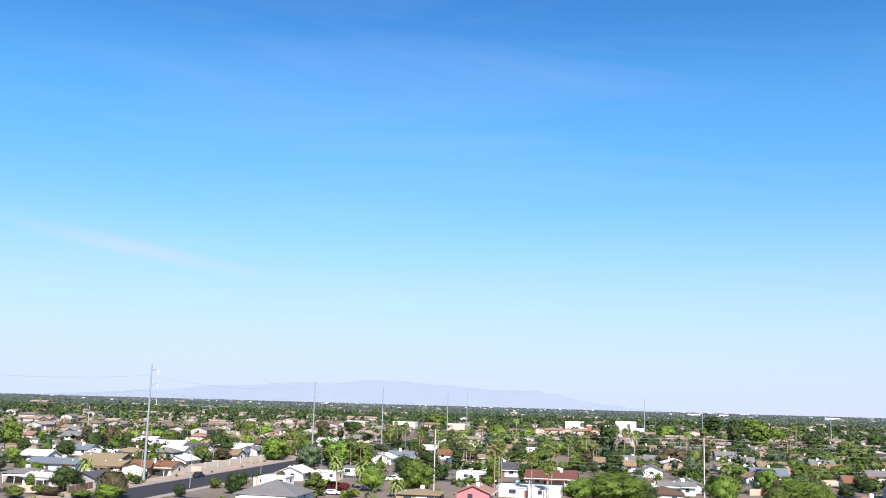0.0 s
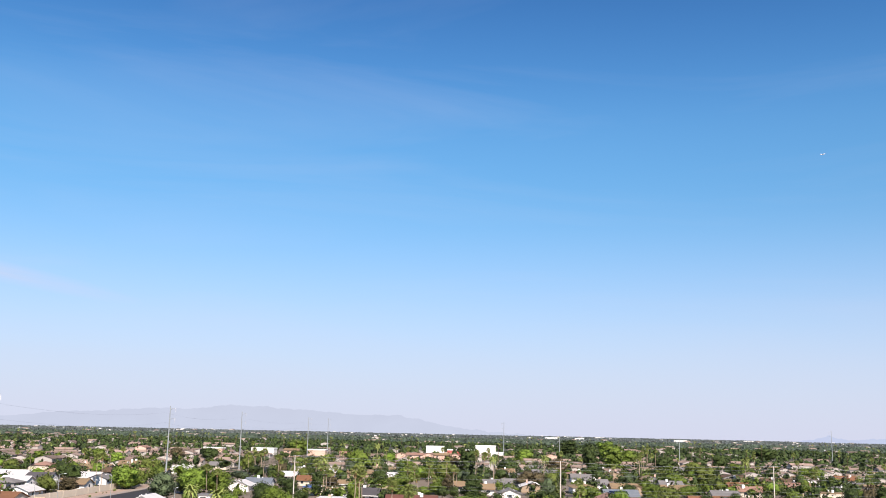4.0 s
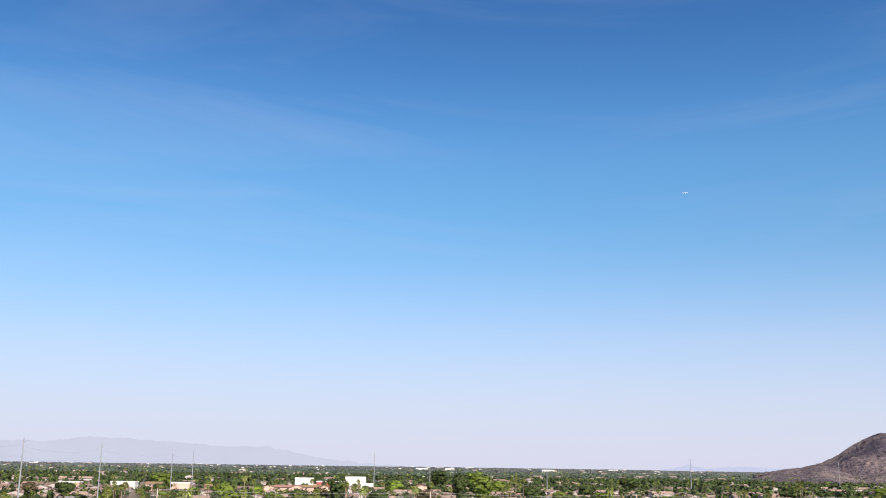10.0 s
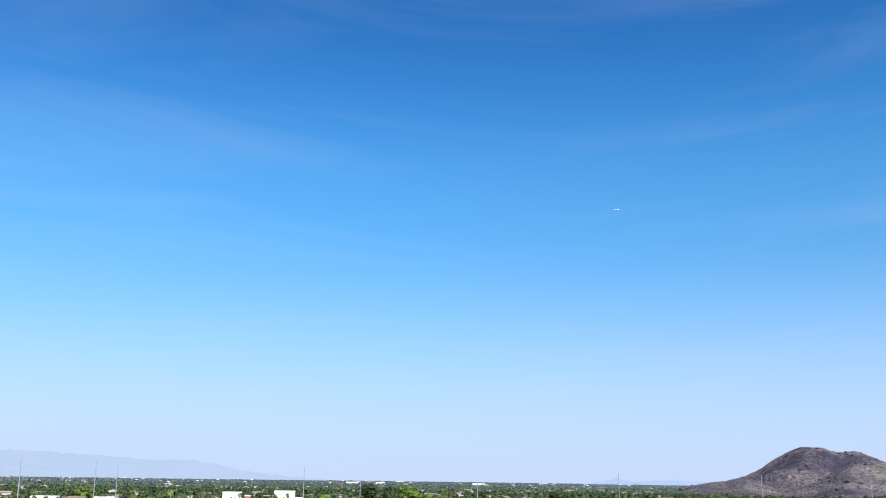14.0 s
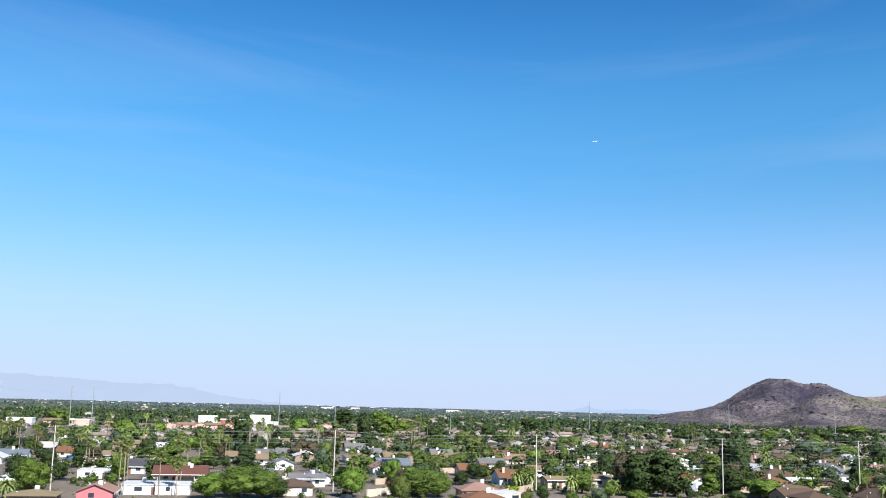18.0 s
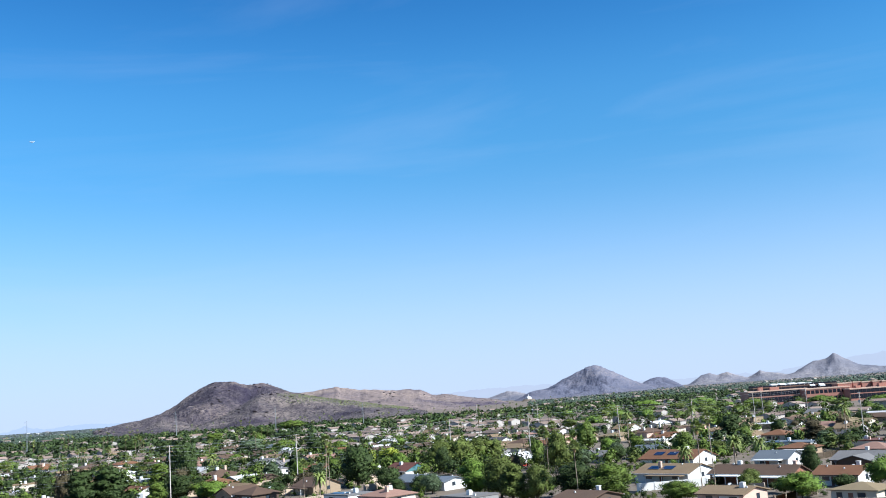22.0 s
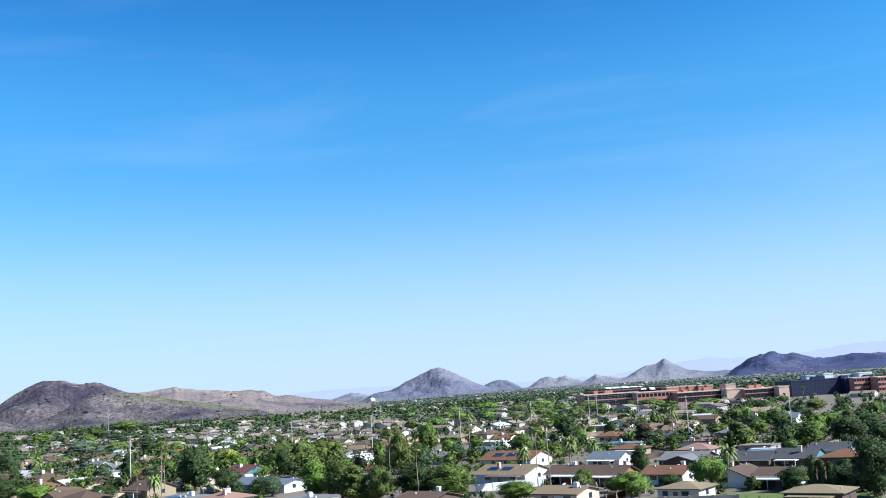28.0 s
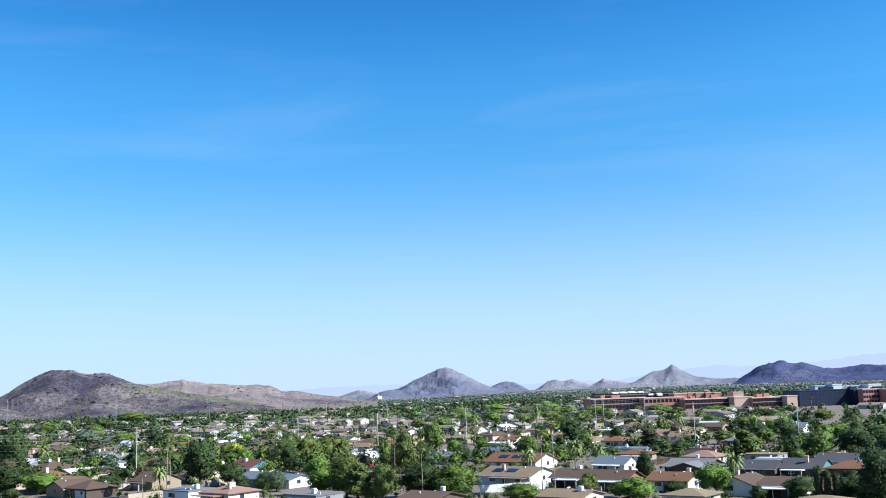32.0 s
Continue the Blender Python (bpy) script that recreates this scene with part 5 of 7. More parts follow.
house(187.0, 336.0, 100, 10.5, 9.0, "grey", "tan", "hip", pitch=0.40, detail=2, extras="", seed=79)
house(156.3, 288.5, 100, 10.0, 8.0, "ochre", "cream", "gable", pitch=0.23, detail=2, extras="", seed=80)
house(173.8, 290.8, 100, 10.5, 8.6, "tan", "cream", "gable", pitch=0.26, detail=2, extras="a", seed=81)
house(314.4, 528.7, 100, 11.6, 11.0, "rust", "white", "gable", pitch=0.40, detail=1, extras="ca", seed=82)
house(260.3, 474.9, 100, 10.5, 9.0, "white", "white", "gable", pitch=0.40, detail=1, extras="", seed=83)
house(179.9, 453.5, 100, 10.5, 9.0, "grey", "white", "gable", pitch=0.40, detail=1, extras="a", seed=85)
house(169.6, 334.8, 100, 10.5, 9.0, "tan", "cream", "gable", pitch=0.34, detail=2, extras="", seed=87)
house(321.6, 747.6, 100, 10.5, 9.0, "tan", "white", "gable", pitch=0.40, detail=1, extras="", seed=88)
house(260.3, 634.4, 100, 10.5, 9.0, "grey", "white", "gable", pitch=0.40, detail=1, extras="", seed=89)
house(242.9, 336.1, 100, 10.5, 9.0, "white", "white", "flat", pitch=0.40, detail=2, extras="a", seed=90)
house(204.8, 283.0, 10, 12.0, 8.0, "rust", "white", "gable", pitch=0.40, detail=2, extras="", seed=91)
house(254.0, 300.7, 100, 14.7, 14.0, "brown", "tan", "hip", pitch=0.40, detail=2, extras="ac", seed=92)
house(226.8, 270.4, 100, 10.9, 10.4, "rust", "tan", "hip", pitch=0.40, detail=2, extras="c", seed=93)
house(242.4, 273.9, 100, 10.5, 9.0, "white", "tan", "gable", pitch=0.29, detail=2, extras="p", seed=94)
house(199.6, 228.0, 100, 10.5, 9.0, "brown", "tan", "gable", pitch=0.40, detail=2, extras="p", seed=95)
house(265.9, 353.8, 100, 10.5, 9.0, "grey", "white", "gable", pitch=0.40, detail=1, extras="", seed=96)
house(443.0, 515.3, 100, 16.4, 11.0, "brown", "cream", "hip", pitch=0.40, detail=1, extras="ac", seed=98)
house(409.8, 508.2, 100, 10.5, 9.0, "white", "white", "gable", pitch=0.40, detail=1, extras="", seed=99)
house(441.2, 494.8, 100, 10.5, 9.0, "white", "cream", "gable", pitch=0.40, detail=1, extras="c", seed=100)
house(440.7, 639.1, 100, 10.5, 9.6, "tan", "cream", "gable", pitch=0.40, detail=1, extras="", seed=101)
house(407.4, 649.9, 100, 10.5, 9.5, "tan", "cream", "flat", pitch=0.40, detail=1, extras="", seed=102)
house(211.5, 240.5, 190, 10.5, 9.0, "tan", "cream", "gable", pitch=0.34, detail=2, extras="p", seed=103)
house(197.8, 218.6, 190, 10.5, 9.0, "brown", "shaded_umber", "hip", pitch=0.40, detail=2, extras="", seed=104)
house(244.9, 265.2, 190, 7.4, 7.0, "brown", "shaded_umber", "gable", pitch=0.40, detail=2, extras="", seed=105)
house(221.6, 217.4, 190, 10.7, 10.2, "brown", "tan", "gable", pitch=0.40, detail=2, extras="p", seed=106)
house(318.6, 344.8, 190, 14.5, 11.0, "grey", "white", "gable", pitch=0.40, detail=1, extras="ac", seed=107)
house(312.3, 323.9, 100, 12.0, 8.0, "grey", "white", "gable", pitch=0.40, detail=1, extras="c", seed=108)
house(280.1, 271.4, 190, 11.6, 11.0, "rust", "white", "gable", pitch=0.33, detail=2, extras="pc", seed=109)
house(196.7, 181.1, 190, 10.5, 9.0, "grey", "white", "flat", pitch=0.26, detail=2, extras="sa", seed=110)
house(194.5, 165.9, 190, 10.5, 9.7, "pink", "cream", "hip", pitch=0.32, detail=2, extras="cap", seed=111)
house(392.9, 368.9, 100, 12.0, 8.0, "rust", "white", "gable", pitch=0.40, detail=1, extras="", seed=112)
house(382.0, 395.7, 190, 10.5, 9.0, "grey", "white", "gable", pitch=0.40, detail=1, extras="a", seed=113)
house(515.8, 499.5, 190, 11.6, 11.0, "tan", "cream", "gable", pitch=0.40, detail=1, extras="a", seed=114)
house(456.3, 483.9, 190, 10.5, 9.0, "blue", "white", "gable", pitch=0.40, detail=1, extras="", seed=115)
house(285.0, 300.6, 190, 10.5, 9.0, "grey", "white", "flat", pitch=0.32, detail=2, extras="a", seed=116)
house(397.1, 494.4, 190, 10.5, 9.0, "brown", "white", "gable", pitch=0.40, detail=1, extras="c", seed=117)
house(409.1, 351.6, 100, 12.0, 8.0, "white", "white", "gable", pitch=0.40, detail=1, extras="", seed=118)
house(269.6, 220.6, 190, 11.6, 11.0, "maroon", "white", "gable", pitch=0.40, detail=2, extras="gap", seed=119)
house(338.8, 276.1, 190, 10.5, 9.0, "tan", "cream", "gable", pitch=0.40, detail=1, extras="", seed=120)
house(311.9, 201.9, 100, 12.0, 8.0, "white", "white", "gable", pitch=0.40, detail=2, extras="c", seed=121)
house(436.2, 292.3, 190, 10.5, 9.0, "dark", "white", "gable", pitch=0.40, detail=1, extras="", seed=122)
house(405.5, 258.8, 190, 10.5, 9.0, "brown", "tan", "hip", pitch=0.40, detail=1, extras="", seed=123)
house(193.0, 139.1, 190, 10.5, 9.0, "grey", "grey", "flat", pitch=0.22, detail=2, extras="a", seed=124)
house(232.8, 186.8, 190, 10.5, 9.0, "blue", "grey", "gable", pitch=0.31, detail=2, extras="", seed=125)
house(230.8, 175.4, 190, 10.5, 9.0, "blue", "white", "gable", pitch=0.22, detail=2, extras="p", seed=126)
house(192.2, 107.0, 190, 10.5, 9.9, "brown", "shaded_umber", "gable", pitch=0.22, detail=2, extras="cp", seed=127)
house(529.7, 320.2, 190, 10.5, 9.0, "ochre", "cream", "gable", pitch=0.40, detail=1, extras="", seed=128)
house(566.6, 436.0, 190, 16.2, 11.0, "tan", "white", "gable", pitch=0.40, detail=1, extras="a", seed=129)
house(465.3, 392.7, 190, 10.5, 9.0, "white", "white", "gable", pitch=0.40, detail=1, extras="", seed=130)
house(1192.8, 747.6, 190, 27.0, 11.0, "white", "white", "flat", pitch=0.40, detail=1, extras="a", seed=131)
house(315.1, 169.4, 190, 10.5, 9.0, "grey", "cream", "gable", pitch=0.30, detail=2, extras="a", seed=132)
house(248.3, 111.2, 190, 16.6, 13.0, "tan", "white", "gable", pitch=0.28, detail=2, extras="scp", seed=133)
house(296.3, 131.1, 190, 19.6, 13.0, "rust", "white", "gable", pitch=0.34, detail=2, extras="sa", seed=134)
house(243.3, 92.0, 190, 10.5, 9.0, "brown", "brick", "gable", pitch=0.37, detail=2, extras="ap", seed=135)
house(239.1, 80.1, 190, 10.5, 9.0, "brown", "brick", "gable", pitch=0.40, detail=2, extras="cp", seed=136)
house(287.3, 96.1, 190, 10.5, 9.0, "blue", "white", "gable", pitch=0.40, detail=2, extras="p", seed=137)
house(392.0, 183.0, 190, 16.3, 11.0, "white", "cream", "flat", pitch=0.33, detail=1, extras="a", seed=138)
house(366.1, 146.9, 190, 12.3, 11.0, "grey", "tan", "flat", pitch=0.40, detail=2, extras="a", seed=140)
house(352.1, 112.8, 190, 20.0, 11.0, "blue", "white", "flat", pitch=0.35, detail=2, extras="sa", seed=141)
house(401.0, 133.0, 190, 10.5, 9.0, "rust", "cream", "hip", pitch=0.40, detail=2, extras="", seed=142)
house(396.9, 121.6, 190, 10.5, 9.0, "rust", "cream", "hip", pitch=0.40, detail=2, extras="c", seed=143)
house(426.7, 126.4, 190, 11.6, 11.0, "tan", "cream", "hip", pitch=0.40, detail=1, extras="", seed=144)
house(324.3, 101.2, 190, 10.5, 9.0, "rust", "tan", "hip", pitch=0.31, detail=2, extras="p", seed=145)
house(400.4, 144.7, 100, 12.0, 8.0, "tan", "white", "gable", pitch=0.40, detail=2, extras="", seed=146)
house(200.5, 77.5, 190, 10.5, 9.6, "tan", "salmon", "gable", pitch=0.22, detail=2, extras="a", seed=147)
house(329.8, 156.4, 190, 10.5, 9.0, "blue", "grey", "gable", pitch=0.40, detail=2, extras="", seed=148)
house(601.4, 174.3, 190, 11.6, 11.0, "grey", "white", "gable", pitch=0.40, detail=1, extras="", seed=149)
house(513.2, 256.0, 190, 11.6, 11.0, "tan", "white", "gable", pitch=0.40, detail=1, extras="ac", seed=150)
house(418.9, 189.8, 190, 10.5, 9.0, "rust", "white", "gable", pitch=0.40, detail=1, extras="a", seed=151)
house(278.4, 70.2, 190, 12.6, 12.0, "grey", "shaded_umber", "gable", pitch=0.29, detail=2, extras="wcp", seed=152)
house(312.1, 75.3, 190, 10.5, 9.0, "pink", "cream", "hip", pitch=0.38, detail=2, extras="p", seed=153)
house(273.0, 51.2, 190, 10.5, 9.1, "dark", "shaded_umber", "gable", pitch=0.37, detail=2, extras="", seed=154)
house(274.6, 40.0, 190, 10.6, 10.1, "dark", "shaded_umber", "gable", pitch=0.40, detail=2, extras="gcp", seed=155)
house(299.0, 34.4, 190, 10.5, 9.0, "dark", "white", "gable", pitch=0.36, detail=2, extras="gp", seed=156)
house(270.8, 28.3, 190, 10.5, 9.0, "rust", "shaded_umber", "hip", pitch=0.40, detail=2, extras="", seed=157)
house(298.3, 53.3, 190, 7.0, 6.0, "white", "white", "flat", pitch=0.37, detail=2, extras="", seed=158)
house(238.1, 65.0, 190, 10.5, 9.0, "rust", "white", "gable", pitch=0.33, detail=2, extras="Pc", seed=159)
house(231.9, 47.4, 100, 12.0, 8.0, "brown", "white", "gable", pitch=0.40, detail=2, extras="cp", seed=160)
house(228.9, 36.1, 190, 11.9, 11.0, "brown", "shaded_umber", "gable", pitch=0.25, detail=2, extras="p", seed=161)
house(225.1, 25.3, 190, 10.5, 9.0, "brown", "shaded_umber", "gable", pitch=0.36, detail=2, extras="p", seed=162)
house(205.5, 53.0, 190, 9.0, 8.4, "ochre", "cream", "hip", pitch=0.27, detail=2, extras="", seed=163)
house(196.7, 25.8, 190, 10.5, 9.0, "ochre", "shaded_umber", "hip", pitch=0.23, detail=2, extras="p", seed=164)
house(349.4, 83.8, 190, 11.6, 11.0, "maroon", "cream", "flat", pitch=0.36, detail=2, extras="ac", seed=165)
house(394.8, 81.2, 190, 10.5, 9.0, "grey", "tan", "hip", pitch=0.37, detail=2, extras="", seed=166)
house(501.4, 76.8, 190, 12.2, 11.0, "blue", "white", "gable", pitch=0.40, detail=1, extras="a", seed=167)
house(540.7, 126.9, 190, 10.5, 9.0, "white", "white", "gable", pitch=0.40, detail=1, extras="", seed=168)
house(320.5, 58.3, 190, 10.5, 9.0, "tan", "grey", "flat", pitch=0.37, detail=2, extras="", seed=170)
house(435.0, 113.8, 190, 10.5, 9.0, "tan", "white", "gable", pitch=0.40, detail=1, extras="a", seed=171)
house(495.9, 49.2, 190, 10.5, 9.0, "grey", "white", "gable", pitch=0.40, detail=1, extras="", seed=172)
house(340.2, 24.4, 190, 10.5, 9.0, "brown", "cream", "flat", pitch=0.40, detail=2, extras="", seed=173)

tree(-181.9, 434.3, 13.7, 13.1, "green", "round", 0)
tree(-169.6, 416.5, 6.5, 7.8, "dark", "round", 1)
tree(-92.8, 256.6, 7.3, 10.5, "dark", "wide", 2)
tree(-76.3, 243.4, 6.5, 9.5, "brown", "weep", 3)
tree(-75.9, 238.0, 4.1, 8.7, "bright", "round", 4)
tree(-141.7, 388.2, 7.2, 9.1, "dark", "round", 5)
tree(-138.8, 434.1, 12.7, 12.2, "brown", "round", 6)
tree(-143.1, 469.2, 8.0, 8.0, "dark", "round", 7)
tree(-51.9, 272.8, 5.5, 9.0, "dark", "wide", 8)
tree(-52.0, 303.8, 3.0, 3.9, "dark", "wide", 9)
tree(-61.9, 250.5, 3.3, 3.9, "dark", "round", 10)
tree(-63.2, 407.4, 9.6, 13.4, "bright", "round", 11)
tree(-61.7, 420.4, 5.4, 9.9, "green", "round", 12)
tree(-42.2, 349.6, 10.2, 12.3, "grey", "round", 13)
tree(-34.2, 380.7, 10.7, 15.6, "bright", "round", 14)
tree(-25.8, 384.4, 9.9, 13.4, "green", "round", 15)
tree(-25.3, 280.5, 2.6, 8.0, "red", "shrub", 16)
tree(-15.4, 280.7, 7.8, 8.5, "bright", "round", 17)
tree(-29.9, 263.0, 6.5, 7.1, "olive", "pine", 18)
tree(-3.1, 291.9, 8.1, 11.2, "green", "round", 19)
tree(-7.8, 324.0, 8.5, 9.4, "dark", "round", 20)
tree(8.1, 960.4, 14.0, 27.9, "green", "round", 21)
tree(-22.3, 565.6, 11.5, 9.9, "olive", "round", 22)
tree(-20.6, 262.6, 2.1, 6.7, "yellow", "shrub", 23)
tree(12.9, 313.3, 2.4, 5.5, "green", "shrub", 24)
tree(39.2, 568.5, 14.9, 19.9, "green", "round", 25)
tree(54.7, 464.7, 9.5, 13.6, "green", "round", 26)
tree(86.9, 532.5, 13.5, 15.7, "brown", "round", 27)
tree(56.4, 303.2, 6.3, 17.9, "green", "round", 28)
tree(43.6, 281.4, 5.8, 9.9, "bright", "round", 29)
tree(62.0, 301.1, 4.3, 10.7, "green", "round", 30)
tree(87.4, 294.2, 7.5, 13.9, "bright", "wide", 31)
tree(113.5, 367.6, 6.7, 15.7, "green", "wide", 32)
tree(113.8, 302.0, 6.6, 18.8, "grey", "round", 33)
tree(108.0, 300.3, 5.6, 9.3, "brown", "round", 34)
tree(110.2, 447.8, 9.4, 18.8, "brown", "wide", 35)
tree(93.7, 519.2, 17.8, 12.3, "dark", "tall", 36)
tree(212.9, 635.0, 19.5, 15.6, "green", "tall", 37)
tree(207.5, 670.6, 20.4, 14.7, "dark", "round", 38)
tree(203.8, 468.2, 11.9, 17.8, "olive", "round", 39)
tree(184.4, 460.0, 8.6, 17.3, "green", "wide", 40)
tree(151.8, 265.4, 7.1, 10.7, "green", "round", 41)
tree(174.3, 279.2, 12.4, 7.7, "brown", "weep", 42)
tree(166.1, 256.6, 13.2, 13.5, "dark", "pine", 43)
tree(172.3, 252.4, 13.9, 13.1, "dark", "pine", 44)
tree(189.9, 254.2, 7.4, 7.4, "green", "pine", 45)
tree(246.2, 310.3, 13.8, 12.4, "dark", "round", 46)
tree(207.7, 252.3, 6.1, 15.2, "green", "wide", 47)
tree(196.2, 326.2, 9.3, 8.9, "dark", "round", 48)
tree(184.8, 346.2, 6.7, 9.0, "green", "round", 49)
tree(425.2, 472.4, 11.1, 25.9, "grey", "round", 50)
tree(282.5, 329.0, 3.0, 7.6, "dark", "round", 51)
tree(298.7, 633.9, 8.1, 24.4, "green", "round", 52)
tree(143.5, 328.0, 5.9, 7.6, "dark", "round", 53)
tree(402.8, 394.9, 11.5, 16.4, "dark", "round", 54)
tree(264.2, 336.7, 18.7, 17.4, "dark", "round", 55)
tree(202.0, 242.6, 6.2, 12.8, "bright", "round", 56)
tree(216.3, 231.7, 4.8, 11.1, "dark", "wide", 57)
tree(441.7, 485.4, 14.5, 15.3, "green", "round", 58)
tree(237.6, 214.5, 14.3, 14.9, "dark", "round", 59)
tree(228.2, 194.1, 8.0, 10.5, "dark", "wide", 60)
tree(223.4, 176.9, 5.4, 10.1, "dark", "wide", 61)
tree(212.4, 150.8, 10.3, 12.7, "bright", "round", 62)
tree(298.4, 217.8, 11.8, 15.0, "olive", "round", 63)
tree(207.9, 139.9, 11.5, 11.7, "olive", "round", 64)
tree(294.5, 222.6, 12.0, 17.2, "olive", "round", 65)
tree(312.2, 217.3, 11.5, 19.9, "olive", "round", 66)
tree(203.6, 133.8, 9.6, 8.8, "olive", "pine", 67)
tree(203.8, 126.7, 9.2, 8.4, "olive", "round", 68)
tree(294.4, 181.7, 10.1, 6.8, "green", "weep", 69)
tree(210.8, 119.7, 9.1, 13.4, "dark", "round", 70)
tree(211.1, 110.6, 8.6, 13.8, "green", "round", 71)
tree(325.1, 274.8, 8.4, 12.4, "yellow", "wide", 72)
tree(303.9, 267.0, 8.5, 6.1, "yellow", "round", 73)
tree(383.3, 313.3, 4.3, 11.5, "yellow", "wide", 74)
tree(276.6, 162.9, 14.6, 11.2, "olive", "round", 75)
tree(375.9, 206.8, 13.7, 12.5, "green", "round", 76)
tree(205.2, 91.1, 4.7, 10.2, "green", "round", 77)
tree(227.7, 83.1, 5.1, 5.6, "olive", "round", 78)
tree(210.2, 66.5, 5.9, 10.3, "bright", "round", 79)
tree(218.5, 72.4, 4.0, 5.4, "green", "round", 80)
tree(224.0, 52.0, 8.2, 11.3, "bright", "wide", 81)
tree(263.1, 79.6, 8.0, 6.4, "dark", "round", 82)
tree(424.8, 161.5, 11.6, 13.2, "dark", "round", 83)
tree(326.9, 128.9, 5.7, 9.4, "olive", "round", 84)
tree(348.9, 92.5, 5.9, 12.6, "dark", "wide", 85)
tree(221.2, 32.6, 4.9, 7.5, "olive", "round", 86)
tree(206.4, 17.0, 12.5, 11.6, "dark", "round", 87)
tree(217.3, 22.4, 6.0, 9.1, "dark", "round", 88)
tree(217.3, 33.4, 5.5, 7.9, "dark", "round", 89)
tree(215.4, 20.2, 4.4, 7.5, "dark", "round", 90)
tree(203.2, 27.6, 8.6, 1.7, "dark", "cypress", 91)
tree(203.4, 26.0, 7.9, 1.5, "dark", "cypress", 92)
tree(203.6, 24.4, 7.4, 1.5, "dark", "cypress", 93)
tree(337.6, 44.5, 9.5, 11.1, "green", "round", 94)
tree(415.8, 74.9, 6.4, 12.3, "green", "round", 95)
tree(370.9, 73.1, 6.2, 13.2, "olive", "wide", 96)
tree(360.1, 35.5, 9.5, 14.7, "dark", "round", 97)
tree(386.6, 30.4, 8.6, 15.8, "dark", "round", 98)
tree(505.6, 125.7, 6.7, 12.1, "dark", "round", 99)
tree(538.8, 108.1, 7.0, 16.0, "olive", "round", 100)
tree(382.2, 186.7, 5.8, 10.0, "green", "round", 101)
tree(359.0, 212.4, 4.9, 7.3, "bright", "round", 102)
tree(380.8, 107.4, 6.0, 4.6, "dark", "tall", 103)
tree(344.0, 71.8, 6.1, 2.5, "dark", "cypress", 104)
tree(427.4, 67.9, 8.6, 12.6, "dark", "round", 105)
tree(434.3, 48.8, 7.6, 15.2, "green", "round", 106)
tree(517.0, 70.8, 7.3, 15.2, "dark", "wide", 107)
tree(441.3, 38.6, 7.7, 12.9, "dark", "round", 108)
tree(332.6, 23.3, 7.8, 11.6, "dark", "round", 109)
tree(312.0, 47.0, 4.8, 5.5, "green", "round", 110)
tree(414.6, 90.6, 5.4, 12.3, "olive", "round", 111)
tree(483.3, 81.6, 7.1, 11.4, "green", "round", 112)
tree(248.2, 18.3, 5.5, 7.2, "dark", "round", 113)
tree(231.5, 63.4, 2.9, 5.7, "dark", "shrub", 114)
tree(221.7, 42.2, 2.4, 5.4, "olive", "shrub", 115)
tree(537.0, 41.1, 7.2, 18.8, "green", "round", 116)
tree(630.9, 79.4, 7.0, 18.5, "olive", "round", 117)
tree(661.5, 117.8, 7.8, 23.4, "dark", "wide", 118)
tree(751.6, 170.9, 8.1, 26.9, "green", "wide", 119)
tree(773.8, 220.7, 9.4, 28.1, "green", "wide", 120)
tree(747.3, 263.6, 10.1, 23.0, "green", "round", 121)
tree(843.6, 346.5, 12.2, 31.8, "bright", "wide", 122)
tree(909.5, 429.3, 11.1, 35.1, "bright", "wide", 123)
tree(773.0, 398.2, 11.6, 25.3, "green", "round", 124)
tree(330.1, 146.6, 4.2, 6.3, "green", "round", 125)
tree(227.9, 137.1, 3.6, 6.2, "dark", "round", 126)
tree(253.4, 122.6, 2.5, 5.9, "green", "shrub", 127)
tree(355.8, 444.8, 9.9, 16.6, "dark", "round", 128)
tree(349.0, 399.2, 6.2, 12.3, "green", "wide", 129)
tree(434.2, 453.5, 9.1, 18.2, "green", "wide", 130)
tree(585.4, 599.0, 9.7, 29.2, "dark", "wide", 131)
tree(419.3, 390.5, 7.3, 13.3, "green", "round", 132)
tree(-166.5, 586.1, 8.1, 14.2, "green", "round", 133)
tree(-137.1, 525.3, 7.3, 12.6, "olive", "round", 134)
tree(-153.3, 649.1, 8.5, 11.6, "green", "round", 135)
tree(-123.1, 675.7, 10.0, 16.0, "green", "round", 136)
tree(-114.9, 292.0, 5.0, 7.2, "green", "round", 137)
tree(-97.6, 237.3, 3.0, 6.0, "olive", "round", 138)
tree(-83.1, 241.5, 2.1, 5.9, "green", "shrub", 139)
tree(-91.8, 244.6, 2.4, 6.7, "brown", "shrub", 140)
tree(-104.9, 635.8, 8.6, 13.5, "bright", "round", 141)
tree(-72.6, 533.0, 9.4, 12.5, "olive", "wide", 142)
tree(-77.5, 715.8, 10.5, 16.7, "brown", "round", 143)
tree(-56.5, 734.3, 10.7, 21.4, "dark", "wide", 144)
tree(4.2, 328.3, 5.7, 7.6, "dark", "round", 145)
tree(12.2, 520.4, 9.1, 12.1, "dark", "round", 146)
tree(52.8, 614.2, 9.0, 17.9, "dark", "round", 147)
tree(72.2, 720.5, 8.4, 16.8, "bright", "round", 148)
tree(80.1, 559.2, 11.5, 16.4, "dark", "round", 149)
tree(131.4, 588.5, 10.5, 17.5, "dark", "wide", 150)
tree(167.4, 609.1, 11.0, 18.4, "brown", "wide", 151)
tree(262.1, 749.7, 13.9, 23.1, "green", "round", 152)
tree(257.5, 660.5, 12.4, 20.6, "dark", "round", 153)
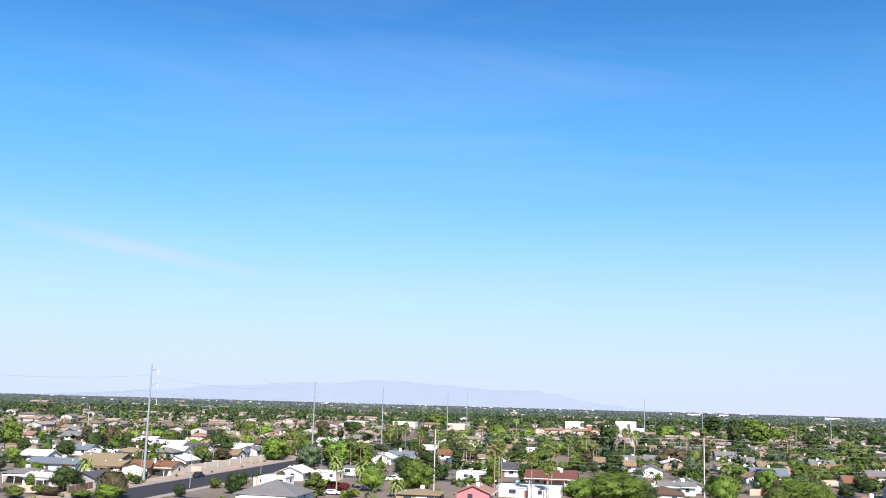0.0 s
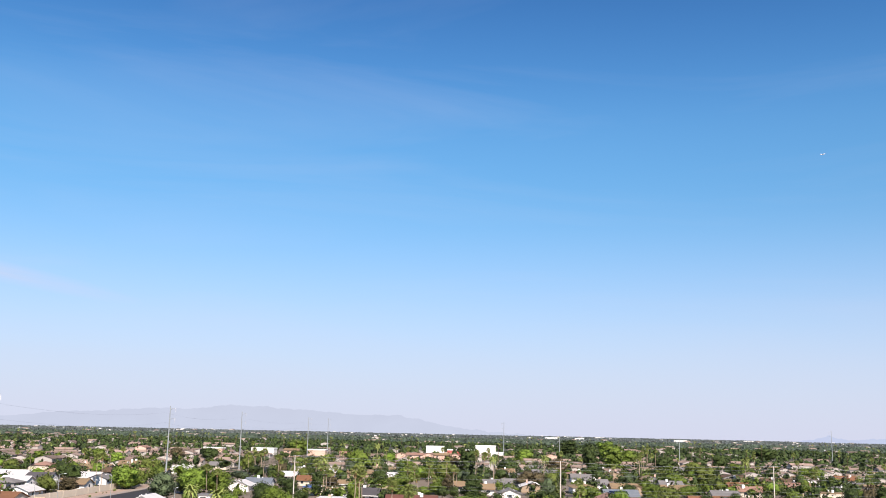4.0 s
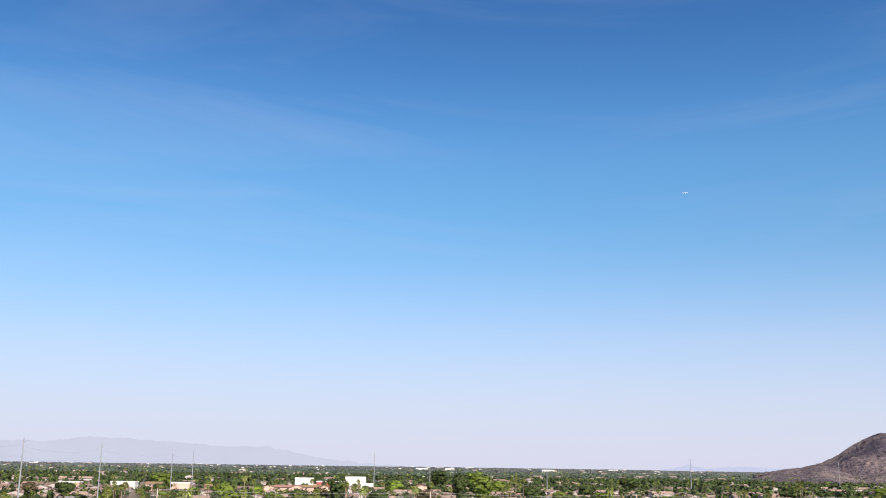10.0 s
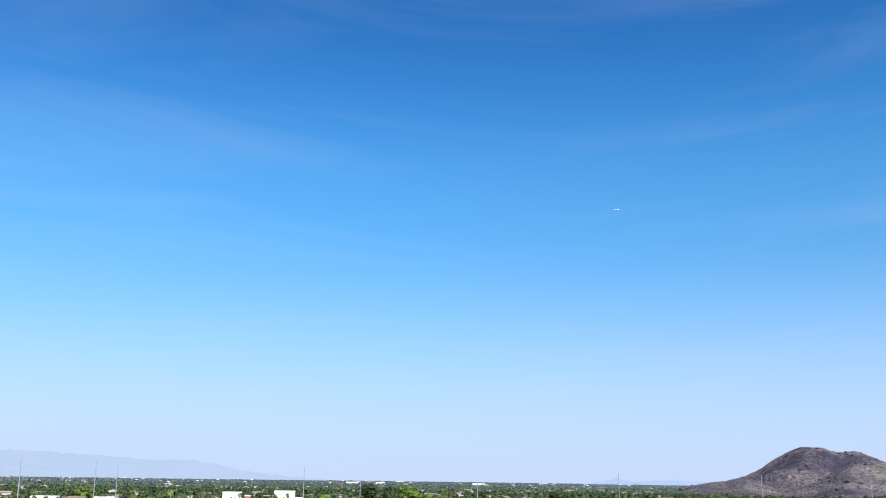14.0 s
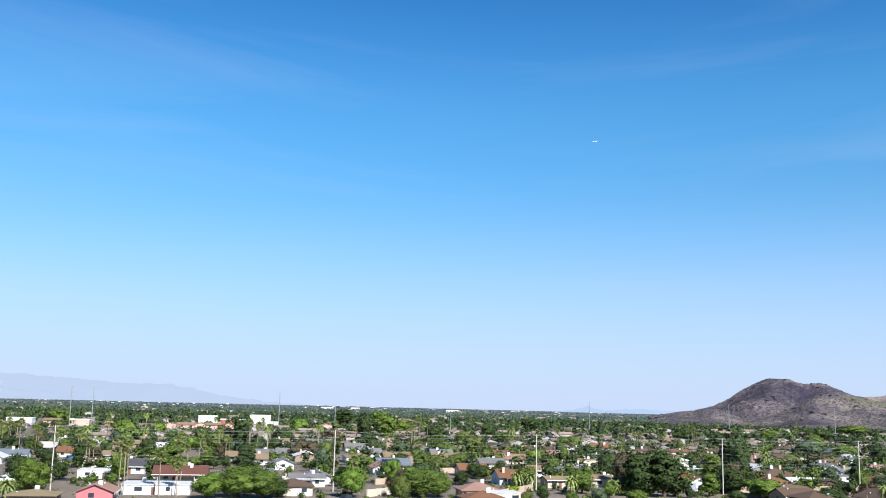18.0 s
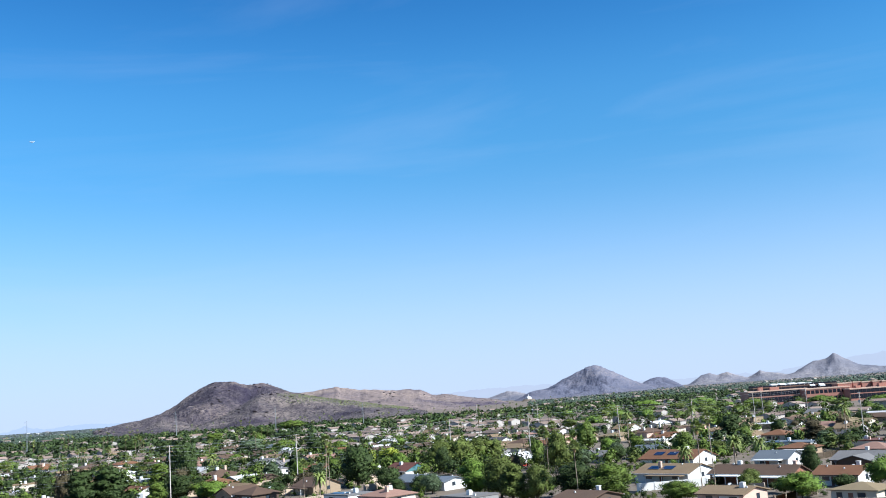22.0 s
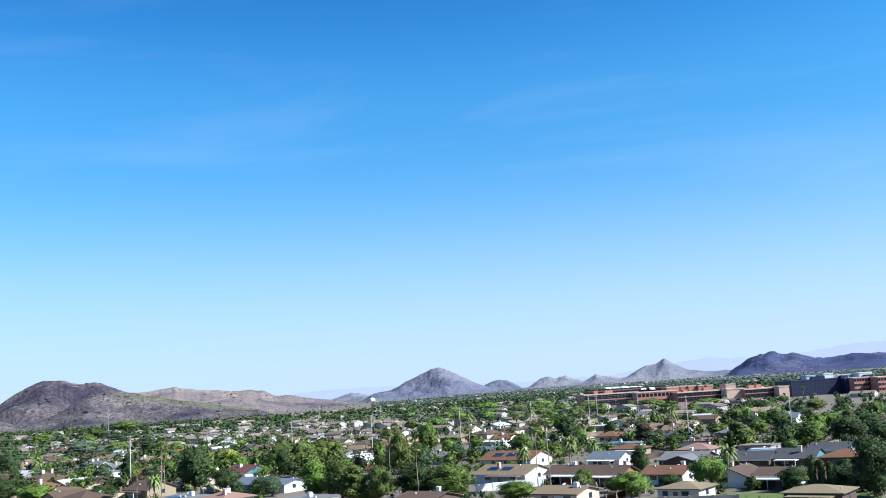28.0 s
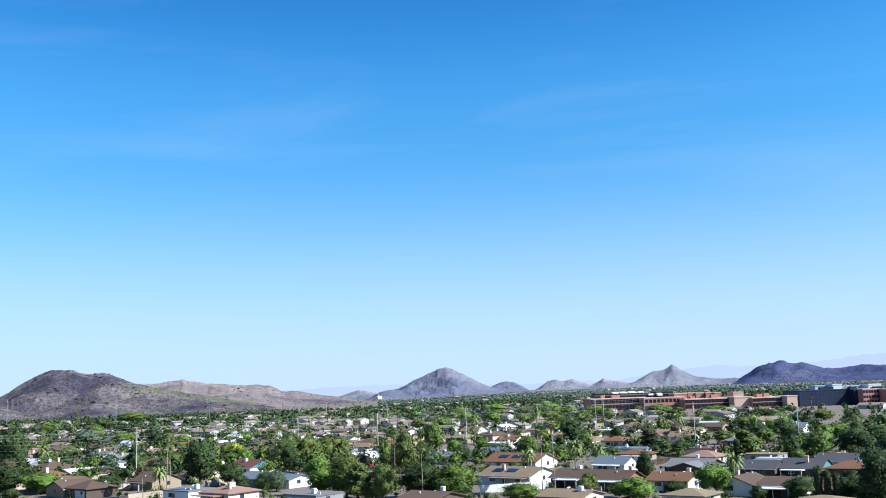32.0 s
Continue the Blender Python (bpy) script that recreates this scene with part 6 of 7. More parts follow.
tree(249.4, 588.2, 11.1, 18.6, "olive", "wide", 154)
tree(313.9, 692.8, 13.3, 17.7, "dark", "round", 155)
tree(195.5, 812.4, 12.1, 19.4, "bright", "round", 156)
tree(288.1, 881.5, 18.9, 18.3, "bright", "tall", 157)
tree(300.4, 1048.1, 17.7, 25.4, "dark", "tall", 158)
tree(78.3, 262.4, 8.9, 12.1, "bright", "wide", 159)
tree(39.6, 263.5, 6.7, 10.2, "bright", "round", 160)
tree(53.9, 261.9, 8.1, 11.8, "green", "round", 161)
tree(102.6, 259.8, 7.5, 9.7, "green", "round", 162)
tree(97.7, 267.1, 8.6, 9.9, "bright", "round", 163)
tree(137.1, 389.4, 6.0, 9.6, "dark", "round", 164)
tree(232.3, 544.2, 6.9, 13.8, "bright", "round", 165)
tree(208.9, 470.5, 4.2, 13.8, "dark", "wide", 166)
tree(40.4, 442.3, 9.0, 11.9, "dark", "round", 167)
tree(72.7, 622.6, 7.3, 14.6, "green", "round", 168)
tree(70.7, 519.2, 7.6, 13.4, "green", "round", 169)
tree(74.8, 477.2, 11.2, 16.8, "olive", "round", 170)
tree(103.6, 524.3, 7.8, 12.4, "dark", "round", 171)
tree(-3.3, 283.6, 9.6, 11.4, "green", "round", 172)
tree(1.2, 386.6, 6.7, 9.0, "dark", "round", 173)
tree(98.6, 260.3, 8.4, 16.2, "green", "round", 174)
tree(48.0, 265.7, 7.2, 15.7, "green", "round", 175)
tree(58.3, 264.6, 5.4, 9.5, "dark", "round", 176)
tree(90.6, 261.1, 5.8, 6.4, "dark", "round", 177)
tree(141.8, 362.8, 6.8, 13.6, "olive", "round", 178)
tree(167.5, 534.2, 9.8, 16.3, "dark", "round", 179)
tree(309.7, 556.1, 9.3, 22.2, "green", "wide", 180)
tree(479.3, 673.7, 12.0, 28.8, "dark", "round", 181)
tree(438.2, 576.0, 12.6, 25.2, "dark", "wide", 182)
tree(654.8, 712.3, 14.1, 33.8, "dark", "wide", 183)
tree(893.4, 915.5, 14.9, 44.6, "green", "wide", 184)
tree(584.0, 696.7, 11.6, 26.4, "green", "round", 185)
tree(476.0, 940.5, 15.3, 30.6, "dark", "round", 186)
tree(128.0, 264.6, 3.1, 4.5, "yellow", "shrub", 700)
tree(129.9, 249.0, 4.3, 5.1, "dark", "round", 701)
tree(152.8, 270.1, 7.4, 7.2, "green", "round", 702)
tree(140.3, 236.2, 4.5, 6.4, "grey", "round", 703)
tree(133.3, 238.4, 3.6, 4.7, "green", "round", 704)
tree(153.1, 251.7, 4.8, 5.4, "green", "round", 705)
tree(126.1, 298.3, 4.7, 6.6, "dark", "round", 706)
tree(149.2, 331.7, 4.6, 6.4, "dark", "round", 707)
tree(169.7, 361.9, 4.6, 6.1, "dark", "round", 708)
tree(160.7, 386.7, 6.0, 9.8, "green", "wide", 709)
tree(87.8, 249.7, 7.2, 6.4, "olive", "round", 710)
tree(120.8, 241.9, 2.9, 3.3, "olive", "shrub", 711)
tree(140.4, 273.0, 3.2, 3.1, "green", "shrub", 712)
tree(-82.3, 281.2, 3.0, 3.6, "dark", "shrub", 713)
tree(-58.8, 276.7, 3.2, 4.2, "olive", "shrub", 714)
tree(-51.2, 262.8, 5.1, 5.4, "dark", "round", 715)
tree(-129.2, 319.6, 3.5, 4.9, "green", "round", 716)
tree(-104.0, 262.0, 4.1, 3.4, "green", "round", 717)
tree(-95.3, 247.8, 2.7, 5.9, "olive", "shrub", 718)
tree(-44.1, 300.4, 3.8, 4.3, "brown", "round", 719)
tree(-28.3, 281.4, 3.3, 2.9, "yellow", "shrub", 720)
tree(-43.1, 256.8, 3.2, 3.7, "dark", "shrub", 721)
tree(18.9, 311.5, 3.2, 5.1, "green", "round", 722)
tree(28.7, 307.3, 2.3, 3.8, "dark", "shrub", 723)
tree(53.3, 391.9, 4.0, 7.6, "green", "round", 724)
tree(80.6, 431.5, 3.7, 5.3, "green", "round", 725)
tree(71.1, 368.6, 3.0, 7.2, "green", "round", 726)
tree(18.9, 383.7, 2.9, 6.7, "bright", "round", 727)
tree(63.8, 382.5, 4.8, 5.5, "dark", "round", 728)
tree(58.1, 375.1, 5.0, 6.2, "dark", "wide", 729)
tree(99.0, 374.4, 5.0, 9.0, "green", "round", 730)
tree(103.7, 293.6, 5.8, 6.6, "brown", "round", 731)
tree(167.6, 398.5, 5.8, 10.1, "green", "wide", 732)
tree(143.6, 321.2, 5.0, 6.4, "dark", "round", 733)
tree(146.3, 391.0, 4.9, 7.6, "dark", "round", 734)
tree(115.4, 340.0, 4.0, 5.2, "dark", "round", 735)
tree(152.8, 237.0, 3.8, 7.4, "green", "round", 736)
tree(178.4, 248.1, 3.2, 3.7, "dark", "shrub", 737)
tree(185.1, 235.0, 3.6, 6.1, "dark", "round", 738)
tree(213.4, 230.7, 3.7, 6.4, "dark", "round", 739)
tree(236.8, 265.6, 4.7, 6.9, "dark", "round", 740)
tree(204.1, 219.6, 4.6, 11.6, "dark", "round", 741)
tree(268.7, 296.2, 4.7, 6.5, "dark", "round", 742)
tree(217.3, 268.4, 5.2, 6.3, "dark", "round", 743)
tree(302.2, 312.6, 4.3, 5.3, "green", "round", 744)
tree(218.1, 169.7, 6.1, 7.3, "grey", "round", 745)
tree(218.0, 182.2, 4.6, 6.9, "dark", "round", 746)
tree(223.7, 82.9, 4.3, 4.6, "olive", "round", 747)
tree(285.5, 127.9, 2.8, 3.9, "green", "round", 748)
tree(323.9, 159.4, 5.2, 6.6, "dark", "wide", 749)
tree(357.0, 187.2, 6.6, 7.4, "bright", "round", 750)
tree(277.7, 85.2, 4.7, 4.1, "dark", "round", 751)
tree(265.3, 56.9, 3.4, 2.8, "dark", "shrub", 752)
tree(263.8, 28.1, 2.9, 4.3, "dark", "shrub", 753)
tree(369.1, 76.8, 4.5, 4.6, "dark", "tall", 754)
tree(219.1, 42.4, 3.6, 2.7, "dark", "shrub", 755)

palm(-90.2, 461.9, 13.1, "fan", 0)
palm(-25.1, 274.3, 8.0, "date", 1)
palm(-19.0, 286.8, 5.7, "date", 2)
palm(-29.5, 376.2, 10.1, "fan", 3)
palm(-25.8, 377.8, 8.4, "fan", 4)
palm(-18.0, 533.8, 13.4, "fan", 5)
palm(-13.5, 505.7, 12.4, "fan", 6)
palm(-19.7, 502.2, 11.7, "fan", 7)
palm(18.3, 273.5, 13.9, "fan", 8)
palm(19.5, 274.3, 13.1, "fan", 9)
palm(28.1, 270.5, 11.4, "fan", 10)
palm(32.9, 271.8, 9.2, "fan", 11)
palm(35.8, 288.7, 8.2, "fan", 12)
palm(46.0, 385.3, 10.6, "fan", 13)
palm(53.4, 422.7, 9.9, "fan", 14)
palm(56.1, 399.1, 12.2, "fan", 15)
palm(91.2, 482.4, 15.1, "fan", 16)
palm(99.0, 500.9, 13.7, "fan", 17)
palm(65.3, 393.1, 10.4, "fan", 18)
palm(13.7, 424.1, 9.4, "fan", 19)
palm(20.8, 448.2, 8.1, "fan", 20)
palm(14.6, 382.5, 9.0, "fan", 21)
palm(85.7, 286.9, 10.8, "fan", 22)
palm(243.0, 652.3, 16.2, "fan", 23)
palm(200.7, 551.9, 13.7, "fan", 24)
palm(222.9, 605.9, 15.0, "fan", 25)
palm(-8.5, 266.1, 3.0, "date", 26)
palm(-99.8, 291.0, 4.3, "date", 27)
palm(250.2, 656.4, 14.3, "fan", 28)
palm(2.9, 439.5, 7.7, "fan", 29)
palm(334.8, 560.0, 7.6, "fan", 30)
palm(258.5, 459.3, 10.7, "fan", 31)
palm(269.8, 498.8, 12.5, "fan", 32)
palm(450.7, 667.4, 14.0, "fan", 33)
palm(422.6, 614.9, 14.3, "fan", 34)
palm(414.1, 572.2, 14.4, "fan", 35)
palm(372.6, 757.3, 12.3, "fan", 36)
palm(146.1, 262.3, 3.8, "date", 37)
palm(157.8, 257.5, 3.0, "date", 38)
palm(140.0, 286.1, 3.3, "date", 39)
palm(144.9, 285.8, 3.0, "date", 40)
palm(-16.4, 511.1, 11.9, "fan", 41)
palm(-13.8, 522.5, 11.5, "fan", 42)
palm(10.9, 399.2, 11.7, "fan", 43)
palm(13.9, 461.4, 8.9, "fan", 44)
palm(20.8, 291.4, 10.3, "fan", 45)
palm(21.5, 291.4, 13.3, "fan", 46)
palm(28.1, 269.7, 10.3, "fan", 47)
palm(32.5, 269.2, 7.7, "fan", 48)
palm(47.3, 387.6, 8.6, "fan", 49)
palm(51.5, 397.7, 6.5, "fan", 50)
palm(58.4, 404.9, 7.6, "fan", 51)
palm(68.7, 405.3, 9.3, "fan", 52)
palm(96.3, 506.0, 14.4, "fan", 53)
palm(102.4, 518.2, 11.7, "fan", 54)
palm(8.7, 504.3, 9.1, "fan", 55)
palm(-4.2, 524.2, 7.6, "fan", 56)
palm(16.8, 403.3, 7.5, "fan", 57)
palm(199.8, 545.8, 14.2, "fan", 58)
palm(220.4, 592.6, 14.7, "fan", 59)
palm(208.8, 582.7, 10.1, "fan", 60)
palm(198.0, 545.5, 12.1, "fan", 61)
palm(217.6, 576.9, 12.9, "fan", 62)
palm(80.9, 270.5, 9.5, "fan", 63)
palm(83.0, 270.3, 5.4, "fan", 64)
palm(269.8, 557.0, 12.6, "fan", 65)
palm(313.6, 637.2, 12.0, "fan", 66)
palm(235.6, 420.2, 9.8, "fan", 67)
palm(365.3, 564.7, 10.6, "fan", 68)
palm(357.2, 556.1, 9.2, "fan", 69)
palm(352.2, 541.1, 10.5, "fan", 70)
palm(410.9, 571.7, 12.3, "fan", 71)
palm(443.4, 610.0, 13.2, "fan", 72)
palm(431.6, 591.0, 10.6, "fan", 73)
palm(310.3, 437.8, 7.2, "fan", 74)
palm(608.3, 774.3, 8.0, "fan", 75)
palm(708.8, 801.2, 11.2, "fan", 76)
palm(198.9, 191.3, 16.7, "fan", 77)
palm(201.3, 192.4, 13.9, "fan", 78)
palm(200.9, 202.1, 10.4, "fan", 79)
palm(206.0, 200.7, 5.7, "date", 80)
palm(204.3, 116.0, 12.7, "fan", 81)
palm(277.1, 168.5, 13.8, "fan", 82)
palm(261.9, 158.2, 12.6, "fan", 83)
palm(276.8, 164.7, 15.0, "fan", 84)
palm(225.3, 94.2, 14.9, "fan", 85)
palm(222.9, 90.0, 16.8, "fan", 86)
palm(275.0, 104.3, 7.9, "date", 87)
palm(290.9, 102.4, 6.2, "date", 88)
palm(272.8, 118.7, 5.2, "date", 89)
palm(453.8, 198.8, 10.4, "fan", 90)
palm(466.8, 198.8, 10.9, "fan", 91)
palm(416.6, 231.2, 6.9, "fan", 92)
palm(261.4, 55.8, 4.7, "date", 93)
palm(776.0, 879.0, 17.0, "fan", 94)
palm(292.9, 352.0, 6.9, "date", 95)
palm(456.7, 230.9, 11.3, "fan", 96)
palm(432.0, 284.3, 11.4, "fan", 97)
palm(773.9, 104.8, 10.0, "fan", 98)

# ---- larger buildings ----
M_CAMPUS = material("red_campus_brick", (0.357, 0.17, 0.1275), 0.9, 0.15, 0.05, 2, 0.1, each=0.1)
M_BAND = material("dark_ribbon_glass", (0.0153, 0.0153, 0.0221), 0.2, 0.3, 0.1, 1, spec=0.35)
M_NAVY = material("dark_blue_cladding", (0.0119, 0.01615, 0.0408), 0.55, 0.2, 0.1, 2)
M_PALE = material("pale_concrete_band", (0.425, 0.34, 0.289), 0.9, 0.1, 0.1, 2)


def block(name, az, r, turn, L, W, H, storeys, wall, label, category, bands=True, boxes=0, glass=False, roof=None, bays=14, white=False):
    x, y = bearing(az, r)
    b = thing(name, x, y, turn, label, category)
    bm = bmesh.new()
    box(bm, -L / 2, L / 2, -W / 2, W / 2, -1, H)
    part("wall", bm, wall, b)
    bm = bmesh.new()
    box(bm, -L / 2 - 0.3, L / 2 + 0.3, -W / 2 - 0.3, W / 2 + 0.3, H, H + 0.9)
    part("parapet", bm, roof or M_PALE, b)
    if bands:
        for s in range(storeys):
            z = H * (s + 0.35) / storeys
            hh = H / storeys * (0.5 if not glass else 0.8)
            for side in (-1, 1):
                for i in range(bays):
                    slab("window", M_NAVY if wall is M_NAVY else M_BAND, b, -L / 2 + L * (i + 0.5) / bays, side * W / 2 - 0.12, z, L / bays * (0.78 if not glass else 0.95), 0.24, hh)
    rng = random.Random(int(az * 10))
    for i in range(boxes):
        w = rng.uniform(3, 8)
        slab("roof_plant", M_AC if white else wall, b, L * rng.uniform(-0.42, 0.42), W * rng.uniform(-0.3, 0.2), H + 0.9, w, 4, rng.uniform(1.5, 3.0))
    return b


M_PEACH = material("peach_precast_panel", (0.493, 0.34, 0.255), 0.9, 0.12, 0.1, 2)

CAMPUS = {"glass": (M_CAMPUS, "low office wing with dark ribbon glass and a peach roof edge"), "brick": (M_CAMPUS, "red brick campus building with dark windows"),
          "peach": (M_PEACH, "peach precast office wing beside red brick"), "white": (M_AC, "white rooftop plant house above the campus"),
          "dark": (M_FASCIA, "set-back upper storey of dark glass under white roof monitors"),
          "blue": (M_NAVY, "dark blue glazed office block"), "grey": (WALLS["bluewhite"], "pale grey plant screen above the campus")}


def campus_block(az, r, L, W, H, kind, storeys, bays):
    wall, words = CAMPUS[kind]
    return block("office_building", az, r, 325, L, W, H - 0.9, storeys, wall, words, "building", bands=bays > 0, glass=kind in ("glass", "blue", "dark"), boxes=2 if kind in ("glass", "blue") else 0,
          bays=max(1, bays), roof=M_PEACH if kind in ("glass", "peach", "brick") else wall)


campus_block(71.64, 905, 50.5, 26, 12.6, "glass", 2, 16)
UPPER = campus_block(72.69, 925, 73.1, 14, 15.1, "dark", 1, 18)
campus_block(74.21, 900, 36.5, 24, 12.0, "brick", 2, 10)
campus_block(75.20, 915, 11.7, 14, 14.7, "brick", 1, 0)
campus_block(76.65, 898, 44.6, 22, 9.9, "glass", 2, 13)
campus_block(78.46, 897, 16.5, 22, 10.4, "peach", 1, 0)
campus_block(79.84, 900, 30.9, 22, 9.5, "glass", 2, 9)
campus_block(81.00, 898, 9.2, 22, 10.2, "peach", 1, 0)
campus_block(75.79, 930, 6.5, 16, 14.8, "brick", 1, 0)
campus_block(76.25, 930, 7.5, 16, 14.5, "brick", 1, 0)
campus_block(76.75, 930, 6.4, 16, 14.5, "brick", 1, 0)
campus_block(77.19, 930, 5.9, 16, 14.3, "brick", 1, 0)
campus_block(78.33, 930, 9.6, 14, 14.1, "peach", 1, 0)
campus_block(82.70, 930, 51.6, 30, 13.7, "blue", 3, 14)
campus_block(84.30, 931, 7.3, 24, 12.8, "blue", 3, 2)
campus_block(84.90, 928, 14.6, 26, 13.4, "brick", 3, 6)
campus_block(85.48, 932, 7.3, 24, 12.8, "blue", 3, 3)
campus_block(86.17, 926, 18.6, 26, 12.9, "brick", 3, 7)
campus_block(87.46, 936, 31.1, 26, 12.4, "brick", 3, 12)
campus_block(83.48, 950, 8.6, 12, 18.0, "white", 1, 0)
campus_block(84.09, 950, 3.7, 8, 16.4, "white", 1, 0)
campus_block(82.82, 955, 16.2, 10, 17.3, "grey", 1, 0)
campus_block(85.34, 950, 11.7, 12, 17.1, "white", 1, 0)
campus_block(84.61, 955, 16.1, 10, 16.3, "grey", 1, 0)
for az, r, L, H in ((71.73, 926, 6.5, 17.7), (72.18, 926, 7.5, 17.7), (72.7, 926, 8.1, 17.6), (73.21, 926, 7.0, 17.3), (73.63, 926, 5.4, 16.6), (74.14, 926, 5.4, 16.0)):
    bm = bmesh.new()
    base = UPPER.matrix_basis.translation.z
    x, y = bearing(az, r)
    section = ((-5.0, 0.0), (5.0, 0.0), (5.0, 0.9), (1.5, 2.4), (-5.0, 3.1))
    rings = [[bm.verts.new((side * L * 0.42, v, w)) for v, w in section] for side in (-1, 1)]
    bm.faces.new(rings[0][::-1])
    bm.faces.new(rings[1])
    for i in range(5):
        bm.faces.new((rings[0][i], rings[0][(i + 1) % 5], rings[1][(i + 1) % 5], rings[1][i]))
    part("roof_monitor", bm, M_AC, UPPER, "white curved roof monitor", UPPER.matrix_basis.inverted() @ pose(x, y, base + H - 3.1, 0, 0, 90 - 325))
block("warehouse", 8.35, 966, 100, 17, 14, 8.9, 2, WALLS["white"], "plain white windowless commercial box", "building", bands=False, roof=M_TRIM)
block("warehouse", 11.25, 955, 100, 19, 16, 10.6, 2, WALLS["white"], "plain white commercial box on a lower wing", "building", bands=False, roof=M_TRIM)
block("warehouse", 11.5, 926, 100, 24, 14, 5.2, 1, WALLS["white"], "low white commercial wing", "building", bands=False, roof=M_TRIM)
block("shop", 9.85, 948, 100, 26, 14, 6.4, 1, material("red_fascia", (0.357, 0.085, 0.0765), 0.7, 0.1, 0.1, 2), "flat shop with a red fascia", "building", bands=False, roof=M_TRIM)
block("warehouse", -1.4, 900, 100, 20, 16, 5.4, 1, WALLS["white"], "wide white commercial building", "building", bands=False, roof=M_TRIM)
block("warehouse", -4.2, 910, 100, 18, 14, 4.8, 1, WALLS["salmon"], "salmon flat-roofed commercial building", "building", bands=False, roof=M_TRIM)
block("warehouse", 1.6, 910, 100, 16, 14, 4.8, 1, WALLS["salmon"], "salmon flat-roofed commercial building", "building", bands=False, roof=M_TRIM)
block("warehouse", 15.0, 3300, 100, 40, 40, 4.6, 1, WALLS["white"], "long white warehouse far across the valley", "building", bands=False, roof=M_TRIM)
block("warehouse", 16.6, 3400, 100, 30, 40, 4.2, 1, WALLS["white"], "long white warehouse far across the valley", "building", bands=False, roof=M_TRIM)
block("warehouse", 22.2, 3300, 100, 42, 40, 4.8, 1, WALLS["white"], "long white warehouse far across the valley", "building", bands=False, roof=M_TRIM)
# two-storey townhouses
for i, (az, r, L) in enumerate(((6.4, 800, 14), (7.2, 795, 13), (8.0, 805, 15), (8.8, 800, 14), (9.5, 796, 13), (3.4, 790, 14), (3.9, 805, 13), (19.0, 800, 13), (15.0, 860, 14), (0.2, 860, 14), (-8.0, 880, 15))):
    x, y = bearing(az, r)
    house(x, y, 100 if i % 2 else 10, L, 9, "pink" if i % 3 else "tan", "salmon", "gable", eave=5.6, detail=1, seed=900 + i, group="salmon townhouses")


def church(az, r):
    x, y = bearing(az, r)
    c = thing("church", x, y, 100, "white church with a slender spire on a knoll", "church", z=ground_z(x, y) + 6)
    bm = bmesh.new()
    prism(bm, ring(26, 12), -8, -0.02, 0.6)
    part("knoll", bm, M_GROUND, c)
    bm = bmesh.new()
    gable_walls(bm, 17, 9, 4.5, 2.6)
    part("wall", bm, WALLS["white"], c)
    bm = bmesh.new()
    gable_roof(bm, 17, 9, 4.5, 2.6)
    part("roof", bm, M_TRIM, c)
    bm = bmesh.new()
    box(bm, -1.5, 1.5, -1.5, 1.5, 0, 9)
    prism(bm, ring(1.5, 4), 9, 18, 0.05)
    part("spire", bm, M_TRIM, c)


church(58.05, 3000)


def airliner(az, el, r):
    """A small white airliner crossing the sky."""
    x, y = bearing(az, r)
    a = thing("airliner", x, y, 300, "small white airliner high over the valley", "airplane", z=EYE[2] + r * math.tan(radians(el)))
    bm = bmesh.new()
    tube(bm, [(-11, 0, 0.6), (-8, 0, 0.2), (0, 0, 0), (9, 0, 0), (11, 0, -0.2)], [0.25, 1.1, 1.5, 1.4, 0.3], 10)
    part("fuselage", bm, PAINTS["white"], a)
    for s in (-1, 1):
        bm = bmesh.new()
        v = [bm.verts.new(p) for p in ((3, s * 1.2, -0.6), (-1, s * 1.2, -0.6), (-4.5, s * 10.5, 0.2), (-3.2, s * 10.5, 0.2))]
        bm.faces.new(v)
        bmesh.ops.solidify(bm, geom=bm.faces[:], thickness=0.25)
        part("wing", bm, PAINTS["white"], a)
        bm = bmesh.new()
        tube(bm, [(2.4, s * 3.6, -1.3), (-0.6, s * 3.6, -1.3)], [0.7, 0.6], 8)
        part("engine", bm, M_STEEL, a)
    bm = bmesh.new()
    v = [bm.verts.new(p) for p in ((-7.5, 0, 1), (-11, 0, 1), (-12, 0, 5), (-10.4, 0, 5))]
    bm.faces.new(v)
    bmesh.ops.solidify(bm, geom=bm.faces[:], thickness=0.2)
    part("tail_fin", bm, PAINTS["white"], a)


airliner(30.5, 15.55, 4500)
# parked vehicles by the near houses
car(225.6, 119.4, 190, "white", "pickup")
car(241.1, 147.9, 215, "red", "suv")
car(-71.7, 312.1, 12, "black", "suv")
car(-10.8, 318.9, 100, "white", "pickup")
car(-25.5, 267.7, 100, "white", "sedan")
car(-26.3, 391.9, 100, "white", "suv")
car(6.0, 396.6, 100, "white", "sedan")
car(*bearing(-8.6, 414), 100, "black", "pickup")
car(*bearing(16.4, 262), 60, "black", "suv")
car(*bearing(36.2, 330), 60, "white", "rv")
car(247.1, 473.8, 60, "white", "sedan")
car(160.5, 342.5, 60, "black", "sedan")
car(278.5, 62.0, 10, "silver", "suv")
car(*bearing(79.9, 302), 10, "white", "rv")
car(245.6, 150.2, 40, "red", "suv")
car(*bearing(19.0, 250), 100, "white", "sedan")


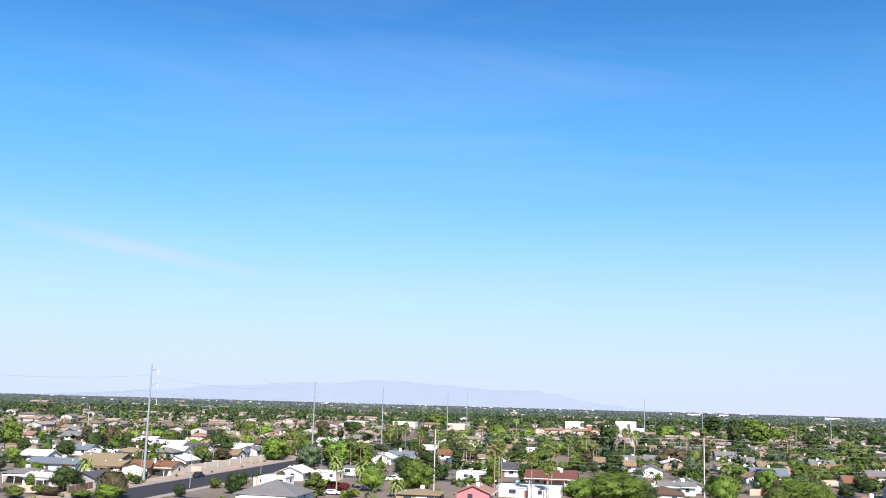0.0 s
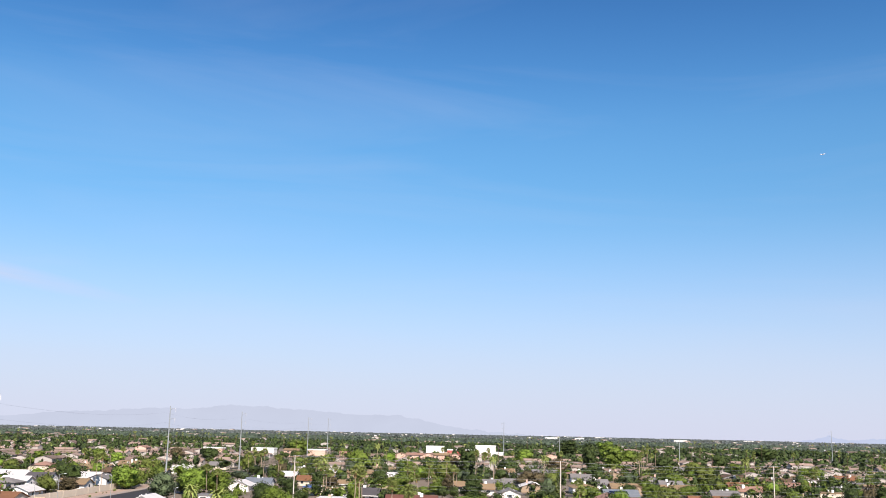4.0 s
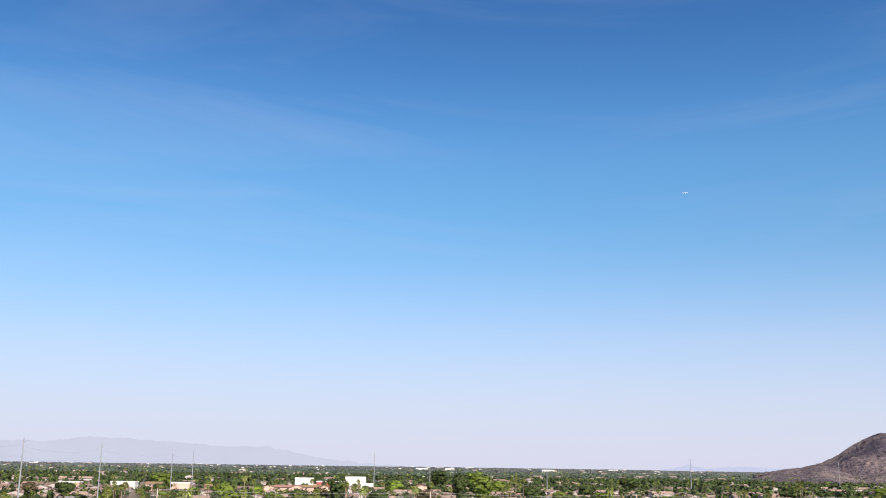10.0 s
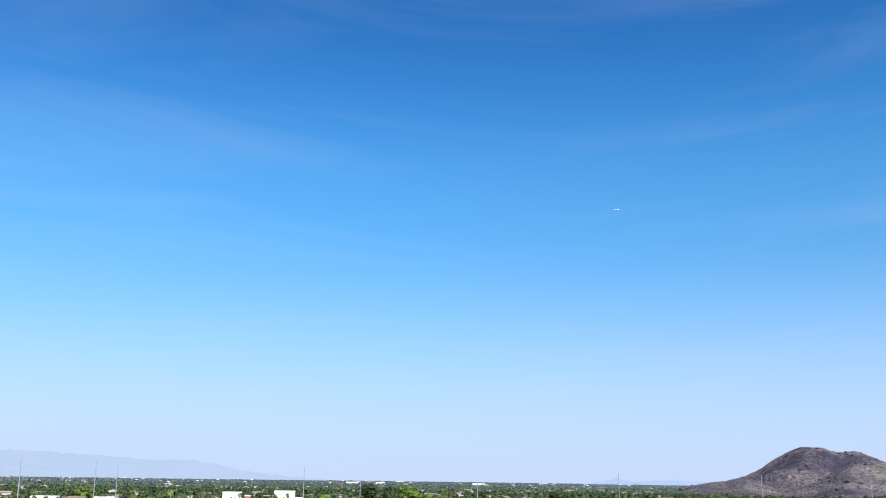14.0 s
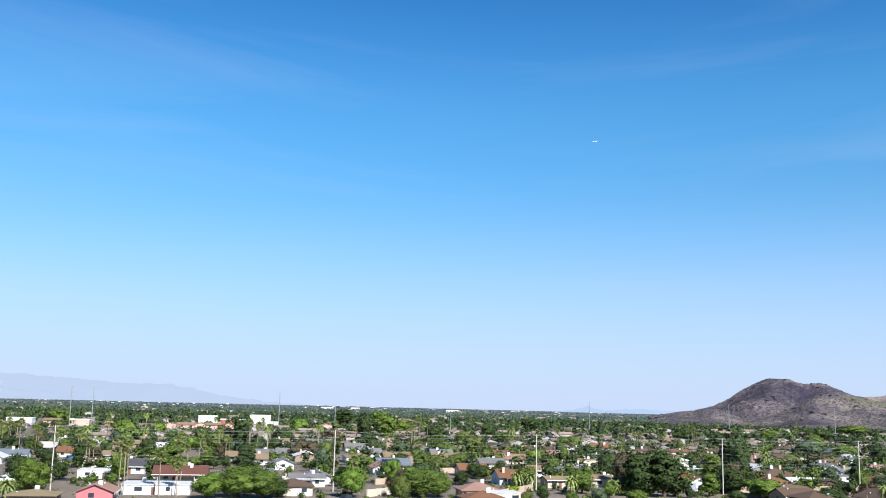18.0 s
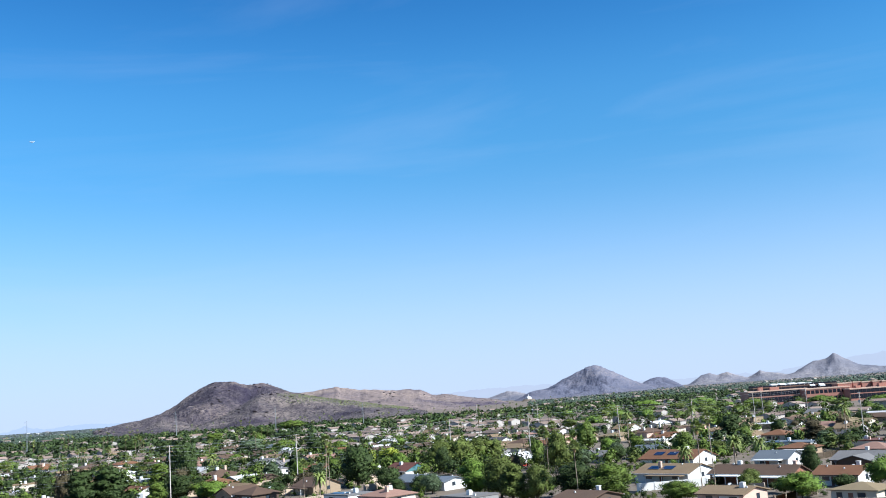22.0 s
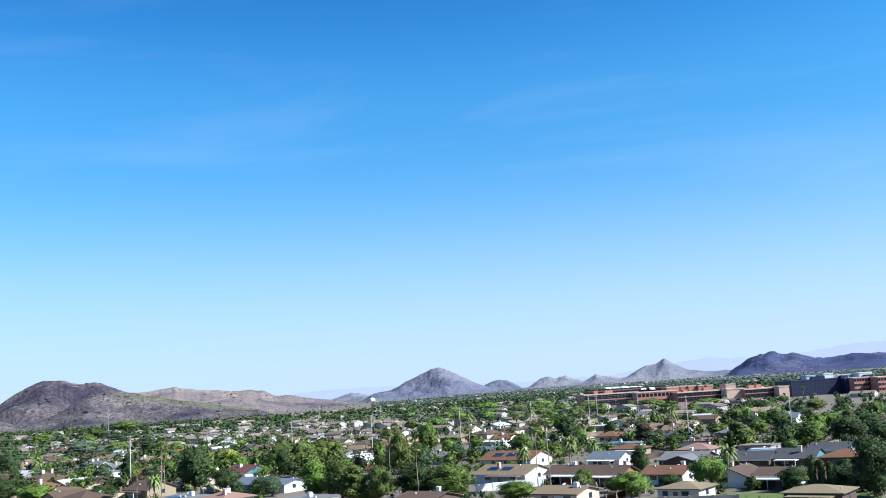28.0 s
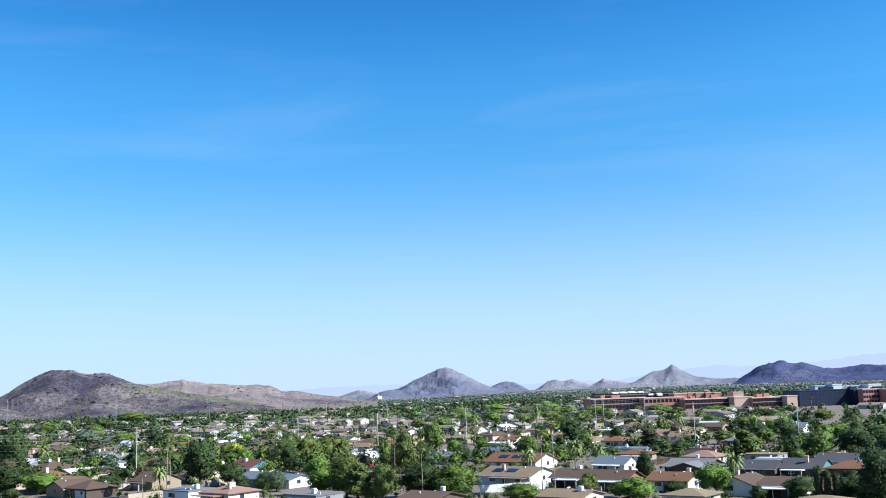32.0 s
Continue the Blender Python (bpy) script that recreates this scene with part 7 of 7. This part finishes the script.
def street_lamp(x, y, az, height=9.0):
    """A slim grey pole, a curved arm over the street and a flat lamp head."""
    p = thing("street_lamp", x, y, az, "slim grey steel street lamp with a curved arm", "street lamp", "street lamps")
    bm = bmesh.new()
    prism(bm, ring(0.11, 8), -0.2, height, 0.6)
    part("pole", bm, M_STEEL, p)
    bm = bmesh.new()
    tube(bm, [(0, 0, height - 0.3), (0.5, 0, height + 0.15), (1.7, 0, height + 0.3)], [0.06, 0.05, 0.045], 6)
    part("arm", bm, M_STEEL, p)
    bm = bmesh.new()
    box(bm, 1.6, 2.25, -0.16, 0.16, height + 0.2, height + 0.36)
    part("lamp_head", bm, M_AC, p)
    bm = bmesh.new()
    prism(bm, ring(0.22, 8), -0.2, 0.25, 0.9)
    part("base", bm, M_CONCRETE, p)


for x, y, az in ((-81.0, 282.0, 100), (-65.6, 275.8, 280), (-71.8, 331.8, 100), (-55.6, 331.3, 280), (-28.6, 265.1, 10), (308.9, 144.0, 10)):
    street_lamp(x, y, az)
# long walls seen between the yards
garden_wall(236.0, 262.0, 258.0, 265.5, 1.9)
garden_wall(*uv(305, -136.5), *uv(440, -136.5), 2.3, WALLS["cream"], "cream rendered street wall with pilasters", 11.0)
garden_wall(*uv(262, 168), *uv(262, 214), 2.0)
garden_wall(*uv(250, 60), *uv(250, 96), 2.0)
garden_wall(*uv(74, 186), *uv(100, 176), 2.0)
garden_wall(191.5, 269.5, 212.8, 263.5, 2.0, M_BLOCK, "tan concrete block garden wall")
garden_wall(226.7, 254.2, 256.0, 247.3, 2.0, M_BLOCK, "tan concrete block garden wall")
garden_wall(175.4, 296.8, 182.2, 291.7, 2.0, M_BLOCK, "tan concrete block garden wall")
garden_wall(222.8, 109.8, 235.4, 97.1, 1.9, WALLS["white"], "pale rendered garden wall")
garden_wall(228.5, 261.3, 256.6, 261.2, 2.0, M_BLOCK, "tan concrete block garden wall")
garden_wall(223.0, 84.2, 223.0, 78.6, 1.8, M_BLOCK, "tan concrete block garden wall")
garden_wall(239.6, 54.4, 255.4, 52.5, 1.8, WALLS["white"], "pale rendered garden wall")
garden_wall(120.0, 258.0, 141.8, 277.9, 1.9, M_BLOCK, "tan concrete block garden wall")
garden_wall(82.7, 262.0, 94.0, 271.0, 2.0, WALLS["cream"], "pale rendered garden wall")
garden_wall(97.9, 301.9, 105.9, 305.8, 1.9, M_BLOCK, "tan concrete block garden wall")
garden_wall(-90.0, 251.1, -88.7, 271.5, 1.8, M_WOOD, "weathered wooden board fence")
garden_wall(-102.4, 250.4, -94.9, 252.8, 1.8, M_BLOCK, "tan concrete block garden wall")
garden_wall(-36.4, 333.0, -27.1, 347.2, 1.8, WALLS["cream"], "pale rendered garden wall")
garden_wall(29.3, 423.4, 51.7, 450.0, 1.8, M_BLOCK, "tan concrete block garden wall")

# ---- the blocks behind ----
PLACED = [o.matrix_basis.translation.xy for o in scene.objects if o.get("category") == "house"]
PLANTED = [o.matrix_basis.translation.xy for o in scene.objects if o.get("category") in ("tree", "palm")]
rng = random.Random(4)
lots = []
for k in range(8):
    for side in (-1, 1):
        v = -480.0
        while v < 800:
            v += rng.uniform(19, 24)
            x, y = uv(232 + 92 * k + side * (23 + rng.uniform(-3, 3)), v)
            r, az = math.hypot(x, y), math.degrees(math.atan2(x, y))
            if not (430 < r < 900 and -28 < az < 92) or -146 < v < -92:
                continue
            if any((Vector((x, y)) - p).length < 18 for p in PLACED) or any((Vector((x, y)) - p).length < 9.5 for p in PLANTED):
                continue
            if (az > 74 and rng.random() < 0.25) or (az > 57 and r > 640 and rng.random() < 0.5):
                continue
            lots.append((r, x, y))
lots.sort()
ALL = list(PLACED)
for n, (r, x, y) in enumerate(lots):
    ALL.append(Vector((x, y)))
    if n >= 115:
        continue
    roof = rng.choice(("tan", "brown", "tan", "pink", "brown", "rust", "tan", "ochre", "white", "brown"))
    if math.degrees(math.atan2(x, y)) < 22:
        roof = rng.choice(("tan", "white", "grey", "tan", "pink", "ochre", "white", "brown", "tan", "ochre"))
    wall = rng.choice(("white", "cream", "tan", "tan", "cream", "salmon", "grey"))
    shape = rng.choice(("gable", "gable", "hip", "gable", "flat"))
    ex = rng.choice(("a", "c", "ca", "", "a", "w"))
    if shape != "gable":
        ex = ex.replace("w", "")
    house(x, y, (100 if rng.random() < 0.55 else 10), rng.uniform(13, 18), rng.uniform(10, 12.5), roof if shape != "flat" else rng.choice(("tan", "grey", "white", "ochre")), wall, shape, detail=1 if r < 430 else 0, extras=ex, seed=1000 + n)
GROVE = {leaf: [] for leaf in LEAVES}


def plant(x, y, height, width, leaf, shape, seed):
    """A tree of its own in the nearer blocks, one of many in a grove farther off."""
    if math.hypot(x, y) < 425:
        tree(x, y, height, width, leaf, shape, seed)
    else:
        GROVE[leaf].append((x, y, height, width))


spots = []
while len(spots) < 140:
    az, r = rng.uniform(-27, 91), math.sqrt(rng.uniform(320 ** 2, 560 ** 2))
    x, y = bearing(az, r)
    v = x * V.x + y * V.y
    if -134 < v < -105 or any((Vector((x, y)) - p).length < 8.5 for p in ALL):
        continue
    spots.append((x, y))
    plant(x, y, rng.uniform(5, 10.5), rng.uniform(6, 11), rng.choice(("green", "dark", "dark", "olive", "green", "bright", "brown", "grey")), rng.choice(("round", "round", "wide", "tall", "pine")), len(spots))
for i in range(50):
    az, r = (rng.uniform(60, 73), rng.uniform(640, 890)) if i < 34 else (rng.uniform(73, 88), rng.uniform(430, 850))
    x, y = bearing(az, r)
    if any((Vector((x, y)) - p).length < 9 for p in ALL):
        continue
    plant(x, y, rng.uniform(7, 11) if i < 34 else rng.uniform(5, 9), rng.uniform(12, 18), rng.choice(("bright", "bright", "green", "green", "olive") if i < 34 else ("dark", "green", "bright", "green", "olive")), rng.choice(("round", "wide", "wide")), 500 + i)
for i in range(26):
    u, v = 375 + 21 * i + rng.uniform(-6, 6), (-104, -136.5)[i % 2] + rng.uniform(-2, 2)
    x, y = uv(u, v)
    if any((Vector((x, y)) - p).length < 7 for p in ALL):
        continue
    plant(x, y, rng.uniform(5.5, 9), rng.uniform(8, 13), rng.choice(("green", "dark", "olive", "bright", "grey")), rng.choice(("round", "wide")), 600 + i)
count = 0
while count < 85:
    az, r = rng.uniform(-27, 91), math.sqrt(rng.uniform(400 ** 2, 750 ** 2))
    x, y = bearing(az, r)
    v = x * V.x + y * V.y
    if -134 < v < -105 or (az > 64 and r > 520) or any((Vector((x, y)) - p).length < 10 for p in ALL):
        continue
    count += 1
    palm(x, y, rng.uniform(9, 14.5) if rng.random() < 0.8 else rng.uniform(4, 6), "fan" if rng.random() < 0.85 else "date", count)
for i in range(26):
    k = rng.randrange(4)
    x, y = uv(232 + 92 * k + rng.choice((-9, 9)), rng.uniform(-70, 370))
    if any((Vector((x, y)) - p).length < 9 for p in ALL):
        continue
    car(x, y, rng.choice((10, 100)), rng.choice(("white", "white", "silver", "black", "red", "blue")), rng.choice(("sedan", "suv", "pickup", "sedan")))
for i in range(90):
    p = ALL[rng.randrange(len(ALL))]
    if p.length > 520:
        continue
    x0, y0 = p.x + U.x * 14, p.y + U.y * 14
    garden_wall(x0 - V.x * 9, y0 - V.y * 9, x0 + V.x * 9, y0 + V.y * 9, 1.8)


# ---- yard greenery and the city out to the horizon, too many to count ----
def leafy(rs, n_leaf, ls, core=0.34):
    """A low crown of loose leaf clumps round a lumpy core, one unit in radius."""
    v, f = ICO0
    vs, fs = [v * (core + 0.2 * rs.rand(len(v), 1))], f.tolist()
    d = rs.normal(size=(n_leaf, 3))
    d /= np.linalg.norm(d, axis=1, keepdims=True)
    p = d * rs.uniform(0.35, 1.15, (n_leaf, 1)) * (0.8 + 0.35 * np.sin(d[:, :1] * 5 + rs.rand() * 6))
    t1 = np.cross(d + rs.normal(size=d.shape) * 0.5, rs.normal(size=d.shape))
    t1 /= np.linalg.norm(t1, axis=1, keepdims=True)
    t2 = np.cross(d + rs.normal(size=d.shape) * 0.4, t1)
    a, b = ls * rs.uniform(0.5, 1.2, (n_leaf, 1)), ls * rs.uniform(0.4, 0.9, (n_leaf, 1))
    q = np.stack((p - t1 * a - t2 * b * 0.6, p + t1 * a - t2 * b * 0.5, p + t2 * b * 1.2), 1)
    inward = np.einsum("ij,ij->i", np.cross(q[:, 1] - q[:, 0], q[:, 2] - q[:, 0]), d) < 0
    q[inward] = q[inward][:, ::-1]
    vs.append(q.reshape(-1, 3))
    fs += (np.arange(n_leaf * 3).reshape(-1, 3) + len(v)).tolist()
    return np.concatenate(vs), fs


ICO0 = (np.array([(0, 0, 1), (0.894, 0, 0.447), (0.276, 0.851, 0.447), (-0.724, 0.526, 0.447), (-0.724, -0.526, 0.447), (0.276, -0.851, 0.447),
                                  (0.724, 0.526, -0.447), (-0.276, 0.851, -0.447), (-0.894, 0, -0.447), (-0.276, -0.851, -0.447), (0.724, -0.526, -0.447), (0, 0, -1)]),
                        np.array([(0, 1, 2), (0, 2, 3), (0, 3, 4), (0, 4, 5), (0, 5, 1), (1, 6, 2), (2, 7, 3), (3, 8, 4), (4, 9, 5), (5, 10, 1),
                                  (6, 7, 2), (7, 8, 3), (8, 9, 4), (9, 10, 5), (10, 6, 1), (11, 7, 6), (11, 8, 7), (11, 9, 8), (11, 10, 9), (11, 6, 10)]))


def yard_greenery():
    rs = np.random.RandomState(21)
    kinds = [leafy(rs, 230, 0.165) for _ in range(6)]
    light_kinds = [leafy(rs, 130, 0.205) for _ in range(6)]
    spots_np = np.array([p[:] for p in ALL])
    for name, mat, n, label in (("yard_greenery", LEAVES["green"], 900, "mixed green yard trees and hedges between the houses"),
                                ("dark_greenery", LEAVES["dark"], 1000, "dark green citrus and ficus trees between the houses"),
                                ("olive_greenery", LEAVES["olive"], 500, "olive desert trees and shrubs between the houses")):
        vert, norm, face, base, done = [], [], [], 0, 0
        while done < n:
            a, d = rs.uniform(-28, 92), math.sqrt(rs.uniform(205 ** 2, (760 if done % 8 < 7 else 400) ** 2))
            x, y = bearing(a, d)
            v = x * V.x + y * V.y
            near = np.min(np.abs(spots_np - (x, y)).max(1))
            if -134 < v < -105 or near < 7.5 or (a > 68 and name == "olive_greenery" and rs.rand() < 0.5) or (a < 12 and d < 640 and rs.rand() < 0.65) or (a < 35 and rs.rand() < (0.3 if d < 330 else 0.35)) or (a > 54 and d > 390 and rs.rand() < 0.72):
                continue
            done += 1
            s = rs.uniform(1.3, 4.2) if d > 330 else rs.uniform(0.6, 1.7) * (0.7 if near < 9 else 1.0)
            kv, kf = (kinds if d < 380 else light_kinds)[rs.randint(6)]
            t = rs.uniform(0, 6.28)
            c, e = math.cos(t), math.sin(t)
            q = kv @ np.array(((c, e, 0), (-e, c, 0), (0, 0, 1))) * s * np.array((1, 1, rs.uniform(0.7, 1.15)))
            vert.append(q + np.array((x, y, ground_z(x, y) + s * 0.75)))
            norm.append(outward(q, 0.0, rs))
            face += [tuple(i + base for i in f) for f in kf]
            base += len(kv)
        tagged(new(name, mesh_np(name, np.concatenate(vert), face, mat, normals=np.concatenate(norm))), label, "greenery", kind="stuff")


yard_greenery()


def groves():
    rs = np.random.RandomState(33)
    kinds = [leafy(rs, 700, 0.085, 0.55) for _ in range(6)]
    for leaf, rows in ((k, v) for k, v in GROVE.items() if v):
        vert, norm, face, base = [], [], [], 0
        for x, y, h, w in rows:
            kv, kf = kinds[rs.randint(6)]
            norm.append(outward(kv, 0.0, rs))
            vert.append(kv * np.array((w / 2, w / 2, h * 0.43)) * (0.92 + 0.16 * rs.rand(len(kv), 1)) + np.array((x, y, ground_z(x, y) + h * 0.56)))
            face += [tuple(i + base for i in f) for f in kf]
            base += len(kv)
        name = leaf + "_grove"
        tagged(new(name, mesh_np(name, np.concatenate(vert), face, LEAVES[leaf], normals=np.concatenate(norm))), LEAF_WORDS[leaf] + " tree crowns along streets and blocks farther off", "trees", kind="stuff")


groves()


def yard_shrubs():
    """Low bushes dotted over the near yards and verges."""
    rs = np.random.RandomState(77)
    kinds = [leafy(rs, 70, 0.22, 0.4) for _ in range(6)]
    spots_np = np.array([p[:] for p in ALL])
    vert, face, base, done = [], [], 0, 0
    while done < 1300:
        a, d = rs.uniform(-28, 92), math.sqrt(rs.uniform(185 ** 2, 430 ** 2))
        x, y = bearing(a, d)
        v = x * V.x + y * V.y
        if -128 < v < -107 or np.min(np.abs(spots_np - (x, y)).max(1)) < 7.5:
            continue
        done += 1
        s = rs.uniform(0.35, 1.5) if d < 330 else rs.uniform(0.4, 1.0)
        kv, kf = kinds[rs.randint(6)]
        vert.append(kv * s * np.array((1, 1, 0.8)) + np.array((x, y, ground_z(x, y) + s * 0.55)))
        face += [tuple(i + base for i in f) for f in kf]
        base += len(kv)
    tagged(new("yard_shrubs", mesh_np("yard_shrubs", np.concatenate(vert), face, LEAVES["olive"])), "low olive desert shrubs dotted over gravel yards", "shrubs", kind="stuff")


yard_shrubs()


def far_city():
    rs = np.random.RandomState(11)
    mid = [leafy(rs, 15, 0.44, 0.56) for _ in range(8)]
    close = [leafy(rs, 74, 0.235, 0.46) for _ in range(8)]
    plain = [(np.array(((1, 0, 0), (0, 1, 0), (-1, 0, 0), (0, -1, 0), (0, 0, 1), (0, 0, -1.0))),
              np.array(((0, 1, 4), (1, 2, 4), (2, 3, 4), (3, 0, 4), (1, 0, 5), (2, 1, 5), (3, 2, 5), (0, 3, 5))))] * 2
    # the two outer rings use leaf colours that carry distance haze
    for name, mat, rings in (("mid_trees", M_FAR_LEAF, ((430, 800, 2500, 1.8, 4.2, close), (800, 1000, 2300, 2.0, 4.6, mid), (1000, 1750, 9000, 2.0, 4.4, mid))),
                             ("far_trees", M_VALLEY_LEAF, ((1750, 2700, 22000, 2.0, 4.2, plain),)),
                             ("valley_trees", M_HAZED_LEAF, ((2700, 4800, 30000, 1.6, 3.6, plain),))):
        vert, norm, face, base = [], [], [], 0
        for r0, r1, n, s0, s1, shapes in rings:
            az = rs.uniform(-29, 93, n)
            r = np.sqrt(rs.uniform(r0 ** 2, r1 ** 2, n))
            for a, d in zip(az, r):
                if (34.5 if d < 2800 else 36.5) < a < 58 and d > 1640 or (a > 55 and d > 3650) or (a > 52 and d > 2000 and rs.rand() < 0.4) or (70 < a < 92 and 830 < d < 1010):
                    continue
                if d < 1000 and rs.rand() < (0.62 if a < 14 else 0.28 if a < 46 else 0.35 if a < 56 else 0.62):
                    continue
                x, y = bearing(a, d)
                v = x * V.x + y * V.y
                if -134 < v < -105 and d < 1000:
                    continue
                s = rs.uniform(s0, s1)
                flat_ = 1.0 if d < 1700 else 0.62
                iv, jf = shapes[rs.randint(len(shapes))]
                q = iv * (0.8 + 0.35 * rs.rand(len(iv), 1)) * s * np.array((1, 1, rs.uniform(0.7, 1.25) * flat_)) + np.array((x, y, ground_z(x, y) + s * flat_ * rs.uniform(0.5, 0.9)))
                vert.append(q)
                norm.append(outward(iv, 0.0, rs))
                face += [tuple(i + base for i in f) for f in jf]
                base += len(iv)
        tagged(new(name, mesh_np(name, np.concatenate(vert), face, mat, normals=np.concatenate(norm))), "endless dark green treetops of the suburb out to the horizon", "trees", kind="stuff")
    wv, wf, rv, rf = [], [], [], []
    places = [(math.degrees(math.atan2(x, y)), r) for r, x, y in lots[115:]]
    for r0, r1, n in ((880, 1300, 200), (1300, 2000, 210), (2000, 3200, 60), (3200, 4600, 40)):
        places += [(rs.uniform(-29, 93), math.sqrt(rs.uniform(r0 ** 2, r1 ** 2))) for i in range(n)]
    if places:
        for a, d in places:
            if 32.5 < a < 58 and d > 1640 or (a > 55 and d > 3650) or (70 < a < 92 and 830 < d < 1010):
                continue
            x, y = bearing(a, d)
            L, W, H = rs.uniform(10, 18), rs.uniform(8, 11), rs.uniform(2.4, 3.2) * (1.6 if rs.rand() < 0.12 and d < 1300 else 1)
            if d > 1900 and rs.rand() < 0.08:
                L, W, H = rs.uniform(20, 34), 16, rs.uniform(3.5, 5)
            t = GRID + (math.pi / 2 if rs.rand() < 0.5 else 0)
            ex = np.array((math.sin(t), math.cos(t), 0)) * L / 2
            ey = np.array((math.cos(t), -math.sin(t), 0)) * W / 2
            c = np.array((x, y, ground_z(x, y)))
            up = np.array((0, 0, 1.0))
            k = len(wv)
            wv += [c - ex - ey, c + ex - ey, c + ex + ey, c - ex + ey, c - ex - ey + up * H, c + ex - ey + up * H, c + ex + ey + up * H, c - ex + ey + up * H,
                   c - ex + up * (H + 0.28 * W / 2), c + ex + up * (H + 0.28 * W / 2)]
            wf += [(k, k + 1, k + 5, k + 4), (k + 1, k + 2, k + 6, k + 5), (k + 2, k + 3, k + 7, k + 6), (k + 3, k, k + 4, k + 7), (k + 4, k + 8, k + 7), (k + 5, k + 6, k + 9)]
            k = len(rv)
            ex, ey = ex * 1.06, ey * 1.14
            lo, hi = up * (H - 0.15), up * (H + 0.28 * W / 2 + 0.12)
            rv += [c - ex - ey + lo, c + ex - ey + lo, c + ex + ey + lo, c - ex + ey + lo, c - ex + hi, c + ex + hi]
            rf += [(k, k + 1, k + 5, k + 4), (k + 2, k + 3, k + 4, k + 5)]
    tagged(new("far_house_walls", mesh_np("far_house_walls", np.array(wv), wf, M_FAR_WALL)), "pale walls of countless far houses among trees", "houses", kind="stuff")
    tagged(new("far_house_roofs", mesh_np("far_house_roofs", np.array(rv), rf, M_FAR_ROOF)), "tan and grey roofs of countless far houses", "roofs", kind="stuff")
    bv, bf = [], []
    for i in range(110):
        a, d = rs.uniform(-28, 36), math.sqrt(rs.uniform(1700 ** 2, 4700 ** 2))
        L, W, H = rs.uniform(4, 8 if i % 5 else 22) * d / 2600, 9.0, rs.uniform(2.2, 3.4) * (0.7 + d / 6000)
        x, y = bearing(a, d)
        t = math.radians(a)
        ex, ey, up = np.array((math.cos(t), -math.sin(t), 0)) * L / 2, np.array((math.sin(t), math.cos(t), 0)) * W / 2, np.array((0, 0, H))
        c, k = np.array((x, y, ground_z(x, y) - 1)), len(bv)
        bv += [c - ex - ey, c + ex - ey, c + ex + ey, c - ex + ey, c - ex - ey + up, c + ex - ey + up, c + ex + ey + up, c - ex + ey + up]
        bf += [(k, k + 1, k + 5, k + 4), (k + 1, k + 2, k + 6, k + 5), (k + 2, k + 3, k + 7, k + 6), (k + 3, k, k + 4, k + 7), (k + 4, k + 5, k + 6, k + 7)]
    tagged(new("far_sheds", mesh_np("far_sheds", np.array(bv), bf, WALLS["white"])), "tiny white sheds and warehouses along the horizon", "buildings", kind="stuff")
    pv, pf, tv, tf, base = [], [], [], [], 0
    for i in range(380):
        a, d = rs.uniform(-29, 66), math.sqrt(rs.uniform(560 ** 2, 1700 ** 2))
        if 32.5 < a < 58 and d > 1640:
            continue
        x, y = bearing(a, d)
        h, s = rs.uniform(8, 16), rs.uniform(1.3, 2.0)
        g = ground_z(x, y)
        w = 0.13
        q = np.array([(x - w, y, g), (x + w, y, g), (x + w, y, g + h), (x - w, y, g + h), (x, y - w, g), (x, y + w, g), (x, y + w, g + h), (x, y - w, g + h)])
        tf += [tuple(len(tv) * 8 + i for i in f) for f in ((0, 1, 2, 3), (4, 5, 6, 7))]
        tv.append(q)
        for j in range(12):
            t, e = j * 2.4, rs.uniform(-0.5, 0.9)
            dx, dy, dz = math.cos(t) * s, math.sin(t) * s, e * s
            q = np.array([(x, y, g + h), (x + dx * 0.7 - dy * 0.28, y + dy * 0.7 + dx * 0.28, g + h + dz), (x + dx, y + dy, g + h + dz - 0.3 * s), (x + dx * 0.7 + dy * 0.28, y + dy * 0.7 - dx * 0.28, g + h + dz)])
            pv.append(q)
            pf.append((base, base + 1, base + 2, base + 3))
            base += 4
    tagged(new("far_palm_trunks", mesh_np("far_palm_trunks", np.concatenate(tv), tf, M_BARK)), "thin trunks of far fan palms", "palms", kind="stuff")
    tagged(new("far_palms", mesh_np("far_palms", np.concatenate(pv), pf, M_PALM)), "scattered fan palms among the far houses", "palms", kind="stuff")


far_city()
